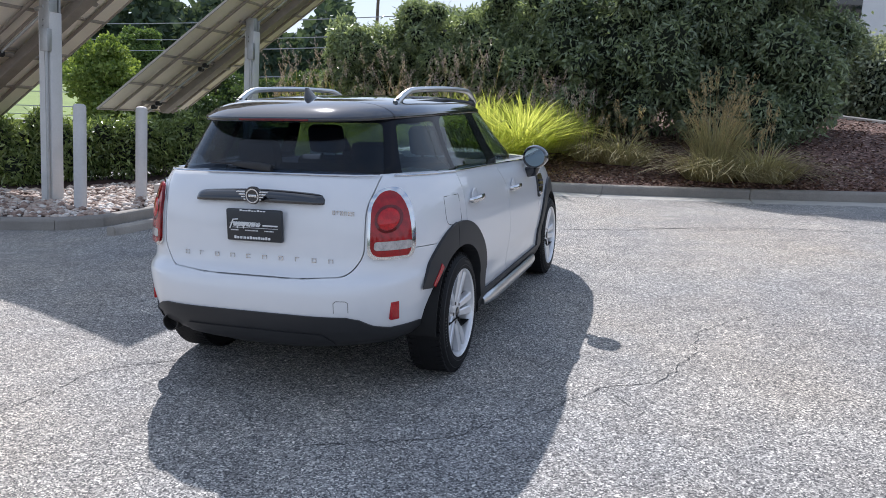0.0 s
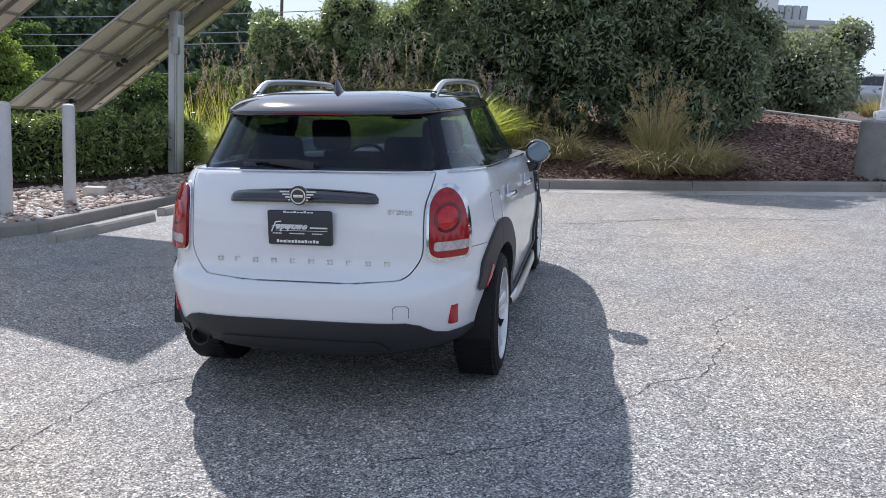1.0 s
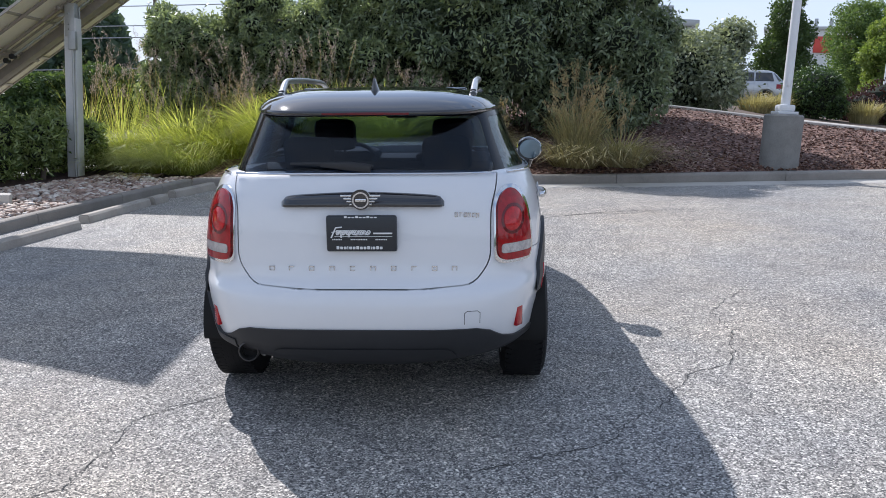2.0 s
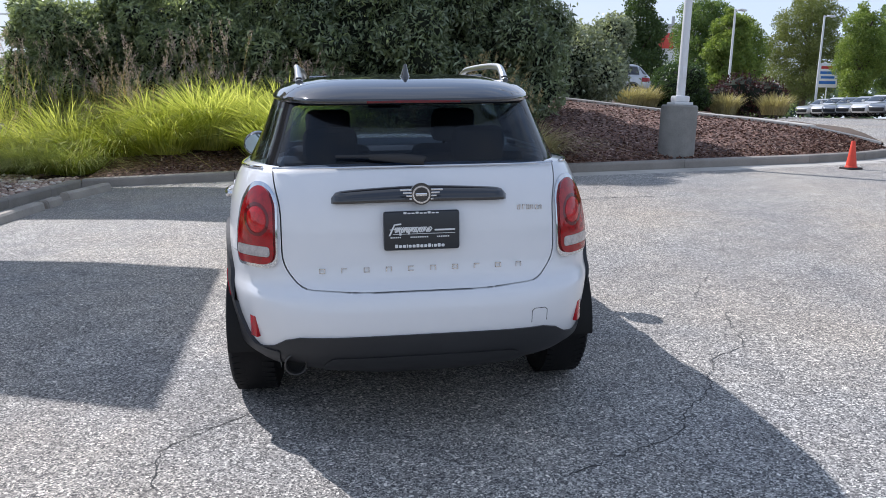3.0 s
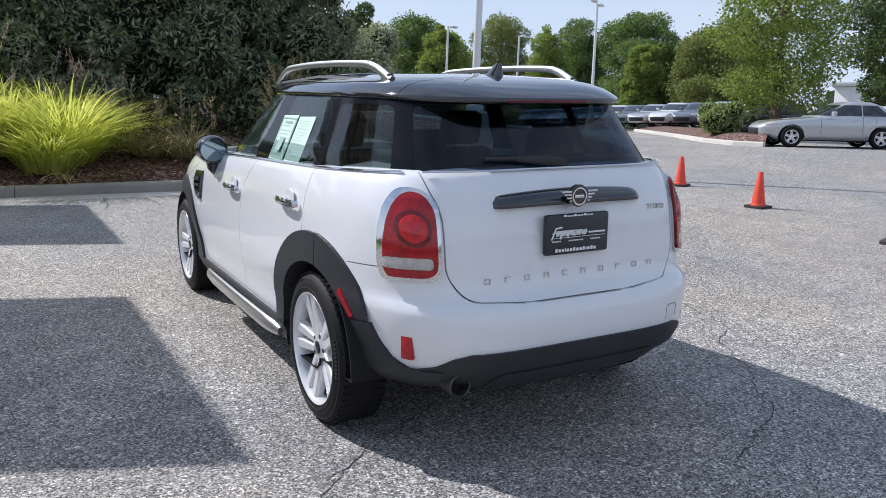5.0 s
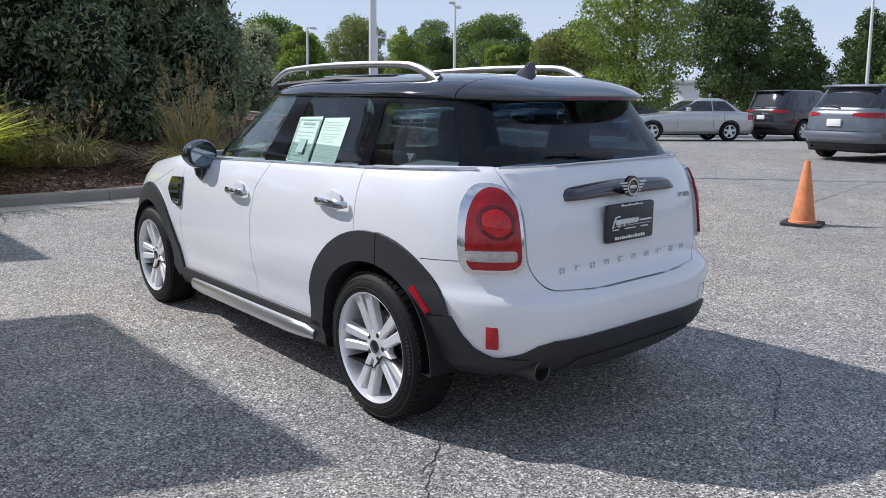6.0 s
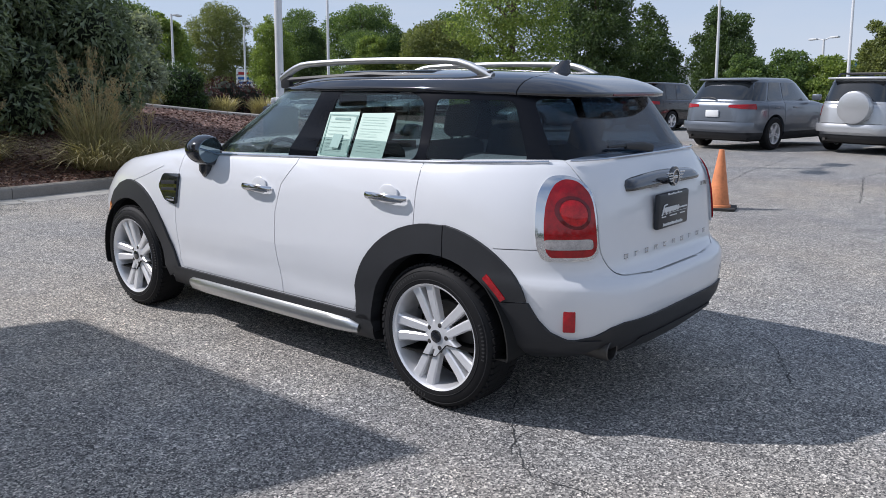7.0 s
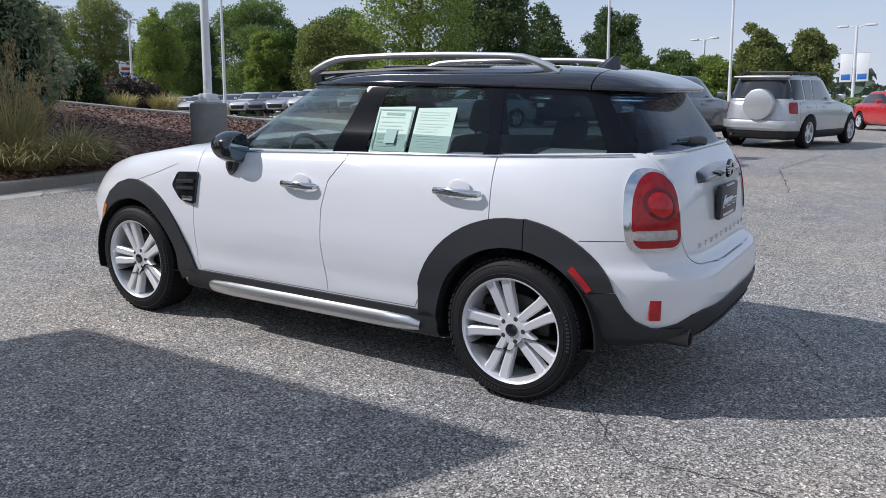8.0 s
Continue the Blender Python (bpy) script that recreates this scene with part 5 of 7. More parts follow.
# ---- parked vehicles ----
PAINTS = {"silver": surface("silver_car_paint", (0.52, 0.53, 0.54), 0.3, 0.55, vary=0.03, relief=0, coat=0.8), "grey": surface("blue_grey_car_paint", (0.16, 0.18, 0.21), 0.3, 0.5, vary=0.03, relief=0, coat=0.8),
          "black": surface("dark_car_paint", (0.02, 0.017, 0.02), 0.25, 0.3, vary=0.05, relief=0, coat=0.9), "red": surface("red_car_paint", (0.5, 0.025, 0.03), 0.3, 0.1, vary=0.04, relief=0, coat=0.9),
          "white": surface("pale_car_paint", (0.62, 0.63, 0.64), 0.3, 0.1, vary=0.03, relief=0, coat=0.8), "blue": surface("dark_blue_car_paint", (0.06, 0.085, 0.13), 0.3, 0.4, vary=0.03, relief=0, coat=0.8)}


def parked_car(m, kind, paint, label, detail=True, group="parked cars", spare=False, rack=False):
    """A car in its own frame: x right, y ahead from the rear axle. kind: (wheelbase, rear, front, half width, belt, roof, cabin rear, cabin front, screen rake, tail rake, wheel radius)"""
    wb, rear, front, hw, belt, roof, c0, c1, rake, tail, wr = kind
    car = empty("car", m, label, "car", group)
    n = 64 if detail else 40
    hood = belt - 0.06

    def warp(p):
        top_y = interp([(-rear - 0.1, belt + 0.01), (c1 - 0.3, belt), (c1 + 0.1, hood), (wb + front * 0.6, hood - 0.12), (wb + front + 0.1, hood - 0.3)], p.y)[0]
        if c0 > -rear + 0.4:
            top_y = min(top_y, interp([(-rear - 0.1, belt - 0.06), (c0, belt), (99, belt)], p.y)[0])
        if p.z > 0.6:
            p.z = 0.6 + (p.z - 0.6) * (top_y - 0.6) / (belt - 0.6)
        return p

    lv = [(0.24, hw * 0.92, -rear + 0.12, wb + front - 0.12), (0.36, hw * 0.975, -rear + 0.03, wb + front - 0.03), (0.5, hw * 0.99, -rear, wb + front), (0.62, hw, -rear + 0.01, wb + front), (0.75, hw, -rear + 0.03, wb + front - 0.02),
          (belt - 0.12, hw * 0.985, -rear + 0.05, wb + front - 0.05), (belt - 0.04, hw * 0.96, -rear + 0.07, wb + front - 0.08), (belt, hw * 0.92, -rear + 0.11, wb + front - 0.12)]
    form = hull(lv, wb / 2, 5, 4, warp, n=n, cap=0.04)
    ref = Smooth(form)
    me = form
    for cy in (0, wb):
        for s in (-1, 1):
            me = cut(me, prism_mesh([(cy + (wr + 0.06) * math.cos(a), wr + (wr + 0.06) * math.sin(a)) for a in (2 * math.pi * k / 24 for k in range(24))], "x", *sorted((s * (hw - 0.3), s * (hw + 0.2)))), "DIFFERENCE")
    length = c1 - rake - (c0 + tail)
    if detail:
        for y in (c0 + tail + length * 0.485, c1 - 0.12, c0 + tail + length * 0.12):
            for s in (-1, 1):
                me = cut(me, prism_mesh([(y - 0.005, 0.42), (y - 0.005, 2), (y + 0.005, 2), (y + 0.005, 0.42)], "x", *sorted((s * (hw - 0.1), s * (hw + 0.2)))), "DIFFERENCE")
        # tailgate seam
        for z0, z1 in ((0.64, 0.65),):
            me = cut(me, prism_mesh([(-hw * 0.72, z0), (-hw * 0.72, z1), (hw * 0.72, z1), (hw * 0.72, z0)], "y", -3, -rear + 0.13), "DIFFERENCE")
    body = link_mesh("body", ref.shade(me), PAINTS[paint], car)
    cl = [(belt - 0.05, hw * 0.91, c0 - 0.03, c1 + 0.1), (belt + 0.02, hw * 0.89, c0, c1), (roof - 0.12, hw * 0.76, c0 + tail * 0.8, c1 - rake * 0.85), (roof - 0.06, hw * 0.73, c0 + tail, c1 - rake), (roof - 0.02, hw * 0.66, c0 + tail + 0.12, c1 - rake - 0.12)]
    cab = hull(cl, (c0 + tail + c1 - rake) / 2, 5, 4.5, None, n=n, cap=0.02)
    link_mesh("cabin", Smooth(cab).shade(cab.copy()), PAINTS[paint], car)
    glass_form = hull([(z, w + 0.006, a - 0.006, b + 0.006) for z, w, a, b in cl], (c0 + tail + c1 - rake) / 2, 5, 4.5, None, n=n, cap=0.02)
    gref = Smooth(glass_form)
    b0, b1 = belt + 0.03, roof - 0.115
    side = [("front_side_glass", [(c1 - 0.2, b0), (c1 - rake * 0.88 - 0.12, b1), (c0 + tail + length * 0.52, b1), (c0 + tail + length * 0.50, b0)]),
            ("rear_side_glass", [(c0 + tail + length * 0.47, b0), (c0 + tail + length * 0.48, b1), (c0 + tail * 0.9 + (0.52 if roof > 1.6 else 0.1), b1), (c0 + 0.28 + (0.42 if roof > 1.6 else 0.1), b0)])]
    if roof > 1.6:
        side.append(("quarter_glass", [(c0 + 0.62, b0), (c0 + tail * 0.9 + 0.45, b1), (c0 + tail * 0.9 + 0.1, b1), (c0 + 0.2, b0)]))
    for s in (-1, 1):
        for name, line in side:
            link_mesh(name, gref.shade(cut(glass_form, prism_mesh(rounded(line, 0.03), "x", *sorted((s * 0.35, s * 1.3))), "INTERSECT")), GLASS_BLACK, car)
    w0, w1 = hw * 0.80, hw * 0.64
    link_mesh("rear_glass", gref.shade(cut(glass_form, prism_mesh(rounded([(-w0, b0 + 0.02), (-w1, b1), (w1, b1), (w0, b0 + 0.02)], 0.05), "y", -3, c0 + tail + 0.05), "INTERSECT")), GLASS_BLACK, car)
    link_mesh("windscreen", gref.shade(cut(glass_form, prism_mesh(rounded([(-w0, b0), (-w1, b1), (w1, b1), (w0, b0)], 0.05), "y", c1 - rake - 0.1, 9), "INTERSECT")), GLASS_BLACK, car)
    lamp_form = hull([(z, w + 0.008, a - 0.008, b + 0.008) for z, w, a, b in lv], wb / 2, 5, 4, warp, n=n, cap=0.0)
    lref = Smooth(lamp_form)
    for s in (-1, 1):
        zt = belt - 0.10
        line = rounded([(s * hw * 0.60, zt - 0.13), (s * hw * 0.58, zt), (s * hw * 1.05, zt + 0.03), (s * hw * 1.05, zt - 0.18)], 0.03)
        if roof > 1.6 and not spare:
            line = rounded([(s * hw * 0.38, zt - 0.02), (s * hw * 0.40, zt + 0.035), (s * hw * 1.05, zt + 0.06), (s * hw * 1.05, zt - 0.07), (s * hw * 0.8, zt - 0.06)], 0.015)
        if spare:
            line = rounded([(s * hw * 0.80, zt - 0.17), (s * hw * 0.76, zt + 0.07), (s * hw * 1.05, zt + 0.10), (s * hw * 1.05, zt - 0.2)], 0.03)
        link_mesh("tail_lamp", lref.shade(cut(lamp_form, prism_mesh(line, "y", -3, -rear + 0.42), "INTERSECT")), RED_LENS, car, "red tail lamp")
        line = rounded([(s * hw * 0.55, hood - 0.24), (s * hw * 0.58, hood - 0.12), (s * hw * 1.05, hood - 0.06), (s * hw * 1.05, hood - 0.22)], 0.03)
        link_mesh("head_lamp", lref.shade(cut(lamp_form, prism_mesh(line, "y", wb + front * 0.45, 9), "INTERSECT")), CLEAR_LENS, car, "clear head lamp")
    low = 0.40 if roof > 1.6 else 0.36
    if detail and roof > 1.6:
        wide = hull([(z, w + 0.05 * (0.3 < z < 0.7), a - 0.06 * (0.3 < z < 0.7), b + 0.04 * (0.3 < z < 0.7)) for z, w, a, b in lv], wb / 2, 5, 4, warp, n=n, cap=0.0)
        wref = Smooth(wide)
        link_mesh("bumper_bar", wref.shade(cut(wide, prism_mesh(rounded([(-2, 0.46), (-2, 0.63), (2, 0.63), (2, 0.46)], 0.03), "y", -3, -rear + 0.3), "INTERSECT")), PAINTS[paint], car)
        for s in (-1, 1):
            trim = cut(lamp_form, prism_mesh([(-rear + 0.2, 0.2), (-rear + 0.2, 0.40), (wb + 0.4, 0.40), (wb + 0.4, 0.2)], "x", *sorted((s * (hw - 0.2), s * (hw + 0.2)))), "INTERSECT")
            for cy in (0, wb):
                trim = cut(trim, prism_mesh([(cy + (wr + 0.06) * math.cos(a), wr + (wr + 0.06) * math.sin(a)) for a in (2 * math.pi * k / 24 for k in range(24))], "x", -2, 2), "DIFFERENCE")
            link_mesh("sill_trim", lref.shade(trim), CLADDING, car, "black lower body trim")
        bm = bmesh.new()
        box(bm, (-hw * 0.68, c0 + tail - 0.14, roof - 0.075), (hw * 0.68, c0 + tail + 0.2, roof - 0.035), 0.015)
        part("roof_spoiler", bm, PAINTS[paint], car)
        bm = bmesh.new()
        box(bm, (-0.3, -rear + 0.02, 0.42), (-0.12, -rear + 0.12, 0.45), 0.01)
        tube(bm, [(-hw * 0.55, -rear + 0.0, 0.30), (-hw * 0.55, -rear + 0.25, 0.30)], 0.035, 10)
        part("exhaust_tip", bm, BRAKE, car)
        bm = bmesh.new()
        tube(bm, [(0.0, c0 - 0.02, b0 + 0.03), (-0.15, c0 - 0.015, b0 + 0.06), (-0.38, c0 + 0.0, b0 + 0.05)], [0.02, 0.012, 0.008], 6)
        part("rear_wiper", bm, CLADDING, car)
    link_mesh("rear_bumper", lref.shade(cut(lamp_form, prism_mesh([(-2, 0.2), (-2, low), (2, low), (2, 0.2)], "y", -3, -rear + 0.35), "INTERSECT")), CLADDING if roof > 1.6 else PAINTS[paint], car)
    link_mesh("grille", lref.shade(cut(lamp_form, prism_mesh(rounded([(-0.45, 0.34), (-0.5, 0.58), (0.5, 0.58), (0.45, 0.34)], 0.05), "y", wb, 9), "INTERSECT")), CLADDING, car)
    bm = bmesh.new()
    box(bm, (-0.16, -rear - 0.005, 0.74), (0.16, -rear + 0.06, 0.89), 0.01)
    part("plate", bm, WHITE_INK, car, "pale plate")
    bm = bmesh.new()
    box(bm, (-hw + 0.2, -rear + 0.3, 0.2), (hw - 0.2, wb + front - 0.3, 0.4), 0.02)
    part("underbody", bm, UNDER, car)
    if rack:
        for s in (-1, 1):
            bm = bmesh.new()
            tube(bm, [(s * hw * 0.62, c0 + tail + 0.2, roof - 0.02), (s * hw * 0.62, c0 + tail + 0.3, roof + 0.05), (s * hw * 0.62, c1 - rake - 0.3, roof + 0.05), (s * hw * 0.62, c1 - rake - 0.15, roof - 0.02)], 0.022, 6)
            part("roof_rail", bm, CLADDING, car)
        for y in (c0 + tail + 0.55, c1 - rake - 0.7):
            bm = bmesh.new()
            tube(bm, [(-hw * 0.62, y, roof + 0.06), (hw * 0.62, y, roof + 0.06)], 0.02, 6)
            part("cross_rail", bm, CLADDING, car)
    for s in (-1, 1):
        bm = bmesh.new()
        box(bm, (-0.1, -0.06, -0.07), (0.1, 0.06, 0.07), 0.03, Matrix.Translation((s * (hw + 0.06), c1 - 0.45, belt + 0.09)))
        part("wing_mirror", bm, PAINTS[paint], car)
        for y in (c0 + tail + length * 0.30, c0 + tail + length * 0.72):
            x = ref.tree.find_nearest(Vector((s * (hw + 0.1), y, belt - 0.13)))[0].x
            bm = bmesh.new()
            box(bm, (x - 0.012, y - 0.1, belt - 0.145), (x + 0.012, y + 0.1, belt - 0.115), 0.008)
            part("door_handle", bm, PAINTS[paint], car)
    if spare:
        bm = bmesh.new()
        lathe(bm, [(0, 0), (0.31, 0.0), (0.345, 0.03), (0.35, 0.15), (0.335, 0.19), (0.29, 0.205), (0, 0.215)], 40, pose(0.12, -rear + 0.08, 0.98, 90, 0, 0))
        part("spare_wheel_cover", bm, PAINTS["silver"], car, "round silver spare wheel cover")
    for s in (-1, 1):
        for cy in (0, wb):
            w = empty("wheel", Matrix.Translation((s * (hw - 0.11), cy, wr)) @ pose(0, 0, 0, 0, s * 90, 0))
            w.parent = car
            bm = bmesh.new()
            lathe(bm, [(wr * 0.66, -0.10), (wr * 0.9, -0.11), (wr, -0.08), (wr, 0.08), (wr * 0.9, 0.11), (wr * 0.66, 0.10)], 32 if detail else 20, closed=True)
            part("tyre", bm, TYRE, w)
            bm = bmesh.new()
            lathe(bm, [(wr * 0.6, -0.09), (wr * 0.68, -0.09), (wr * 0.68, 0.10), (wr * 0.6, 0.09)], 28 if detail else 16, closed=True)
            lathe(bm, [(0, 0.0), (0.05, 0.0), (0.06, 0.075), (0, 0.08)], 12)
            for k in range(5):
                for d in ((-0.022, 0.022) if detail else (0,)):
                    box(bm, (0.03, d - 0.016, 0.03), (wr * 0.64, d + 0.016, 0.075), 0, pose(0, 0, 0, 0, 0, 72 * k))
            part("rim", bm, ALLOY, w)
            bm = bmesh.new()
            lathe(bm, [(0, -0.08), (wr * 0.62, -0.08), (wr * 0.62, -0.05), (0, -0.05)], 20)
            part("back_plate", bm, UNDER, w)
    return car


SUV = (2.85, 1.10, 0.98, 0.96, 1.08, 1.62, -0.95, 2.15, 0.75, 0.42, 0.37)
SMALL_SUV = (2.62, 0.98, 0.86, 0.90, 1.06, 1.64, -0.85, 1.95, 0.65, 0.16, 0.36)
VAN = (3.0, 1.10, 1.0, 0.98, 1.12, 1.78, -0.98, 2.45, 0.95, 0.22, 0.36)
SEDAN = (2.75, 1.08, 0.98, 0.91, 0.98, 1.46, -0.62, 2.0, 0.85, 0.72, 0.33)
HATCH_BACK = (2.65, 0.80, 0.88, 0.89, 1.0, 1.5, -0.66, 2.05, 0.85, 0.45, 0.33)

parked_car(on_ground(13.2, 8.75, -100), SUV, "grey", "blue-grey mid-size sport utility car parked on the lot")
parked_car(on_ground(13.8, 6.05, -103), SMALL_SUV, "silver", "silver small sport utility car with spare wheel cover", spare=True, rack=True)
parked_car(on_ground(22.8, 15.6, -100), VAN, "black", "dark minivan parked on the lot")
parked_car(on_ground(20.45, 16.65, 57), SEDAN, "silver", "silver saloon car with clear head lamps")
parked_car(on_ground(28.6, 4.7, 120), SEDAN, "red", "red saloon car facing across the lot")
parked_car(upright(10.7, 34.2, 1.0, 68), HATCH_BACK, "silver", "silver hatchback parked behind the clipped bush")
parked_car(on_ground(30.0, 27.0, 40), SUV, "black", "dark sport utility car parked by the planted island")

row_kinds = [("silver", SEDAN), ("white", HATCH_BACK), ("grey", SEDAN)]
models = [parked_car(on_ground(200 + 8 * k, 150, 0), kd, pt, pt + " car in a long row of parked cars", False, "long row of parked cars") for k, (pt, kd) in enumerate(row_kinds)]
rnd_row = random.Random(21)
a, b = Vector((37.8, 60.0, 0.05)), Vector((32.6, 32.8, 0.38))
for k in range(13):
    p = a.lerp(b, k / 12)
    src = models[k % 3]
    mm = on_ground(p.x, p.y, 112 + rnd_row.uniform(-3, 3), p.z)
    if k < 3:
        models[k].matrix_basis = mm
    else:
        copy_thing(src, mm)

# ---- plants ----
SHRUB = leafy("evergreen_leaf", (0.06, 0.105, 0.05), (0.54, 0.62, 0.38), 0.33, 0.45, 0.8)
# sunlight on the broad shrub is put into these paler leaf colours
SHRUB_SUNLIT = leafy("sunlit_evergreen_leaf", (0.09, 0.13, 0.08), (0.58, 0.62, 0.46), 0.28, 0.4, 0.8)
# same leaf as the other tall shrubs, darkened to paint in their shady side
SHRUB_SHADED = leafy("shaded_evergreen_leaf", (0.05, 0.085, 0.045), (0.42, 0.50, 0.31), 0.33, 0.4, 0.8)
HEDGE = leafy("hedge_leaf", (0.05, 0.10, 0.03), (0.50, 0.60, 0.24), 0.27, 0.4, 0.8)
TREE_DARK = leafy("dark_tree_leaf", (0.04, 0.075, 0.028), (0.15, 0.22, 0.075), 0.5, 0.4)
# distance haze is painted into the far woods' greyer, bluer leaf colour
HAZY_LEAF = leafy("hazy_wood_leaf", (0.065, 0.10, 0.075), (0.15, 0.20, 0.15), 0.8, 0.35, 0.2)
TREE_MID = leafy("tree_leaf", (0.06, 0.12, 0.04), (0.26, 0.36, 0.12), 0.5, 0.45)
TREE_BRIGHT = leafy("bright_tree_leaf", (0.10, 0.18, 0.04), (0.40, 0.48, 0.14), 0.5, 0.5)
TREE_OLIVE = leafy("olive_tree_leaf", (0.11, 0.15, 0.05), (0.34, 0.37, 0.14), 0.5, 0.45)
RED_LEAF = leafy("dark_red_leaf", (0.03, 0.012, 0.012), (0.10, 0.03, 0.028), 0.5, 0.25)
GRASS_BRIGHT = leafy("bright_grass", (0.30, 0.38, 0.08), (0.95, 0.94, 0.38), 0.45, 0.68)
GRASS_FRONT = leafy("green_grass", (0.25, 0.33, 0.10), (0.82, 0.84, 0.40), 0.45, 0.6)
GRASS_DRY = leafy("drying_grass", (0.22, 0.20, 0.095), (0.66, 0.57, 0.35), 0.6, 0.4)
STRAW = leafy("straw_stalk", (0.34, 0.25, 0.14), (0.70, 0.56, 0.34), 0.7, 0.45)
PLUME = leafy("grass_plume", (0.42, 0.31, 0.28), (0.80, 0.68, 0.61), 0.8, 0.12)
HEDGE_DARK = leafy("clipped_leaf", (0.03, 0.065, 0.022), (0.12, 0.19, 0.06), 0.4, 0.3)
BARK = surface("bark", (0.14, 0.11, 0.085), 0.9, vary=0.35, coarse=6, fine=50, relief=0.6, dist=0.02)
# near-black colour that paints the shade inside bushes and hedges
CORE = surface("inner_shade", (0.012, 0.018, 0.009), 1.0, vary=0.4, coarse=3, fine=20, relief=0)


def leaf_arrays(pos, way, length, width, rng, fold=0.25):
    """Folded pointed leaves: arrays of places and directions to vertices and faces."""
    n = len(pos)
    way = way / np.linalg.norm(way, axis=1, keepdims=True)
    any_v = rng.normal(size=(n, 3))
    side = np.cross(way, any_v)
    side /= np.linalg.norm(side, axis=1, keepdims=True)
    up = np.cross(side, way)
    ln = (length * (0.7 + 0.6 * rng.random(n)))[:, None]
    wd = (width * (0.7 + 0.6 * rng.random(n)))[:, None]
    a = pos - way * ln * 0.5
    t = pos + way * ln * 0.5
    mid = pos - way * ln * 0.05
    l, r = mid + side * wd * 0.5 + up * wd * fold, mid - side * wd * 0.5 + up * wd * fold
    verts = np.stack([a, l, t, r], 1).reshape(-1, 3)
    i = np.arange(n)[:, None] * 4
    faces = np.concatenate([i + np.array([[0, 1, 2]]), i + np.array([[0, 2, 3]])], 1).reshape(-1, 3)
    return verts, faces


def clump_points(clumps, n, rng, shell=0.45):
    """Places and outward directions in the outer part of a heap of ellipsoids (x, y, z, rx, ry, rz), none deep inside another."""
    c = np.array(clumps)
    area = (c[:, 3] * c[:, 4] + c[:, 3] * c[:, 5] + c[:, 4] * c[:, 5])
    pick = rng.choice(len(c), n * 2, p=area / area.sum())
    d = rng.normal(size=(n * 2, 3))
    d /= np.linalg.norm(d, axis=1, keepdims=True)
    r = 1 - shell * rng.random((n * 2, 1)) ** 1.6
    # ragged outline
    r *= 1 + 0.16 * rng.normal(size=(n * 2, 1)) * (rng.random((n * 2, 1)) < 0.35)
    p = c[pick, :3] + d * r * c[pick, 3:]
    keep = np.ones(len(p), bool)
    for k in range(len(c)):
        q = np.linalg.norm((p - c[k, :3]) / c[k, 3:], axis=1)
        keep &= (q > 0.62) | (pick == k)
    p, d = p[keep][:n], d[keep][:n]
    return p, d


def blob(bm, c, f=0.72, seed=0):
    """A dark uneven core inside a clump: it paints the inner shade, so that no light leaks straight through."""
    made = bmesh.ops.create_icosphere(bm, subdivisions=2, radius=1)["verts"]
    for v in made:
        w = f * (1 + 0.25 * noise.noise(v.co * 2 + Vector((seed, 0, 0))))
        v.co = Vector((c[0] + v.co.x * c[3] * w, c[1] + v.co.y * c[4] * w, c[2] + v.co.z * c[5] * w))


def shrub(name, m, label, category, clumps, n, leaf, material, stems=5, seed=1, group="", core=0.55, droop=0.25):
    """A bush: stems, near-black blobs painting its inner shade and a crown of single leaves. Clumps are in its own
    frame.
    """
    rng = np.random.default_rng(seed)
    top = empty(name, m, label, category, group)
    p, d = clump_points(clumps, n, rng)
    way = d * 0.6 + rng.normal(size=p.shape) * 0.6 - np.array([0, 0, droop])
    v, f = leaf_arrays(p, way, leaf[0], leaf[1], rng)
    cloud("crown", v, f, material, top)
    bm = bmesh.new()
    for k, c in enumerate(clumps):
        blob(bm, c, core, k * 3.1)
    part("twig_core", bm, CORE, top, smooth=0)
    for k in range(stems):
        c = clumps[k % len(clumps)]
        bm = bmesh.new()
        bx, by = c[0] * 0.55 + rng.normal() * 0.1, c[1] * 0.55 + rng.normal() * 0.1
        tube(bm, [(bx, by, -0.2), (bx * 1.1, by * 1.1, c[2] * 0.5), (c[0], c[1], c[2])], [0.05, 0.04, 0.015], 6)
        part("stem", bm, BARK, top)
    return top


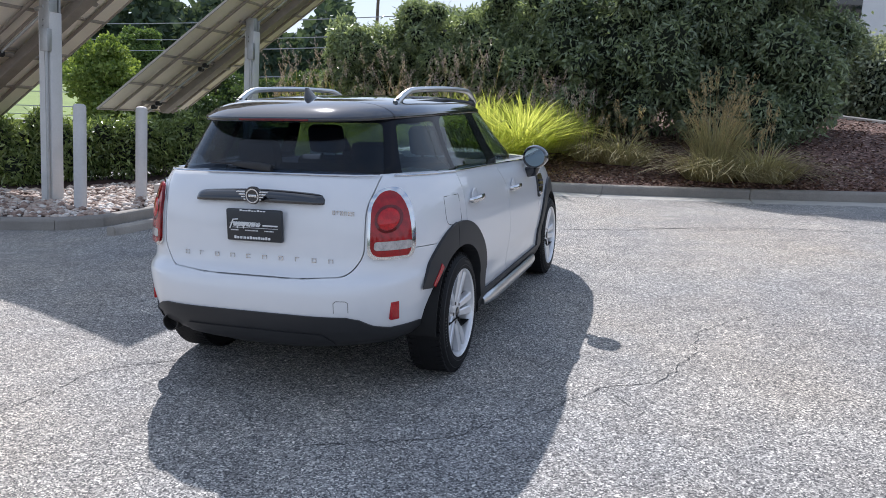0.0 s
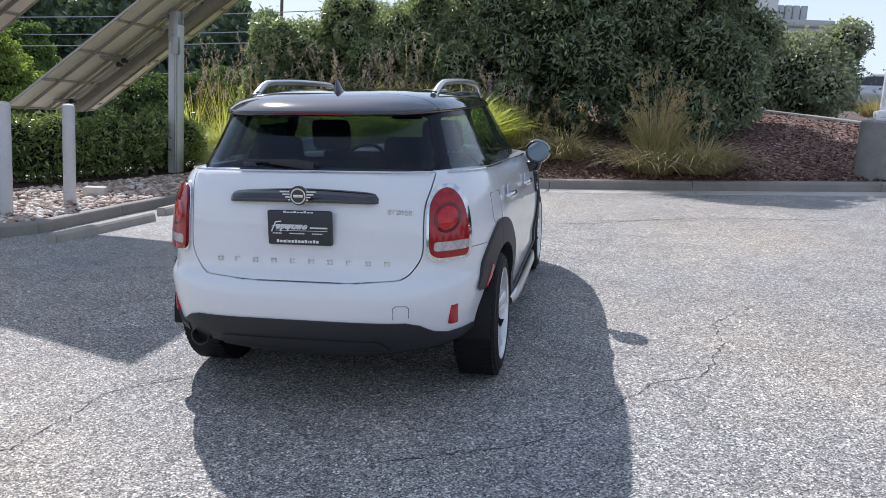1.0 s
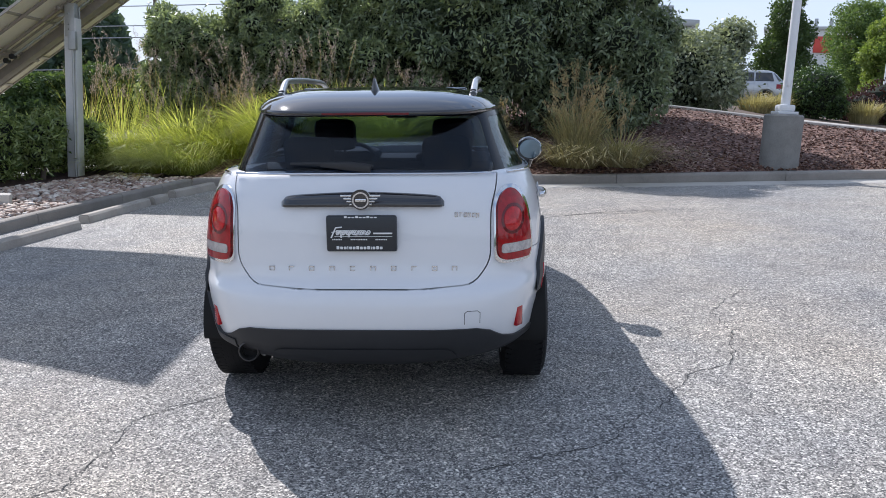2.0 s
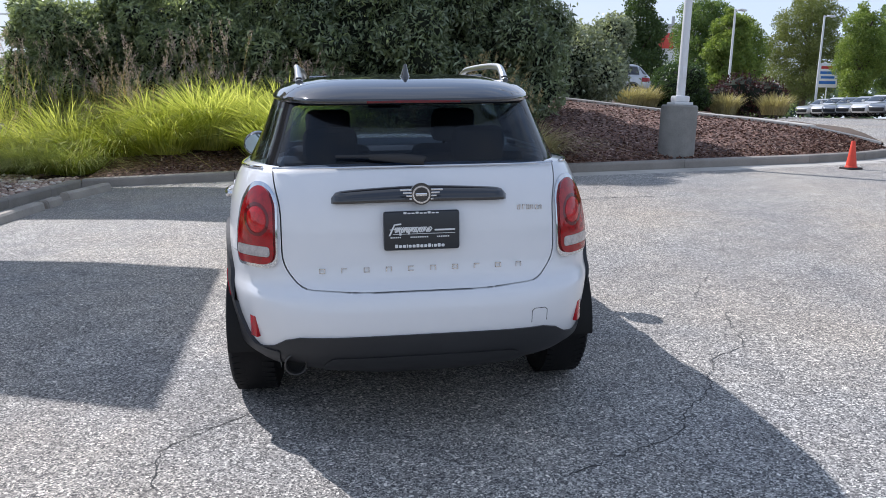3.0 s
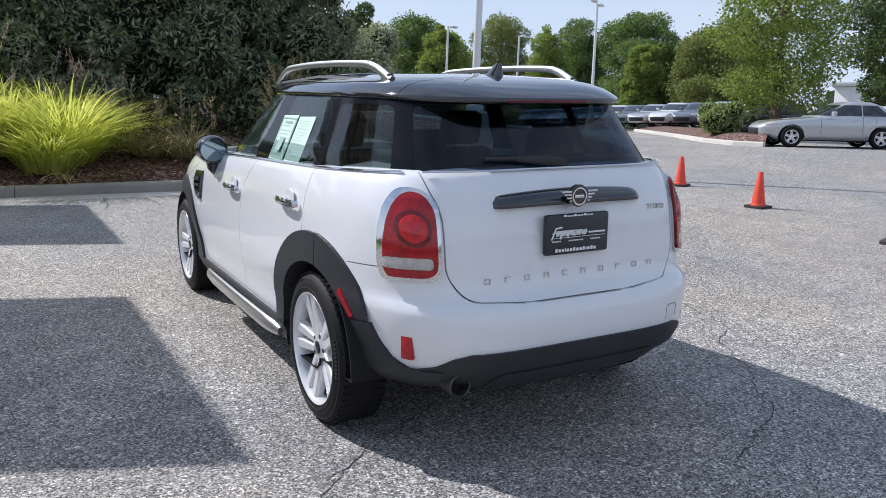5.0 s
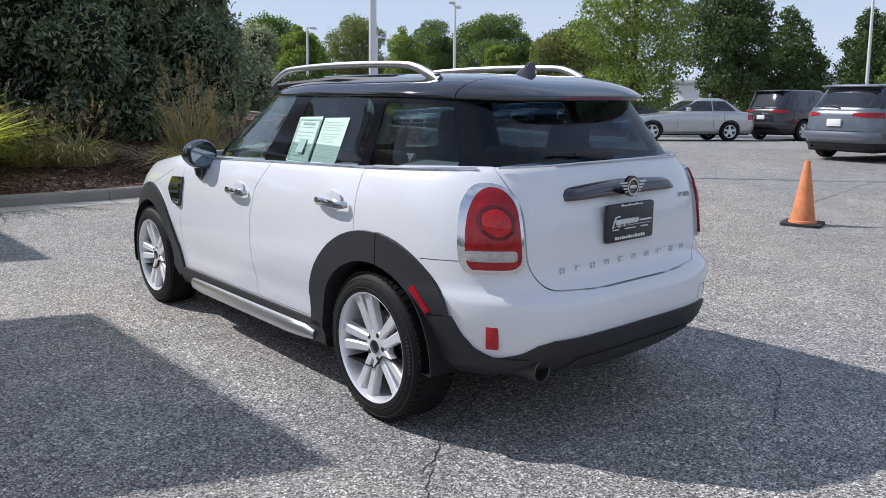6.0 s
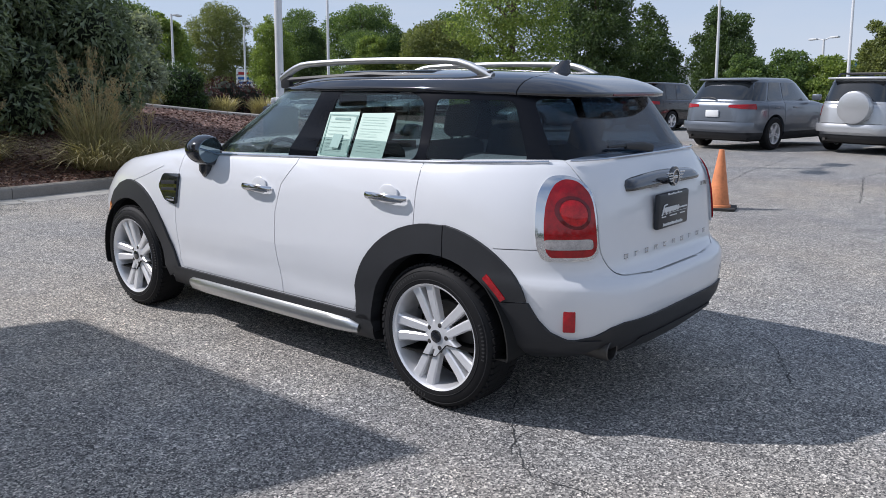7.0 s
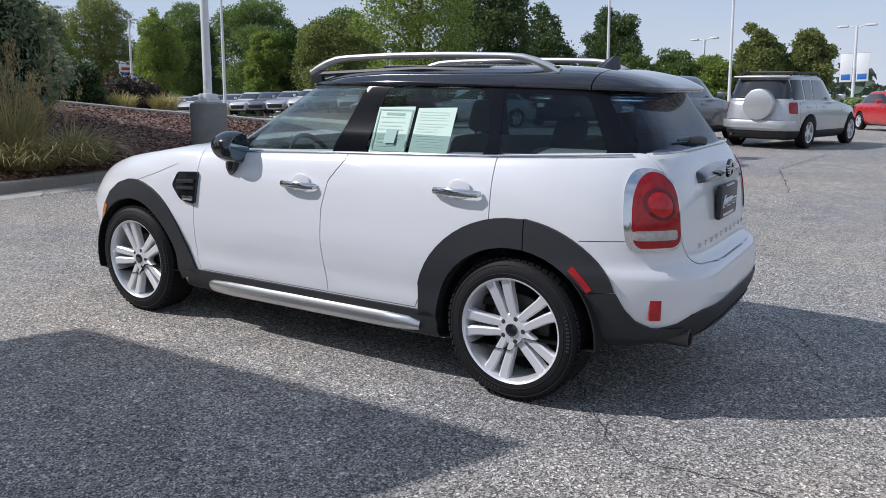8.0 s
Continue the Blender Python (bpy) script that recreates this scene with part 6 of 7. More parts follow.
def tree(x, y, height, half, material, label, seed=1, base=0.2, shape="oval", n=2600, leaf=0.42, lift=0.0, group="trees round the car park", name="tree"):
    """A tree: tapered trunk, limbs and a crown heaped of leafy clumps."""
    rng = np.random.default_rng(seed)
    top = empty(name, upright(x, y, lift), label, "tree", group)
    bm = bmesh.new()
    lean = rng.normal(size=2) * 0.15
    tr = 0.022 * height + 0.03
    pts = [(lean[0] * t, lean[1] * t, height * 0.88 * t - 0.2 * (t == 0)) for t in (0, 0.25, 0.5, 0.75, 1)]
    tube(bm, pts, [tr * 1.25, tr, tr * 0.75, tr * 0.45, tr * 0.15], 8)
    part("trunk", bm, BARK, top)
    clumps = []
    rows = 10
    for j in range(rows):
        t = (j + 0.5) / rows
        z = height * (base + (0.97 - base) * t)
        w = {"oval": math.sin(math.pi * (0.12 + 0.82 * t)) ** 0.7, "cone": (1 - t) * 0.95 + 0.12, "column": 0.9 * math.sin(math.pi * (0.1 + 0.85 * t)) ** 0.5, "round": math.sin(math.pi * (0.08 + 0.87 * t)) ** 0.5}[shape] * half
        k = 6 if w > half * 0.5 else 3
        for i in range(k):
            a = 2 * math.pi * (i / k + rng.random() * 0.5) + 2.4 * j
            q = w * (0.3 + 0.5 * rng.random())
            s = (w * (0.2 + 0.26 * rng.random()) + 0.08 * half) * (1.45 if shape in ("column", "cone") else 1.0)
            clumps.append((lean[0] * t + q * math.cos(a), lean[1] * t + q * math.sin(a), z + rng.normal() * height * 0.025, s, s, min(s * 0.8, height * (1 - base) / rows * 1.15)))
    for i in range(9):
        c = clumps[int(rng.integers(len(clumps)))]
        z0 = max(height * base * 0.8, c[2] - 0.35 * height * 0.5)
        bm = bmesh.new()
        tube(bm, [(lean[0] * z0 / height, lean[1] * z0 / height, z0), ((c[0]) * 0.5, c[1] * 0.5, (z0 + c[2]) / 2 + 0.1), (c[0], c[1], c[2])], [tr * 0.5, tr * 0.35, tr * 0.12], 6)
        part("limb", bm, BARK, top)
    p, d = clump_points(clumps, n, rng, 0.65)
    way = d + rng.normal(size=p.shape) * 0.8
    v, f = leaf_arrays(p, way, leaf, leaf * 0.62, rng)
    cloud("crown", v, f, material, top)
    return top


def blades(n, r, h, rng, width=0.008, lean=0.55, spread=0.5, origin=(0, 0, 0)):
    """Arching grass blades from a tuft: three joints each."""
    a = rng.random(n) * 2 * np.pi
    q = r * spread * np.sqrt(rng.random(n))
    base = np.stack([q * np.cos(a), q * np.sin(a), np.zeros(n)], 1)
    a2 = a + rng.normal(size=n) * 0.6
    out = np.stack([np.cos(a2), np.sin(a2), np.zeros(n)], 1)
    side = np.stack([-np.sin(a2), np.cos(a2), np.zeros(n)], 1)
    ln = (h * (0.55 + 0.6 * rng.random(n)))[:, None]
    rim = q / (r * spread)
    bend = (lean * (0.2 + 0.55 * rng.random(n) + 0.75 * rim ** 1.5))[:, None]
    w = (width * (0.7 + 0.6 * rng.random(n)))[:, None]
    v = []
    for t, ww in ((0.0, 1.0), (0.45, 1.0), (0.8, 0.7), (1.0, 0.0)):
        c = base + out * ln * bend * t ** 1.7 + np.array([0, 0, 1]) * ln * (t - 0.5 * np.clip(bend, 0, 1.9) * t ** 2.4)
        if ww:
            v += [c - side * w * ww * 0.5, c + side * w * ww * 0.5]
        else:
            v.append(c)
    v = np.stack(v, 1).reshape(-1, 3) + np.array(origin)
    i = np.arange(n)[:, None] * 7
    quads = np.concatenate([i + np.array([[0, 1, 3, 2]]), i + np.array([[2, 3, 5, 4]])], 1).reshape(-1, 4)
    tris = i + np.array([[4, 5, 6]])
    return v, quads, tris


def grass_tuft(x, y, z, h, r, n, material, label, seed, plumes=0, plume_mat=None, width=0.009, lean=0.55, group="ornamental grasses"):
    rng = np.random.default_rng(seed)
    top = empty("ornamental_grass", pose(x, y, z), label, "grass", group)
    v, q, t = blades(n, r, h, rng, width, lean)
    cloud("blades", v.tolist(), q.tolist() + t.tolist(), material, top)
    if plumes:
        va, fa = [], []
        sv, sq, st = blades(plumes, r * 0.8, h * 1.42, rng, 0.006, 0.22)
        stalk = cloud("stalks", sv.tolist(), sq.tolist() + st.tolist(), STRAW, top)
        tips = sv.reshape(plumes, 7, 3)[:, 6]
        mids = sv.reshape(plumes, 7, 3)[:, 4]
        k = 40
        tt = rng.random((plumes, k, 1))
        pp = (mids[:, None] * (1 - tt) + tips[:, None] * tt) + rng.normal(size=(plumes, k, 3)) * np.array([0.022, 0.022, 0.02])
        pp = pp.reshape(-1, 3)
        way = np.repeat((tips - mids), k, 0) + rng.normal(size=pp.shape) * 0.05
        v2, f2 = leaf_arrays(pp, way, 0.045, 0.012, rng)
        cloud("plumes", v2, f2, plume_mat or PLUME, top)
    return top


# tall evergreen shrubs on the bank: (x, y, height, half width, seed)
for x, y, tall, half, seed in ((-7.9, 18.4, 2.6, 1.3, 31), (-5.9, 18.3, 2.8, 1.5, 32), (-3.7, 17.9, 3.0, 1.55, 33), (-1.3, 16.9, 4.3, 1.9, 34), (0.55, 17.1, 4.3, 1.75, 35)):
    rng = random.Random(seed)
    cl = [(0, 0, tall * 0.42, half * 0.9, half * 0.8, tall * 0.42), (0, 0.1, tall * 0.68, half * 0.75, half * 0.7, tall * 0.31)]
    for k in range(48):
        a, zf = rng.random() * 6.283, 0.05 + 0.9 * rng.random()
        q = half * (0.92 if zf < 0.6 else 0.92 - 0.75 * (zf - 0.6))
        s = half * (0.15 + 0.19 * rng.random())
        cl.append((q * math.cos(a), q * 0.9 * math.sin(a), tall * zf, s, s, s * 0.95))
    # the two right-hand shrubs get the leaf colour with shade painted in
    shrub("evergreen_shrub", pose(x, y, bank_z(x, min(y, 18)) - 0.05), "tall dark evergreen shrub with long glossy leaves on the bank", "shrub", cl, 46000, (0.135, 0.045), SHRUB if x < -2 else SHRUB_SHADED, 4, seed, "evergreen shrubs on the bank", 0.66, 0.3)

rng_b = random.Random(77)
cl = [(0, 0, 1.2, 1.35, 1.3, 1.15)] + [(1.3 * math.cos(a) * (0.8 if z > 1.6 else 1), 1.25 * math.sin(a) * 0.9, z, 0.55, 0.55, 0.5) for a, z in ((rng_b.random() * 6.28, 0.4 + 1.9 * rng_b.random()) for _ in range(16))]
shrub("evergreen_shrub", pose(3.85, 20.6, gz(3.85, 20.6) + 0.6), "broad dark evergreen shrub behind the path, leaves coloured paler for sunlight", "shrub", cl, 26000, (0.12, 0.055), SHRUB_SUNLIT, 4, 78, "", 0.62, 0.3)
cl = [(0, 0, 1.0, 1.0, 1.0, 0.95)] + [(0.75 * math.cos(k), 0.75 * math.sin(k), 0.6 + 0.35 * (k % 3), 0.42, 0.42, 0.42) for k in range(7)]
shrub("clipped_bush", pose(9.8, 27.4, gz(9.8, 27.4) + 0.45), "round clipped dark green bush", "bush", cl, 9000, (0.10, 0.055), HEDGE_DARK, 3, 79, "", 0.75, 0)
for k, (x, y, s) in enumerate(((13.3, 29.6, 0.95), (14.9, 30.4, 0.85), (12.2, 29.0, 0.7))):
    cl = [(0, 0, 0.9 * s, s, s, 0.9 * s)] + [(s * 0.7 * math.cos(a), s * 0.7 * math.sin(a), 0.6 * s + 0.25 * (a % 2), 0.5 * s, 0.5 * s, 0.5 * s) for a in range(6)]
    shrub("red_bush", upright(x, y, 0.35), "dark red-leaved rounded bush", "bush", cl, 2600, (0.11, 0.06), RED_LEAF, 3, 80 + k, "red-leaved bushes", 0.8, 0)
for k, (x, y) in enumerate(((11.5, 27.2), (13.4, 27.2), (7.6, 26.5), (8.4, 27.0))):
    grass_tuft(x, y, gz(x, y) + (0.45 if k < 2 else 0.7), 0.9, 0.8, 620, GRASS_DRY, "low tuft of drying grass by the bushes", 300 + k, width=0.02)

# hedge by the pebble bed
hedge_line = spread([(-14.0, 10.0), (-11.6, 10.9), (-10.4, 12.3), (-9.6, 13.8), (-9.3, 14.9)], 0.8)
for k, (x, y) in enumerate(hedge_line):
    r2 = random.Random(500 + k)
    cl = [(0, 0, 0.55, 0.62, 0.62, 0.58)] + [(0.45 * math.cos(a), 0.45 * math.sin(a), 0.35 + 0.65 * r2.random(), 0.33, 0.33, 0.34) for a in (r2.random() * 6.28 for _ in range(7))]
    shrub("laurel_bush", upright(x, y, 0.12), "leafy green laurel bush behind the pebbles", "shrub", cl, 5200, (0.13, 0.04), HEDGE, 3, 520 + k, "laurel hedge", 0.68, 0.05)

# bright grasses at the left end of the bank
rng_g = random.Random(9)
for k, (x, y, h, r) in enumerate(((-6.75, 14.35, 0.95, 0.75), (-7.9, 15.0, 1.0, 0.8), (-8.7, 15.6, 0.95, 0.8), (-7.35, 14.6, 0.8, 0.6),
                                  (-5.35, 14.6, 1.3, 0.8), (-4.65, 14.8, 1.35, 0.85), (-4.0, 15.05, 1.35, 0.85), (-3.55, 13.75, 1.25, 0.6), (-3.25, 14.2, 1.5, 0.6), (-3.4, 15.2, 1.15, 0.7), (-2.85, 15.4, 1.2, 0.6), (-6.2, 15.1, 1.35, 0.85), (-7.0, 15.5, 1.3, 0.85), (-7.9, 15.9, 1.35, 0.85), (-8.8, 16.3, 1.3, 0.85),
                                  (-5.0, 15.5, 1.35, 0.8), (-4.3, 15.7, 1.4, 0.8), (-3.5, 15.8, 1.35, 0.7), (-5.8, 15.6, 1.45, 0.8), (-6.6, 15.9, 1.5, 0.85), (-7.5, 16.3, 1.5, 0.85))):
    front = k < 4
    grass_tuft(x, y, max(gz(x, y) + 0.12, bank_z(x, y) if x > -6.2 else -9) - 0.02, h * rng_g.uniform(0.85, 1.12), r, 1100 if front else 900, GRASS_FRONT if front else GRASS_BRIGHT,
               "arching green ornamental grass by the kerb" if front else "tall bright green ornamental grass in full sun", 100 + k, 5 if k > 12 else 0, PLUME, 0.009 if front else 0.016, 1.3 if front else rng_g.uniform(0.75, 1.3))
# straw-coloured stalks between grass and shrubs
for k, (x, y, h) in enumerate(((-6.7, 16.2, 1.6), (-6.3, 16.1, 1.65), (-5.9, 16.2, 1.6), (-5.1, 16.1, 1.6), (-4.7, 16.2, 1.65), (-4.3, 16.1, 1.6), (-3.2, 15.9, 1.4), (-2.75, 15.7, 1.35), (-2.3, 15.5, 1.15), (-9.3, 17.0, 1.9), (-8.7, 17.2, 1.95), (-8.1, 17.0, 1.9), (-7.6, 17.2, 1.9), (-9.8, 16.6, 1.8))):
    grass_tuft(x, y, gz(x, y) + 0.25, h, 0.5, 70, STRAW if k < 3 else GRASS_BRIGHT, "stand of straw-coloured grass stalks with feathery heads" if k < 3 else "tall seeding grass with brownish feathery heads", 150 + k, 17, PLUME, 0.010, 0.3, "seeding grasses")
# drying tufts before the tall shrubs
for k, (x, y, h, r, n) in enumerate(((-1.4, 14.4, 0.85, 0.8, 560), (0.15, 13.75, 1.15, 0.6, 480), (0.85, 13.45, 0.9, 0.85, 760), (0.1, 13.4, 0.8, 0.75, 560), (-2.0, 14.6, 0.65, 0.6, 260))):
    grass_tuft(x, y, bank_z(x, y) - 0.02, h, r, n, GRASS_DRY, "arching tuft of half-dried grass on the mulch", 170 + k, 60 if k == 1 else 10, STRAW, 0.012, 1.35 if k != 1 else 0.45, "drying grasses")

grass_tuft(-3.3, 13.1, bank_z(-3.3, 13.1) - 0.02, 0.55, 0.3, 26, STRAW, "few bleached dry stalks drooping over the kerb", 188, width=0.012, lean=1.7, group="drying grasses")

# trees round the car park: (x, y, height, half width, material, shape, base, seed)
for x, y, h, w, mat, shape, base, label in (
        (20.9, 60.2, 9.3, 1.9, TREE_DARK, "column", 0.05, "dark narrow evergreen tree behind the lot"), (32.6, 72.5, 10.9, 3.6, TREE_MID, "round", 0.2, "broad green tree behind the lot"),
        (27.9, 59.1, 8.5, 1.8, TREE_BRIGHT, "oval", 0.12, "upright bright green tree"), (54.9, 91.4, 14.4, 5.4, TREE_OLIVE, "round", 0.18, "broad olive green tree"),
        (49.4, 73.4, 11.5, 2.6, TREE_BRIGHT, "oval", 0.14, "pointed bright green young tree"), (58.2, 79.2, 13.6, 3.9, TREE_MID, "oval", 0.15, "tall green tree behind the lot"),
        (49.2, 58.6, 10.8, 4.6, TREE_MID, "round", 0.15, "broad spreading green tree"), (43.6, 52.2, 7.6, 1.7, TREE_BRIGHT, "oval", 0.16, "slim pointed bright green tree"),
        (44.8, 46.2, 8.0, 3.2, TREE_OLIVE, "round", 0.18, "broad olive green tree"), (22.9, 22.2, 7.2, 2.3, TREE_BRIGHT, "column", 0.2, "leafy green tree with several upright limbs"),
        (42.7, 29.4, 10.2, 2.9, TREE_DARK, "round", 0.2, "tall dark green tree"), (48.5, 28.4, 8.3, 3.0, TREE_DARK, "cone", 0.14, "dark spreading pine behind the lot"),
        (56.0, 26.0, 8.6, 2.8, TREE_DARK, "oval", 0.16, "dark green tree behind the lot"), (55.1, 14.7, 6.6, 1.9, TREE_OLIVE, "oval", 0.16, "upright olive green tree"),
        (57.6, 11.8, 6.4, 2.1, TREE_OLIVE, "oval", 0.16, "upright olive green tree"), (33.5, 68.5, 9.2, 2.8, TREE_BRIGHT, "round", 0.15, "bright green tree behind the lot"),
        (59.4, 78.0, 11.6, 3.4, TREE_DARK, "oval", 0.12, "dark green tree behind the lot"), (52.0, 50.0, 9.5, 3.6, TREE_MID, "round", 0.15, "broad green tree behind the lot"), (50.5, 55.0, 8.2, 2.2, TREE_DARK, "column", 0.1, "dark narrow tree behind parked cars"),
        (52.8, 22.9, 4.4, 2.0, TREE_MID, "round", 0.1, "low rounded green tree at the edge of the lot"), (54.0, 20.3, 4.9, 2.2, TREE_MID, "round", 0.1, "low rounded green tree at the edge of the lot"), (54.6, 17.4, 4.6, 2.0, TREE_BRIGHT, "round", 0.1, "low rounded bright green tree at the edge of the lot"),
        (-26.4, 30.2, 4.3, 2.0, TREE_BRIGHT, "oval", 0.08, "rounded bright green tree beyond the hedge"), (-26.6, 34.0, 2.5, 2.4, TREE_DARK, "round", 0.02, "dark thicket beyond the hedge"), (-23.9, 35.2, 2.7, 2.5, TREE_DARK, "round", 0.02, "dark thicket beyond the hedge"), (-21.2, 35.8, 2.5, 2.5, TREE_DARK, "round", 0.02, "dark thicket beyond the hedge"), (-18.4, 36.5, 2.8, 2.6, TREE_DARK, "round", 0.02, "dark thicket beyond the hedge"), (-37.7, 46.7, 6.2, 2.0, TREE_MID, "round", 0.15, "green tree beyond the road")):
    tree(x, y, h, w, mat, label, int(abs(x * 31 + y * 7)), base, shape, n=int(min(52000, 24000 * max(1, w / 3) ** 1.6)) if h > 6 else 11000, leaf=0.21 if math.hypot(x, y) > 40 else 0.13, group="trees round the car park")


def far_woods():
    """Woods along the horizon, higher on the hill to the left."""
    rng = np.random.default_rng(5)
    n = 64000
    az = np.radians(np.concatenate([rng.uniform(-75, -18, 40000), rng.uniform(-20, 150, 18000), rng.uniform(150, 285, n - 58000)]))
    deg = np.degrees(az)
    d = rng.uniform(120, 175, n)
    left = (deg < -18)
    tall = np.where(left, 17 + 9 * np.sin(np.radians((deg + 75) * 4.0)) + 5 * np.sin(deg * 0.9), 7 + 2.2 * np.sin(deg * 0.55) + 1.3 * np.sin(deg * 1.7))
    tall = np.where(left, np.clip(tall, 9, 30) * np.clip((-16 - deg) / 10, 0.35, 1), tall)
    h = tall * rng.random(n) ** 0.75
    x, y = -2 + d * np.sin(az), 5 + d * np.cos(az)
    g = np.array([gz(a, b) for a, b in zip(x, y)])
    p = np.stack([x, y, g + h], 1)
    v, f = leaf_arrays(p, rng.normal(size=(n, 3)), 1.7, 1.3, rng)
    tagged(cloud("far_woods", v, f, HAZY_LEAF), "dark wooded hills along the horizon", "woods", kind="stuff")


far_woods()


def pebbles():
    """River stones in the bed behind the kerb."""
    rng = np.random.default_rng(12)
    from_v, from_f = [], []
    bm = bmesh.new()
    bmesh.ops.create_icosphere(bm, subdivisions=1, radius=1)
    bv = np.array([v.co[:] for v in bm.verts])
    bf = np.array([[v.index for v in f.verts] for f in bm.faces])
    bm.free()
    count = 0
    while count < 5600:
        x, y = rng.uniform(-12.5, -6.2), rng.uniform(6.9, 14.6)
        # inside the kerb, before the hedge
        edge = interp([(7.7, -7.75), (8.15, -7.26), (9.58, -7.07), (11.24, -6.72), (12.95, -6.3), (15, -6.3)], y)[0]
        back = interp([(6.7, -13.0), (9.6, -12.2), (10.4, -10.4), (12, -9.4), (13.6, -8.7), (15, -8.2)], y)[0]
        if not back < x < edge - 0.2 or y < 7.85 + 0.25 * (x + 8.39) or (y > 13.4 and x > -7.3):
            continue
        s = 0.022 + 0.05 * rng.random() ** 1.6
        q = bv * np.array([s, s * rng.uniform(0.6, 1), s * rng.uniform(0.4, 0.65)]) * (1 + 0.12 * rng.normal(size=(len(bv), 1)))
        a = rng.random() * 6.283
        q = np.stack([q[:, 0] * math.cos(a) - q[:, 1] * math.sin(a), q[:, 0] * math.sin(a) + q[:, 1] * math.cos(a), q[:, 2]], 1)
        from_f.append(bf + len(bv) * count)
        from_v.append(q + np.array([x, y, gz(x, y) + 0.125 + s * 0.15 + 0.015 * rng.random()]))
        count += 1
    m, nt, b, _ = tree_of("river_stone")
    g = nt.nodes.new("ShaderNodeNewGeometry")
    col = ramp(nt, g.outputs["Random Per Island"], [(0, (0.22, 0.15, 0.12)), (0.3, (0.42, 0.30, 0.24)), (0.7, (0.58, 0.49, 0.42)), (1, (0.78, 0.73, 0.67))])
    nt.links.new(col, b.inputs["Base Color"])
    b.inputs["Roughness"].default_value = 0.75
    tagged(cloud("pebbles", np.concatenate(from_v), np.concatenate(from_f), m), "pale pink and tan river pebbles", "pebbles", kind="stuff")


pebbles()


def bark_chips():
    """Loose chips on the mulch bank."""
    rng = np.random.default_rng(14)
    pos = []
    while len(pos) < 14000:
        x, t = rng.uniform(-5.5, 8.2), rng.random() ** 1.5
        f = interp([(p[0], p[1]) for p in FRONT_KERB[:8]], x)[0] + 0.2
        c = interp([(p[0], p[1]) for p in reversed(CREST)], x)[0]
        y = f + (c - f) * t
        pos.append((x, y, bank_z(x, y) + 0.012 + 0.02 * rng.random()))
    pos = np.array(pos)
    way = rng.normal(size=pos.shape) * np.array([1, 1, 0.35])
    v, f = leaf_arrays(pos, way, 0.075, 0.028, rng, 0.15)
    m, nt, b, _ = tree_of("bark_chip")
    g = nt.nodes.new("ShaderNodeNewGeometry")
    col = ramp(nt, g.outputs["Random Per Island"], [(0, (0.05, 0.024, 0.017)), (0.5, (0.13, 0.065, 0.045)), (0.9, (0.24, 0.14, 0.1)), (1, (0.4, 0.3, 0.22))])
    nt.links.new(col, b.inputs["Base Color"])
    b.inputs["Roughness"].default_value = 0.9
    tagged(cloud("bark_chips", v, f, m), "loose reddish bark chips", "mulch", kind="stuff")


bark_chips()

# ---- solar trackers, bollards, wheel stops, cones, lamp posts ----
POST_GREY = surface("painted_post", (0.66, 0.66, 0.65), 0.5, vary=0.12, coarse=3, fine=40, relief=0.1)
GALV = surface("galvanised_steel", (0.45, 0.46, 0.46), 0.45, 0.6, vary=0.15, coarse=8, fine=60, relief=0.1)
BACKSHEET = surface("module_backsheet", (0.92, 0.84, 0.70), 0.6, vary=0.1, coarse=2, fine=30, relief=0.05, per_thing=0.12)
CELL = surface("solar_cell", (0.015, 0.02, 0.05), 0.15, vary=0.1, relief=0, coat=1)
BEAM = surface("dull_steel", (0.30, 0.265, 0.225), 0.6, 0.1, vary=0.2, coarse=5, fine=50, relief=0.1)
MODULE_FRAME = surface("module_frame_alloy", (0.42, 0.38, 0.33), 0.5, 0.3, vary=0.15, relief=0)
DARK_STEEL = surface("dark_clamp", (0.03, 0.03, 0.03), 0.6, 0.3, vary=0.2, relief=0)
BOLLARD = surface("bollard_paint", (0.60, 0.59, 0.58), 0.6, vary=0.14, coarse=2, fine=30, relief=0.1)
WHITE_POST = surface("white_post_paint", (0.72, 0.73, 0.74), 0.45, vary=0.08, coarse=1.5, fine=30, relief=0.05)
CONE_RED = surface("cone_orange_red", (0.78, 0.07, 0.035), 0.5, vary=0.14, coarse=6, fine=50, relief=0.1)
CONE_FADED = surface("cone_faded_orange", (0.72, 0.25, 0.10), 0.65, vary=0.3, coarse=7, fine=40, relief=0.15)
CONE_FOOT = surface("cone_foot_black", (0.03, 0.028, 0.026), 0.8, vary=0.3, relief=0.1)
YELLOW = surface("yellow_paint", (0.62, 0.5, 0.22), 0.7, vary=0.2, coarse=3, fine=40, relief=0.2)


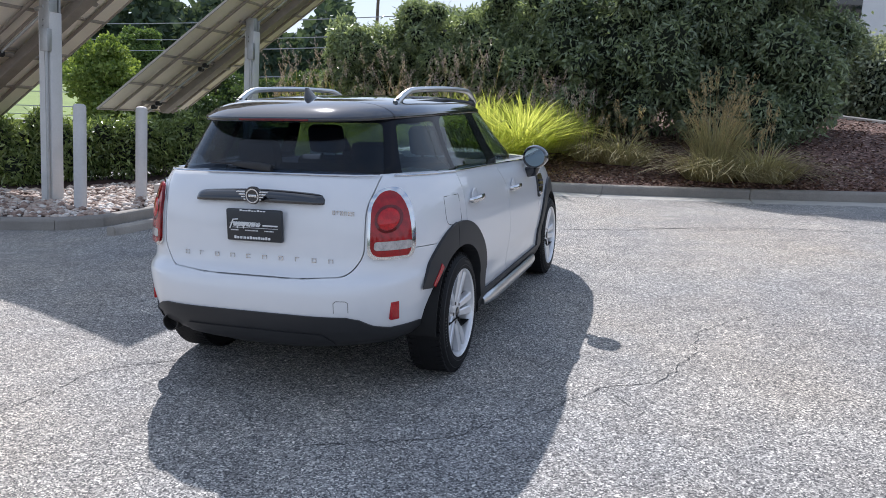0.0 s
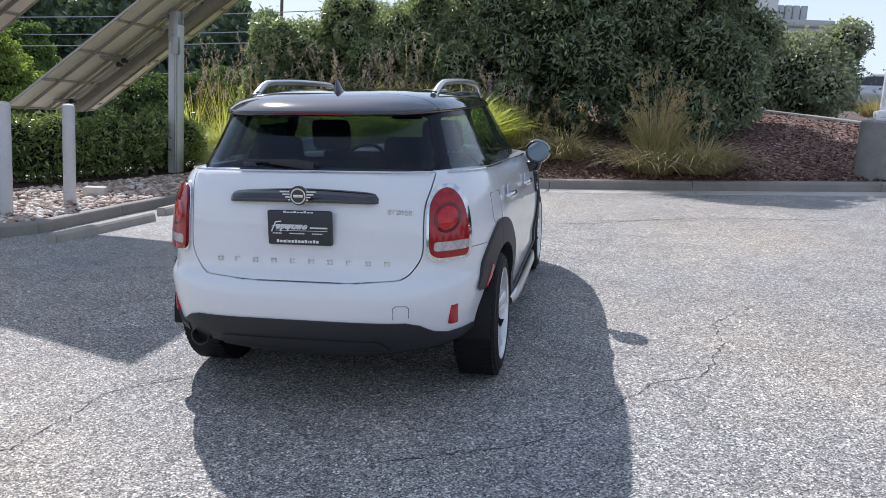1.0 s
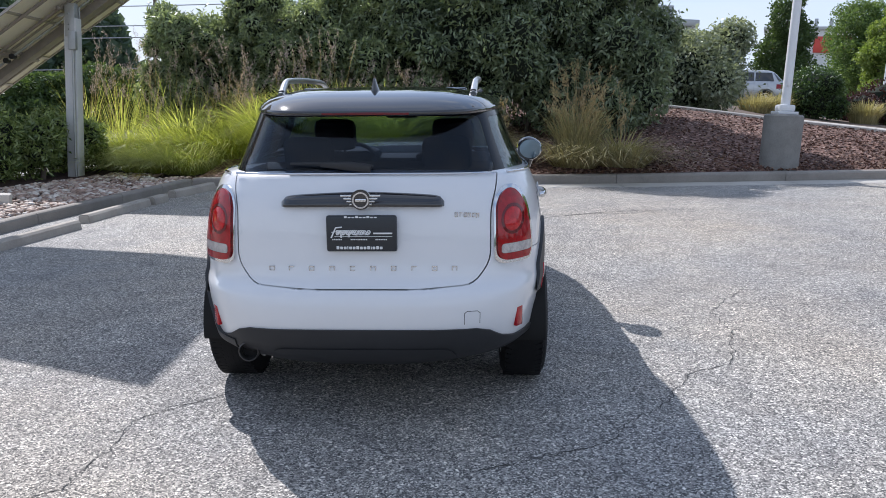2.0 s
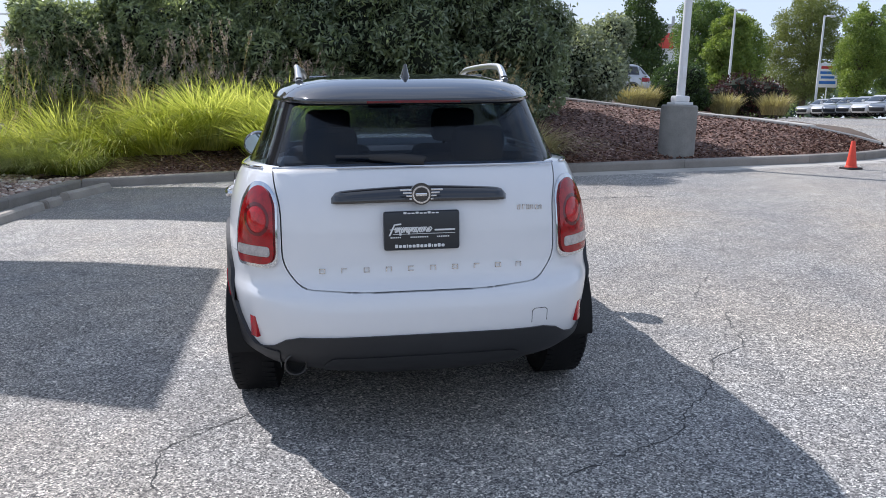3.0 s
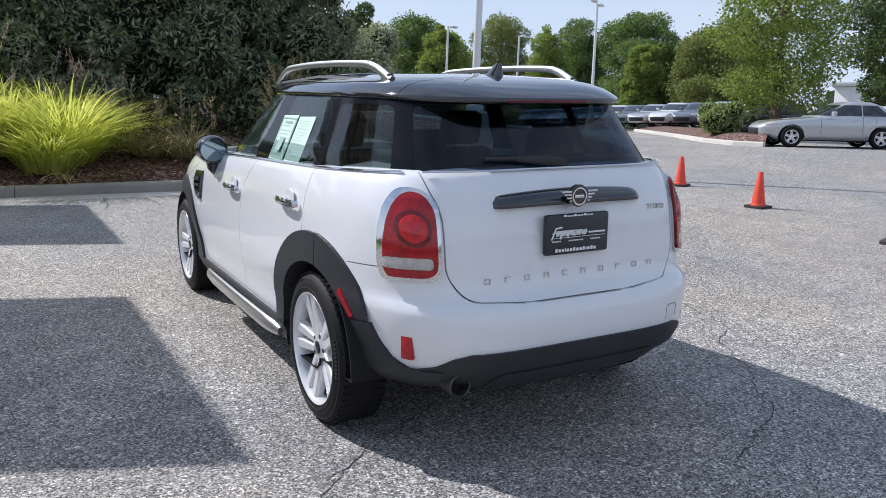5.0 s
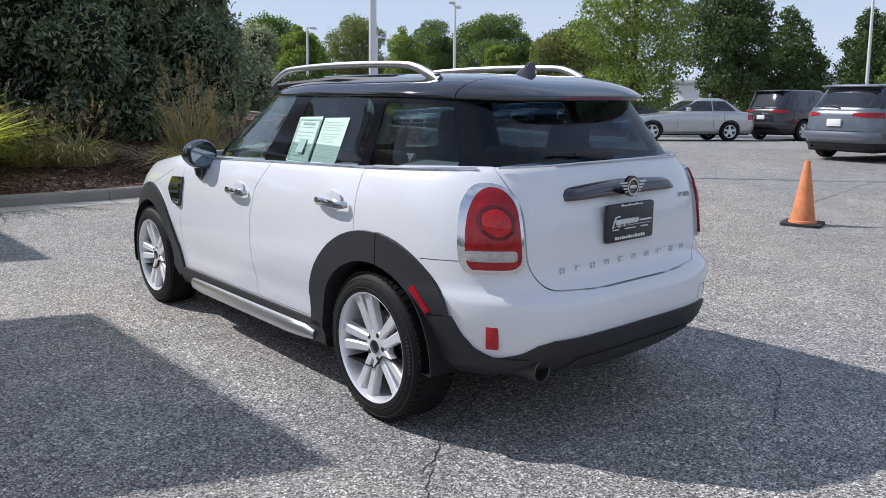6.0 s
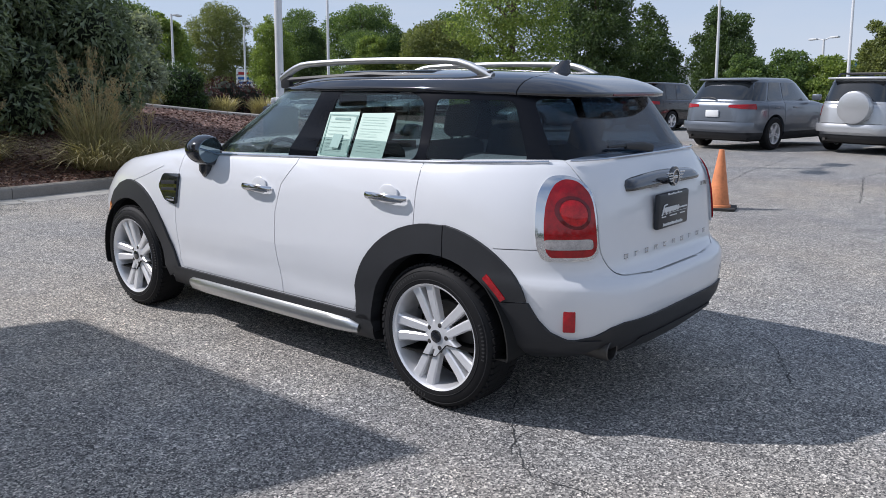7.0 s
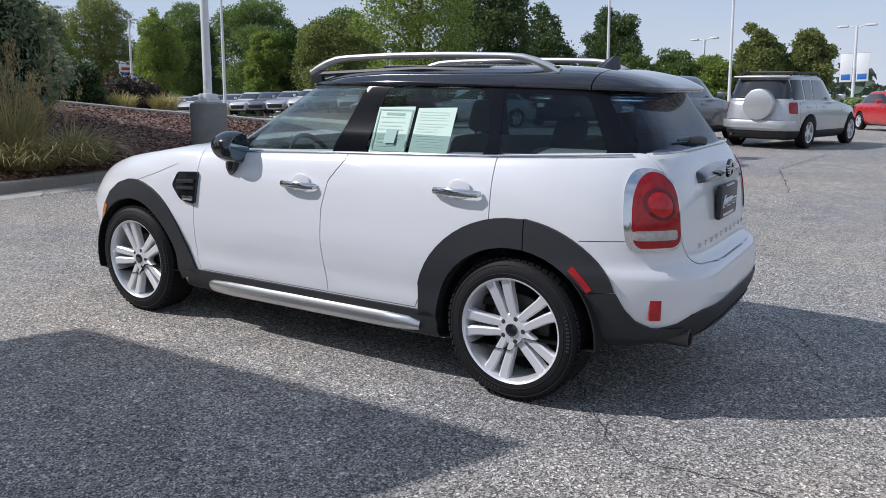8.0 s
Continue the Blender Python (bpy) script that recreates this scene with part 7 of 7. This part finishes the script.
def solar_tracker(dx, dy, dz, post_xy):
    lo, hi = Vector((-11.86 + dx, 14.6 + dy, 1.10 + dz)), Vector((-6.45 + dx, 14.6 + dy, 5.06 + dz))
    along = (hi - lo)
    length = along.length
    tilt = math.degrees(math.atan2(along.z, along.x))
    top = empty("solar_tracker", Matrix.Translation(lo) @ pose(0, 0, 0, 0, -tilt, 0), "tilted solar panel array on a grey steel post", "solar panel", "solar trackers")
    # in its own frame: x up the slope, y across, z out of the lit face
    nx, ny, wide = 7, 2, 2.8
    for i in range(nx):
        for j in range(ny):
            x0, x1 = length * i / nx + 0.001, length * (i + 1) / nx - 0.001
            y0, y1 = -wide / 2 + wide * j / ny + 0.001, -wide / 2 + wide * (j + 1) / ny - 0.001
            bm = bmesh.new()
            box(bm, (x0 + 0.02, y0 + 0.02, -0.006), (x1 - 0.02, y1 - 0.02, 0.0))
            mod = part("module", bm, BACKSHEET, top, smooth=0)
            bm = bmesh.new()
            for a, b in (((x0, y0, -0.035), (x1, y0 + 0.022, 0.006)), ((x0, y1 - 0.022, -0.035), (x1, y1, 0.006)), ((x0, y0 + 0.022, -0.035), (x0 + 0.022, y1 - 0.022, 0.006)), ((x1 - 0.022, y0 + 0.022, -0.035), (x1, y1 - 0.022, 0.006))):
                box(bm, a, b)
            part("module_frame", bm, MODULE_FRAME, mod, smooth=0)
            bm = bmesh.new()
            box(bm, (x0 + 0.022, y0 + 0.022, 0.0005), (x1 - 0.022, y1 - 0.022, 0.004))
            part("cells", bm, CELL, mod, "dark blue solar cells", smooth=0)
    for y in (-0.95, -0.32, 0.95):
        bm = bmesh.new()
        box(bm, (0.03, y - 0.022, -0.085), (length - 0.03, y + 0.022, -0.037), 0.004)
        part("rail", bm, BEAM, top, "long grey mounting rail")
    bm = bmesh.new()
    box(bm, (0.25, 0.22, -0.24), (length - 0.2, 0.46, -0.09), 0.01)
    part("main_beam", bm, BEAM, top, "wide steel main beam")
    bm = bmesh.new()
    tube(bm, [(0.15, -0.12, -0.17), (length - 0.3, -0.12, -0.17)], 0.022, 8)
    rod = part("drive_rod", bm, GALV, top, "bright drive rod")
    for k in range(5):
        x = 0.45 + k * (length - 0.9) / 4
        bm = bmesh.new()
        for d in (-0.07, 0.07):
            lathe(bm, [(0, -0.05), (0.05, -0.05), (0.05, 0.05), (0, 0.05)], 12, pose(x + d, -0.12, -0.17, 90, 0, 0))
        part("clamp", bm, DARK_STEEL, rod, "black clamp")
        bm = bmesh.new()
        box(bm, (x - 0.03, -0.75 if k % 2 else -0.55, -0.14), (x + 0.03, 0.9 if k % 2 else 0.7, -0.088), 0.005)
        part("cross_bar", bm, BEAM, top)
    # post
    px, py = post_xy
    g = gz(px, py)
    inv = top.matrix_basis.inverted()
    zp = lo.z + (px - lo.x) * along.z / along.x
    bm = bmesh.new()
    box(bm, (px - 0.11, py - 0.11, g - 0.2), (px + 0.11, py + 0.11, zp - 0.42), 0.015)
    bmesh.ops.transform(bm, matrix=inv, verts=bm.verts)
    post = part("post", bm, POST_GREY, top, "square light grey steel post")
    bm = bmesh.new()
    for s in (-1, 1):
        box(bm, (px - 0.09, py + s * 0.10 - 0.012, zp - 0.75), (px + 0.09, py + s * 0.10 + 0.012, zp - 0.20), 0.006)
    box(bm, (px - 0.07, py - 0.07, zp - 0.5), (px + 0.07, py + 0.07, zp - 0.16), 0.01)
    tube(bm, [(px, py - 0.1, zp - 0.35), (px - 0.25, py + 0.0, zp - 0.38)], 0.03, 8)
    bmesh.ops.transform(bm, matrix=inv, verts=bm.verts)
    head = part("bracket", bm, GALV, post, "galvanised pivot bracket")
    bm = bmesh.new()
    for s in (-1, 1):
        for z in (0.70, 0.62, 0.54):
            lathe(bm, [(0, 0), (0.014, 0), (0.012, 0.012), (0, 0.012)], 8, pose(px - 0.02, py + s * 0.112, zp - z, 90 * s, 0, 0))
    bmesh.ops.transform(bm, matrix=inv, verts=bm.verts)
    part("bolt_set", bm, DARK_STEEL, head)
    bm = bmesh.new()
    box(bm, (px + 0.0, py - 0.20, zp - 0.98), (px + 0.14, py - 0.113, zp - 0.66), 0.008)
    tube(bm, [(px + 0.07, py - 0.15, zp - 0.95), (px + 0.07, py - 0.14, g)], 0.025, 8)
    bmesh.ops.transform(bm, matrix=inv, verts=bm.verts)
    part("cable_box", bm, GALV, post, "small grey junction box with conduit")
    return top


solar_tracker(0, 0, 0, (-8.92, 14.25))
solar_tracker(-0.17, -5.0, -0.23, (-9.22, 9.32))


def bollard(x, y, tall=1.3):
    bm = bmesh.new()
    lathe(bm, [(0.085, -0.1), (0.085, tall - 0.06), (0.08, tall - 0.025), (0.06, tall - 0.006), (0.03, tall), (0.0, tall + 0.002)], 28)
    me = part("bollard", bm, BOLLARD)
    me.matrix_basis = upright(x, y, 0.1)
    return tagged(me, "round light grey steel bollard in the pebble bed", "bollard", "bollards")


bollard(-8.22, 8.79, 1.47)
bollard(-8.2, 10.03, 1.42)
bm = bmesh.new()
box(bm, (-0.16, -0.11, 0), (0.16, 0.11, 0.2), 0.03)
ob = part("stone_block", bm, PALE_CONCRETE)
ob.matrix_basis = upright(-8.2, 10.62, 0.08, 20)
tagged(ob, "small pale concrete block among the pebbles", "block")


def wheel_stop(a, b):
    d = Vector((b[0] - a[0], b[1] - a[1]))
    L = d.length
    bm = bmesh.new()
    prism(bm, [(-0.085, -0.02), (-0.075, 0.085), (-0.05, 0.11), (0.05, 0.11), (0.075, 0.085), (0.085, -0.02)], "y", 0, L)
    bmesh.ops.bevel(bm, geom=[e for e in bm.edges if abs(e.verts[0].co.y - e.verts[1].co.y) < 1e-4], offset=0.015, segments=2, affect="EDGES")
    ob = part("wheel_stop", bm, STOP_CONCRETE)
    ob.matrix_basis = on_ground(a[0], a[1], -math.degrees(math.atan2(d.x, d.y)))
    return tagged(ob, "low worn concrete wheel stop lying before the kerb", "wheel stop", "wheel stops")


wheel_stop((-6.55, 7.45), (-6.26, 8.97))
wheel_stop((-6.39, 9.40), (-6.18, 10.80))
wheel_stop((-6.16, 10.86), (-6.10, 11.24))
wheel_stop((-6.13, 11.60), (-5.80, 12.50))


def traffic_cone(x, y, tall, material, label, heading, tilt=0.0):
    top = empty("traffic_cone", on_ground(x, y, heading) @ pose(0, 0, 0, tilt, 0, 0), label, "traffic cone", "traffic cones")
    bm = bmesh.new()
    r = tall * 0.21
    lathe(bm, [(r, 0.028), (r * 0.97, 0.05), (r * 0.86, 0.06), (0.032, tall - 0.012), (0.026, tall), (0.018, tall), (0.018, tall - 0.05), (r * 0.7, 0.04)], 32)
    part("cone", bm, material, top)
    bm = bmesh.new()
    s = tall * 0.29
    prism(bm, rounded([(-s, -s), (s, -s), (s, s), (-s, s)], s * 0.35), "z", 0.0, 0.03)
    part("foot", bm, CONE_FOOT, top, "black rubber foot")
    return top


for x, y, hd in ((6.15, 12.35, 10), (5.4, 10.1, 25), (4.5, 7.85, 5)):
    traffic_cone(x, y, 0.47, CONE_RED, "orange-red traffic cone with a black foot on the asphalt", hd)
traffic_cone(3.72, 5.42, 0.71, CONE_FADED, "tall faded orange traffic cone with a black foot", 15)


def lamp_post(x, y, tall, label, base="none", arms=0, r=0.075, lift=0.0, banner=False, heading=0.0):
    top = empty("lamp_post", pose(x, y, gz(x, y) + lift, 0, 0, heading), label, "lamp post", "lamp posts")
    z0 = 0.0
    if base != "none":
        h, br = (0.86, 0.315) if base == "concrete" else (0.75, 0.3)
        bm = bmesh.new()
        lathe(bm, [(br, -0.3), (br, h - 0.03), (br - 0.025, h), (0, h)], 40)
        part("footing", bm, BASE_CONCRETE if base == "concrete" else YELLOW, top, "round cast concrete footing" if base == "concrete" else "yellow painted footing")
        bm = bmesh.new()
        box(bm, (-0.17, -0.17, h), (0.17, 0.17, h + 0.05), 0.01)
        box(bm, (-0.13, -0.13, h + 0.05), (0.13, 0.13, h + 0.16), 0.03)
        part("base_cover", bm, WHITE_POST, top)
        z0 = h + 0.1
    bm = bmesh.new()
    lathe(bm, [(r, z0), (r * 0.7, tall), (0, tall + 0.02)], 16)
    part("pole", bm, WHITE_POST, top, "white tapered pole")
    if base == "concrete":
        bm = bmesh.new()
        box(bm, (-0.03, -r - 0.012, z0 + 0.35), (0.03, -r + 0.01, z0 + 0.55), 0.006)
        part("hatch_cover", bm, WHITE_POST, top)
    for k in range(arms):
        s = 1 if k == 0 else -1
        bm = bmesh.new()
        tube(bm, [(0, 0, tall - 0.1), (s * 0.45, 0, tall + 0.03), (s * 0.55, 0, tall + 0.03)], 0.04, 6)
        box(bm, (min(s * 0.5, s * 1.15), -0.18, tall - 0.02), (max(s * 0.5, s * 1.15), 0.18, tall + 0.1), 0.03)
        part("lamp_head", bm, WHITE_POST, top, "flat white lamp head")
    if banner:
        for s in (-1, 1):
            bm = bmesh.new()
            box(bm, (min(s * 0.12, s * 0.85), -0.012, tall * 0.42), (max(s * 0.12, s * 0.85), 0.012, tall * 0.72), 0.004)
            b = part("banner", bm, WHITE_INK, top, "white cloth banner with a printed foot")
            bm = bmesh.new()
            for q in range(2):
                tube(bm, [(0, 0, tall * (0.42 if q else 0.72)), (s * 0.88, 0, tall * (0.42 if q else 0.72))], 0.02, 6)
            part("banner_arm", bm, GALV, b)
            bm = bmesh.new()
            box(bm, (min(s * 0.2, s * 0.75), -0.016, tall * 0.44), (max(s * 0.2, s * 0.75), 0.016, tall * 0.50), 0.002)
            part("banner_print", bm, SIGN_BLUE, b)
    return top


SIGN_BLUE = surface("sign_blue", (0.03, 0.16, 0.5), 0.4, vary=0.1, relief=0)
SIGN_RED = surface("sign_red", (0.45, 0.03, 0.03), 0.4, vary=0.1, relief=0)
lamp_post(3.57, 13.55, 8.6, "tall white lamp post on a round concrete footing in the mulch", "concrete", 2, lift=bank_z(3.57, 13.55) - gz(3.57, 13.55))
lamp_post(31.3, 43.7, 8.4, "white lamp post with a yellow footing between parked cars", "yellow", 2, 0.11, heading=35)
lamp_post(37.3, 61.6, 8.2, "white street lamp before the trees", "none", 1, 0.11, heading=20)
lamp_post(48.8, 32.3, 7.0, "white street lamp before the trees", "none", 1, 0.11, heading=120)
lamp_post(50.4, 24.1, 9.3, "tall white lamp post behind the parked cars", "none", 2, 0.12, heading=60)
lamp_post(43.1, 13.7, 7.4, "tall white lamp post behind the parked cars", "none", 1, 0.1, heading=150)
lamp_post(52.0, 8.0, 6.0, "white lamp post with banners", "none", 2, 0.11, banner=True, heading=85)
lamp_post(58.2, 19.2, 6.1, "white lamp post with banners", "none", 2, 0.11, banner=True, heading=75)
lamp_post(78.5, 13.9, 6.4, "white lamp post far across the car park", "none", 2, 0.12, heading=80)
lamp_post(24.5, 52.0, 7.2, "white lamp post before the trees", "none", 1, 0.1, heading=30)


def sign_board(x, y, z0, z1, half, heading, material, stripes, label, legs=1):
    top = empty("sign", upright(x, y, 0, heading), label, "sign")
    bm = bmesh.new()
    box(bm, (-half, -0.05, z0), (half, 0.05, z1), 0.02)
    b = part("board", bm, material, top)
    for k, (a, c, mat, w) in enumerate(stripes):
        bm = bmesh.new()
        box(bm, (-half * w, -0.062, z0 + (z1 - z0) * a), (half * w, -0.05, z0 + (z1 - z0) * c), 0.003)
        part("print", bm, mat, b, "plain printed bar")
    bm = bmesh.new()
    tube(bm, [(0, 0.06, -0.2), (0, 0.06, z0 + 0.2)], 0.06, 8)
    part("leg", bm, WHITE_POST, top)


sign_board(49.9, 79.3, 3.2, 5.75, 0.95, -32, WHITE_INK, [(0.76, 0.88, SIGN_RED, 0.75), (0.55, 0.66, SIGN_BLUE, 0.8), (0.36, 0.46, SIGN_BLUE, 0.7), (0.14, 0.26, SIGN_BLUE, 0.85)], "white board sign with red and blue print bars")
sign_board(58.7, 17.1, 2.4, 4.4, 0.95, -80, SIGN_BLUE, [(0.3, 0.7, WHITE_INK, 0.5)], "blue sign board on a post with a white mark")


# ---- cables and poles beyond the hedge ----
CABLE = surface("cable", (0.35, 0.36, 0.38), 0.6, vary=0.1, relief=0)
bm = bmesh.new()
tube(bm, [(0, 0, -0.5), (0, 0, 11)], [0.16, 0.11], 8)
pole = part("utility_pole", bm, BARK)
pole.matrix_basis = upright(-23.8, 55.2)
tagged(pole, "weathered wooden utility pole", "utility pole")
for k, z in enumerate((10.4, 9.7)):
    bm = bmesh.new()
    box(bm, (-1.1, -0.06, z), (1.1, 0.06, z + 0.12), 0.01)
    part("cross_arm", bm, BARK, pole)
for k, (z, y0) in enumerate(((7.2, 36), (6.4, 38), (5.4, 35), (3.6, 33), (2.6, 32), (1.7, 30), (1.2, 30))):
    a, b = Vector((-75, y0 + 6, z - 1.2)), Vector((-8, y0 + 9, z + 0.6))
    pts = [a.lerp(b, t / 12) - Vector((0, 0, 1.1 * math.sin(math.pi * t / 12))) for t in range(13)]
    bm = bmesh.new()
    tube(bm, pts, 0.028, 5)
    c = part("cable", bm, CABLE)
    tagged(c, "pale overhead cable strung beyond the hedge", "cable", "overhead cables")


# ---- hillside and buildings far off ----
def hillside():
    verts, faces, na, nr = [], [], 40, 14
    for i in range(na + 1):
        az = radians(-80 + 68 * i / na)
        for j in range(nr + 1):
            r = 48 + 95 * j / nr
            x, y = -2 + r * math.sin(az), 5 + r * math.cos(az)
            e = min(1, i / 4, (na - i) / 8)
            verts.append((x, y, gz(x, y) + 0.05 + e * (max(0, r - 55) * 0.055) + 0.3 * noise.noise((x * 0.05, y * 0.05, 0)) * e))
    for i in range(na):
        for j in range(nr):
            a = i * (nr + 1) + j
            faces.append((a, a + nr + 1, a + nr + 2, a + 1))
    ob = cloud("hillside", verts, faces, MEADOW)
    ob.data.shade_smooth()
    tagged(ob, "sunlit grassy hillside beyond the road", "grass", kind="structure")


MEADOW = surface("sunlit_meadow", (0.2, 0.28, 0.06), 0.9, vary=0.35, coarse=0.15, fine=6, relief=0.3, dist=0.05)
hillside()

STONE_WALL = surface("pale_render", (0.72, 0.72, 0.71), 0.8, vary=0.1, coarse=0.4, fine=10, relief=0.1)
RED_WALL = surface("red_cladding", (0.6, 0.07, 0.05), 0.5, vary=0.1, coarse=0.4, fine=10, relief=0)


def building(x, y, wide, deep, tall, heading, label, band, floors=(0.25,)):
    top = empty("building", upright(x, y, 0, heading), label, "building")
    bm = bmesh.new()
    box(bm, (-wide / 2, 0, -1), (wide / 2, deep, tall), 0.05)
    part("wall", bm, STONE_WALL, top)
    bm = bmesh.new()
    box(bm, (-wide / 2 - 0.4, -0.4, tall), (wide / 2 + 0.4, deep + 0.4, tall + 0.5), 0.08)
    roof = part("roof", bm, GALV, top, "flat grey roof edge")
    for k in range(4):
        bm = bmesh.new()
        box(bm, (-wide * 0.3 + k * wide * 0.17, deep * 0.4, tall + 0.5), (-wide * 0.3 + k * wide * 0.17 + 0.5, deep * 0.4 + 0.5, tall + 2.2), 0.05)
        part("flue", bm, GALV, roof)
    if band:
        z0, z1 = band[-2:]
        for a in band[:-2]:
            bm = bmesh.new()
            box(bm, (a, -0.25, z0), (a + 2.3, -0.02, z1), 0.03)
            part("red_panel", bm, RED_WALL, top, "red wall panel")
    n = max(3, int(wide / 4))
    for k in range(n):
        x0 = -wide / 2 + 1 + k * (wide - 2) / n
        for z in (tall * f for f in floors):
            bm = bmesh.new()
            box(bm, (x0, -0.06, z), (x0 + (wide - 2) / n * 0.7, 0.02, z + tall * 0.3), 0.01)
            w = part("window", bm, GLASS_BLACK, top, "dark window")
            bm = bmesh.new()
            box(bm, (x0 - 0.1, -0.12, z - 0.15), (x0 + (wide - 2) / n * 0.7 + 0.1, 0.0, z), 0.01)
            part("sill", bm, STONE_WALL, w)


building(5.6, 62.0, 11.2, 12, 12.4, 0, "two-storey pale building with a flat roof behind the shrubs", None, (0.22, 0.63))
building(13.1, 62.4, 3.4, 11, 7.2, 0, "low pale wing of a flat-roofed building", None)
building(47.2, 120.3, 12, 10, 13.6, -21, "pale building with red wall panels behind the trees", (-5.6, 0.6, 3.4, 10.4, 12.7))
building(92.0, 46.0, 36, 12, 6.0, -62, "low pale building behind the parked cars", None)

# low hedges by the lot
for k, (a, b, tall) in enumerate((((19.0, 44.0), (26.5, 48.5), 0.95), ((36.5, 4.5), (41.0, 9.5), 1.25))):
    top = empty("hedge", upright(*a), "clipped low green hedge at the edge of the lot", "hedge")
    rng = np.random.default_rng(60 + k)
    n = 5200
    t = rng.random((n, 1))
    L = Vector((b[0] - a[0], b[1] - a[1]))
    p = np.array([[L.x, L.y, gz(*b) - gz(*a)]]) * t + np.stack([rng.normal(size=n) * 0.4, rng.normal(size=n) * 0.4, tall * np.sqrt(rng.random(n))], 1)
    v, f = leaf_arrays(p, rng.normal(size=(n, 3)), 0.26, 0.17, rng)
    cloud("crown", v, f, HEDGE, top)
    # dark blobs along the hedge paint the shade between its leaves
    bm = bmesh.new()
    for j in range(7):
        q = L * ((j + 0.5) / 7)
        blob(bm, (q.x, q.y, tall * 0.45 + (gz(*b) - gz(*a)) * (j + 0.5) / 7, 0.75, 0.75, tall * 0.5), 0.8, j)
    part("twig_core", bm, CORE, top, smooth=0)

# planted island between the lots, with its kerb and a round bush
ISLAND = [(30.5, 38.5), (23.0, 28.4), (17.4, 20.8), (16.4, 18.6), (16.6, 17.6)]
ISLAND_BACK = [(33.0, 36.5), (28.5, 30.0), (24.5, 24.5), (20.5, 20.5), (17.6, 18.2)]
patch("mulch_island", inner_line(ISLAND, 0.14), ISLAND_BACK, lambda t, a, b: 0.12 + 0.25 * math.sin(math.pi * t), MULCH, "narrow planted island of brown mulch", "mulch bed", 8, 0.8)
kerb_run("kerb_3", ISLAND, 1, "pale concrete kerb round the planted island", 3.0, material=PALE_CONCRETE)
cl = [(0, 0, 0.6, 0.75, 0.75, 0.6)] + [(0.5 * math.cos(k), 0.5 * math.sin(k), 0.5 + 0.2 * (k % 3), 0.36, 0.36, 0.36) for k in range(7)]
shrub("round_bush", upright(18.6, 21.1, 0.2), "rounded green bush on the planted island", "bush", cl, 3200, (0.12, 0.07), HEDGE, 3, 95, "", 0.7, 0)
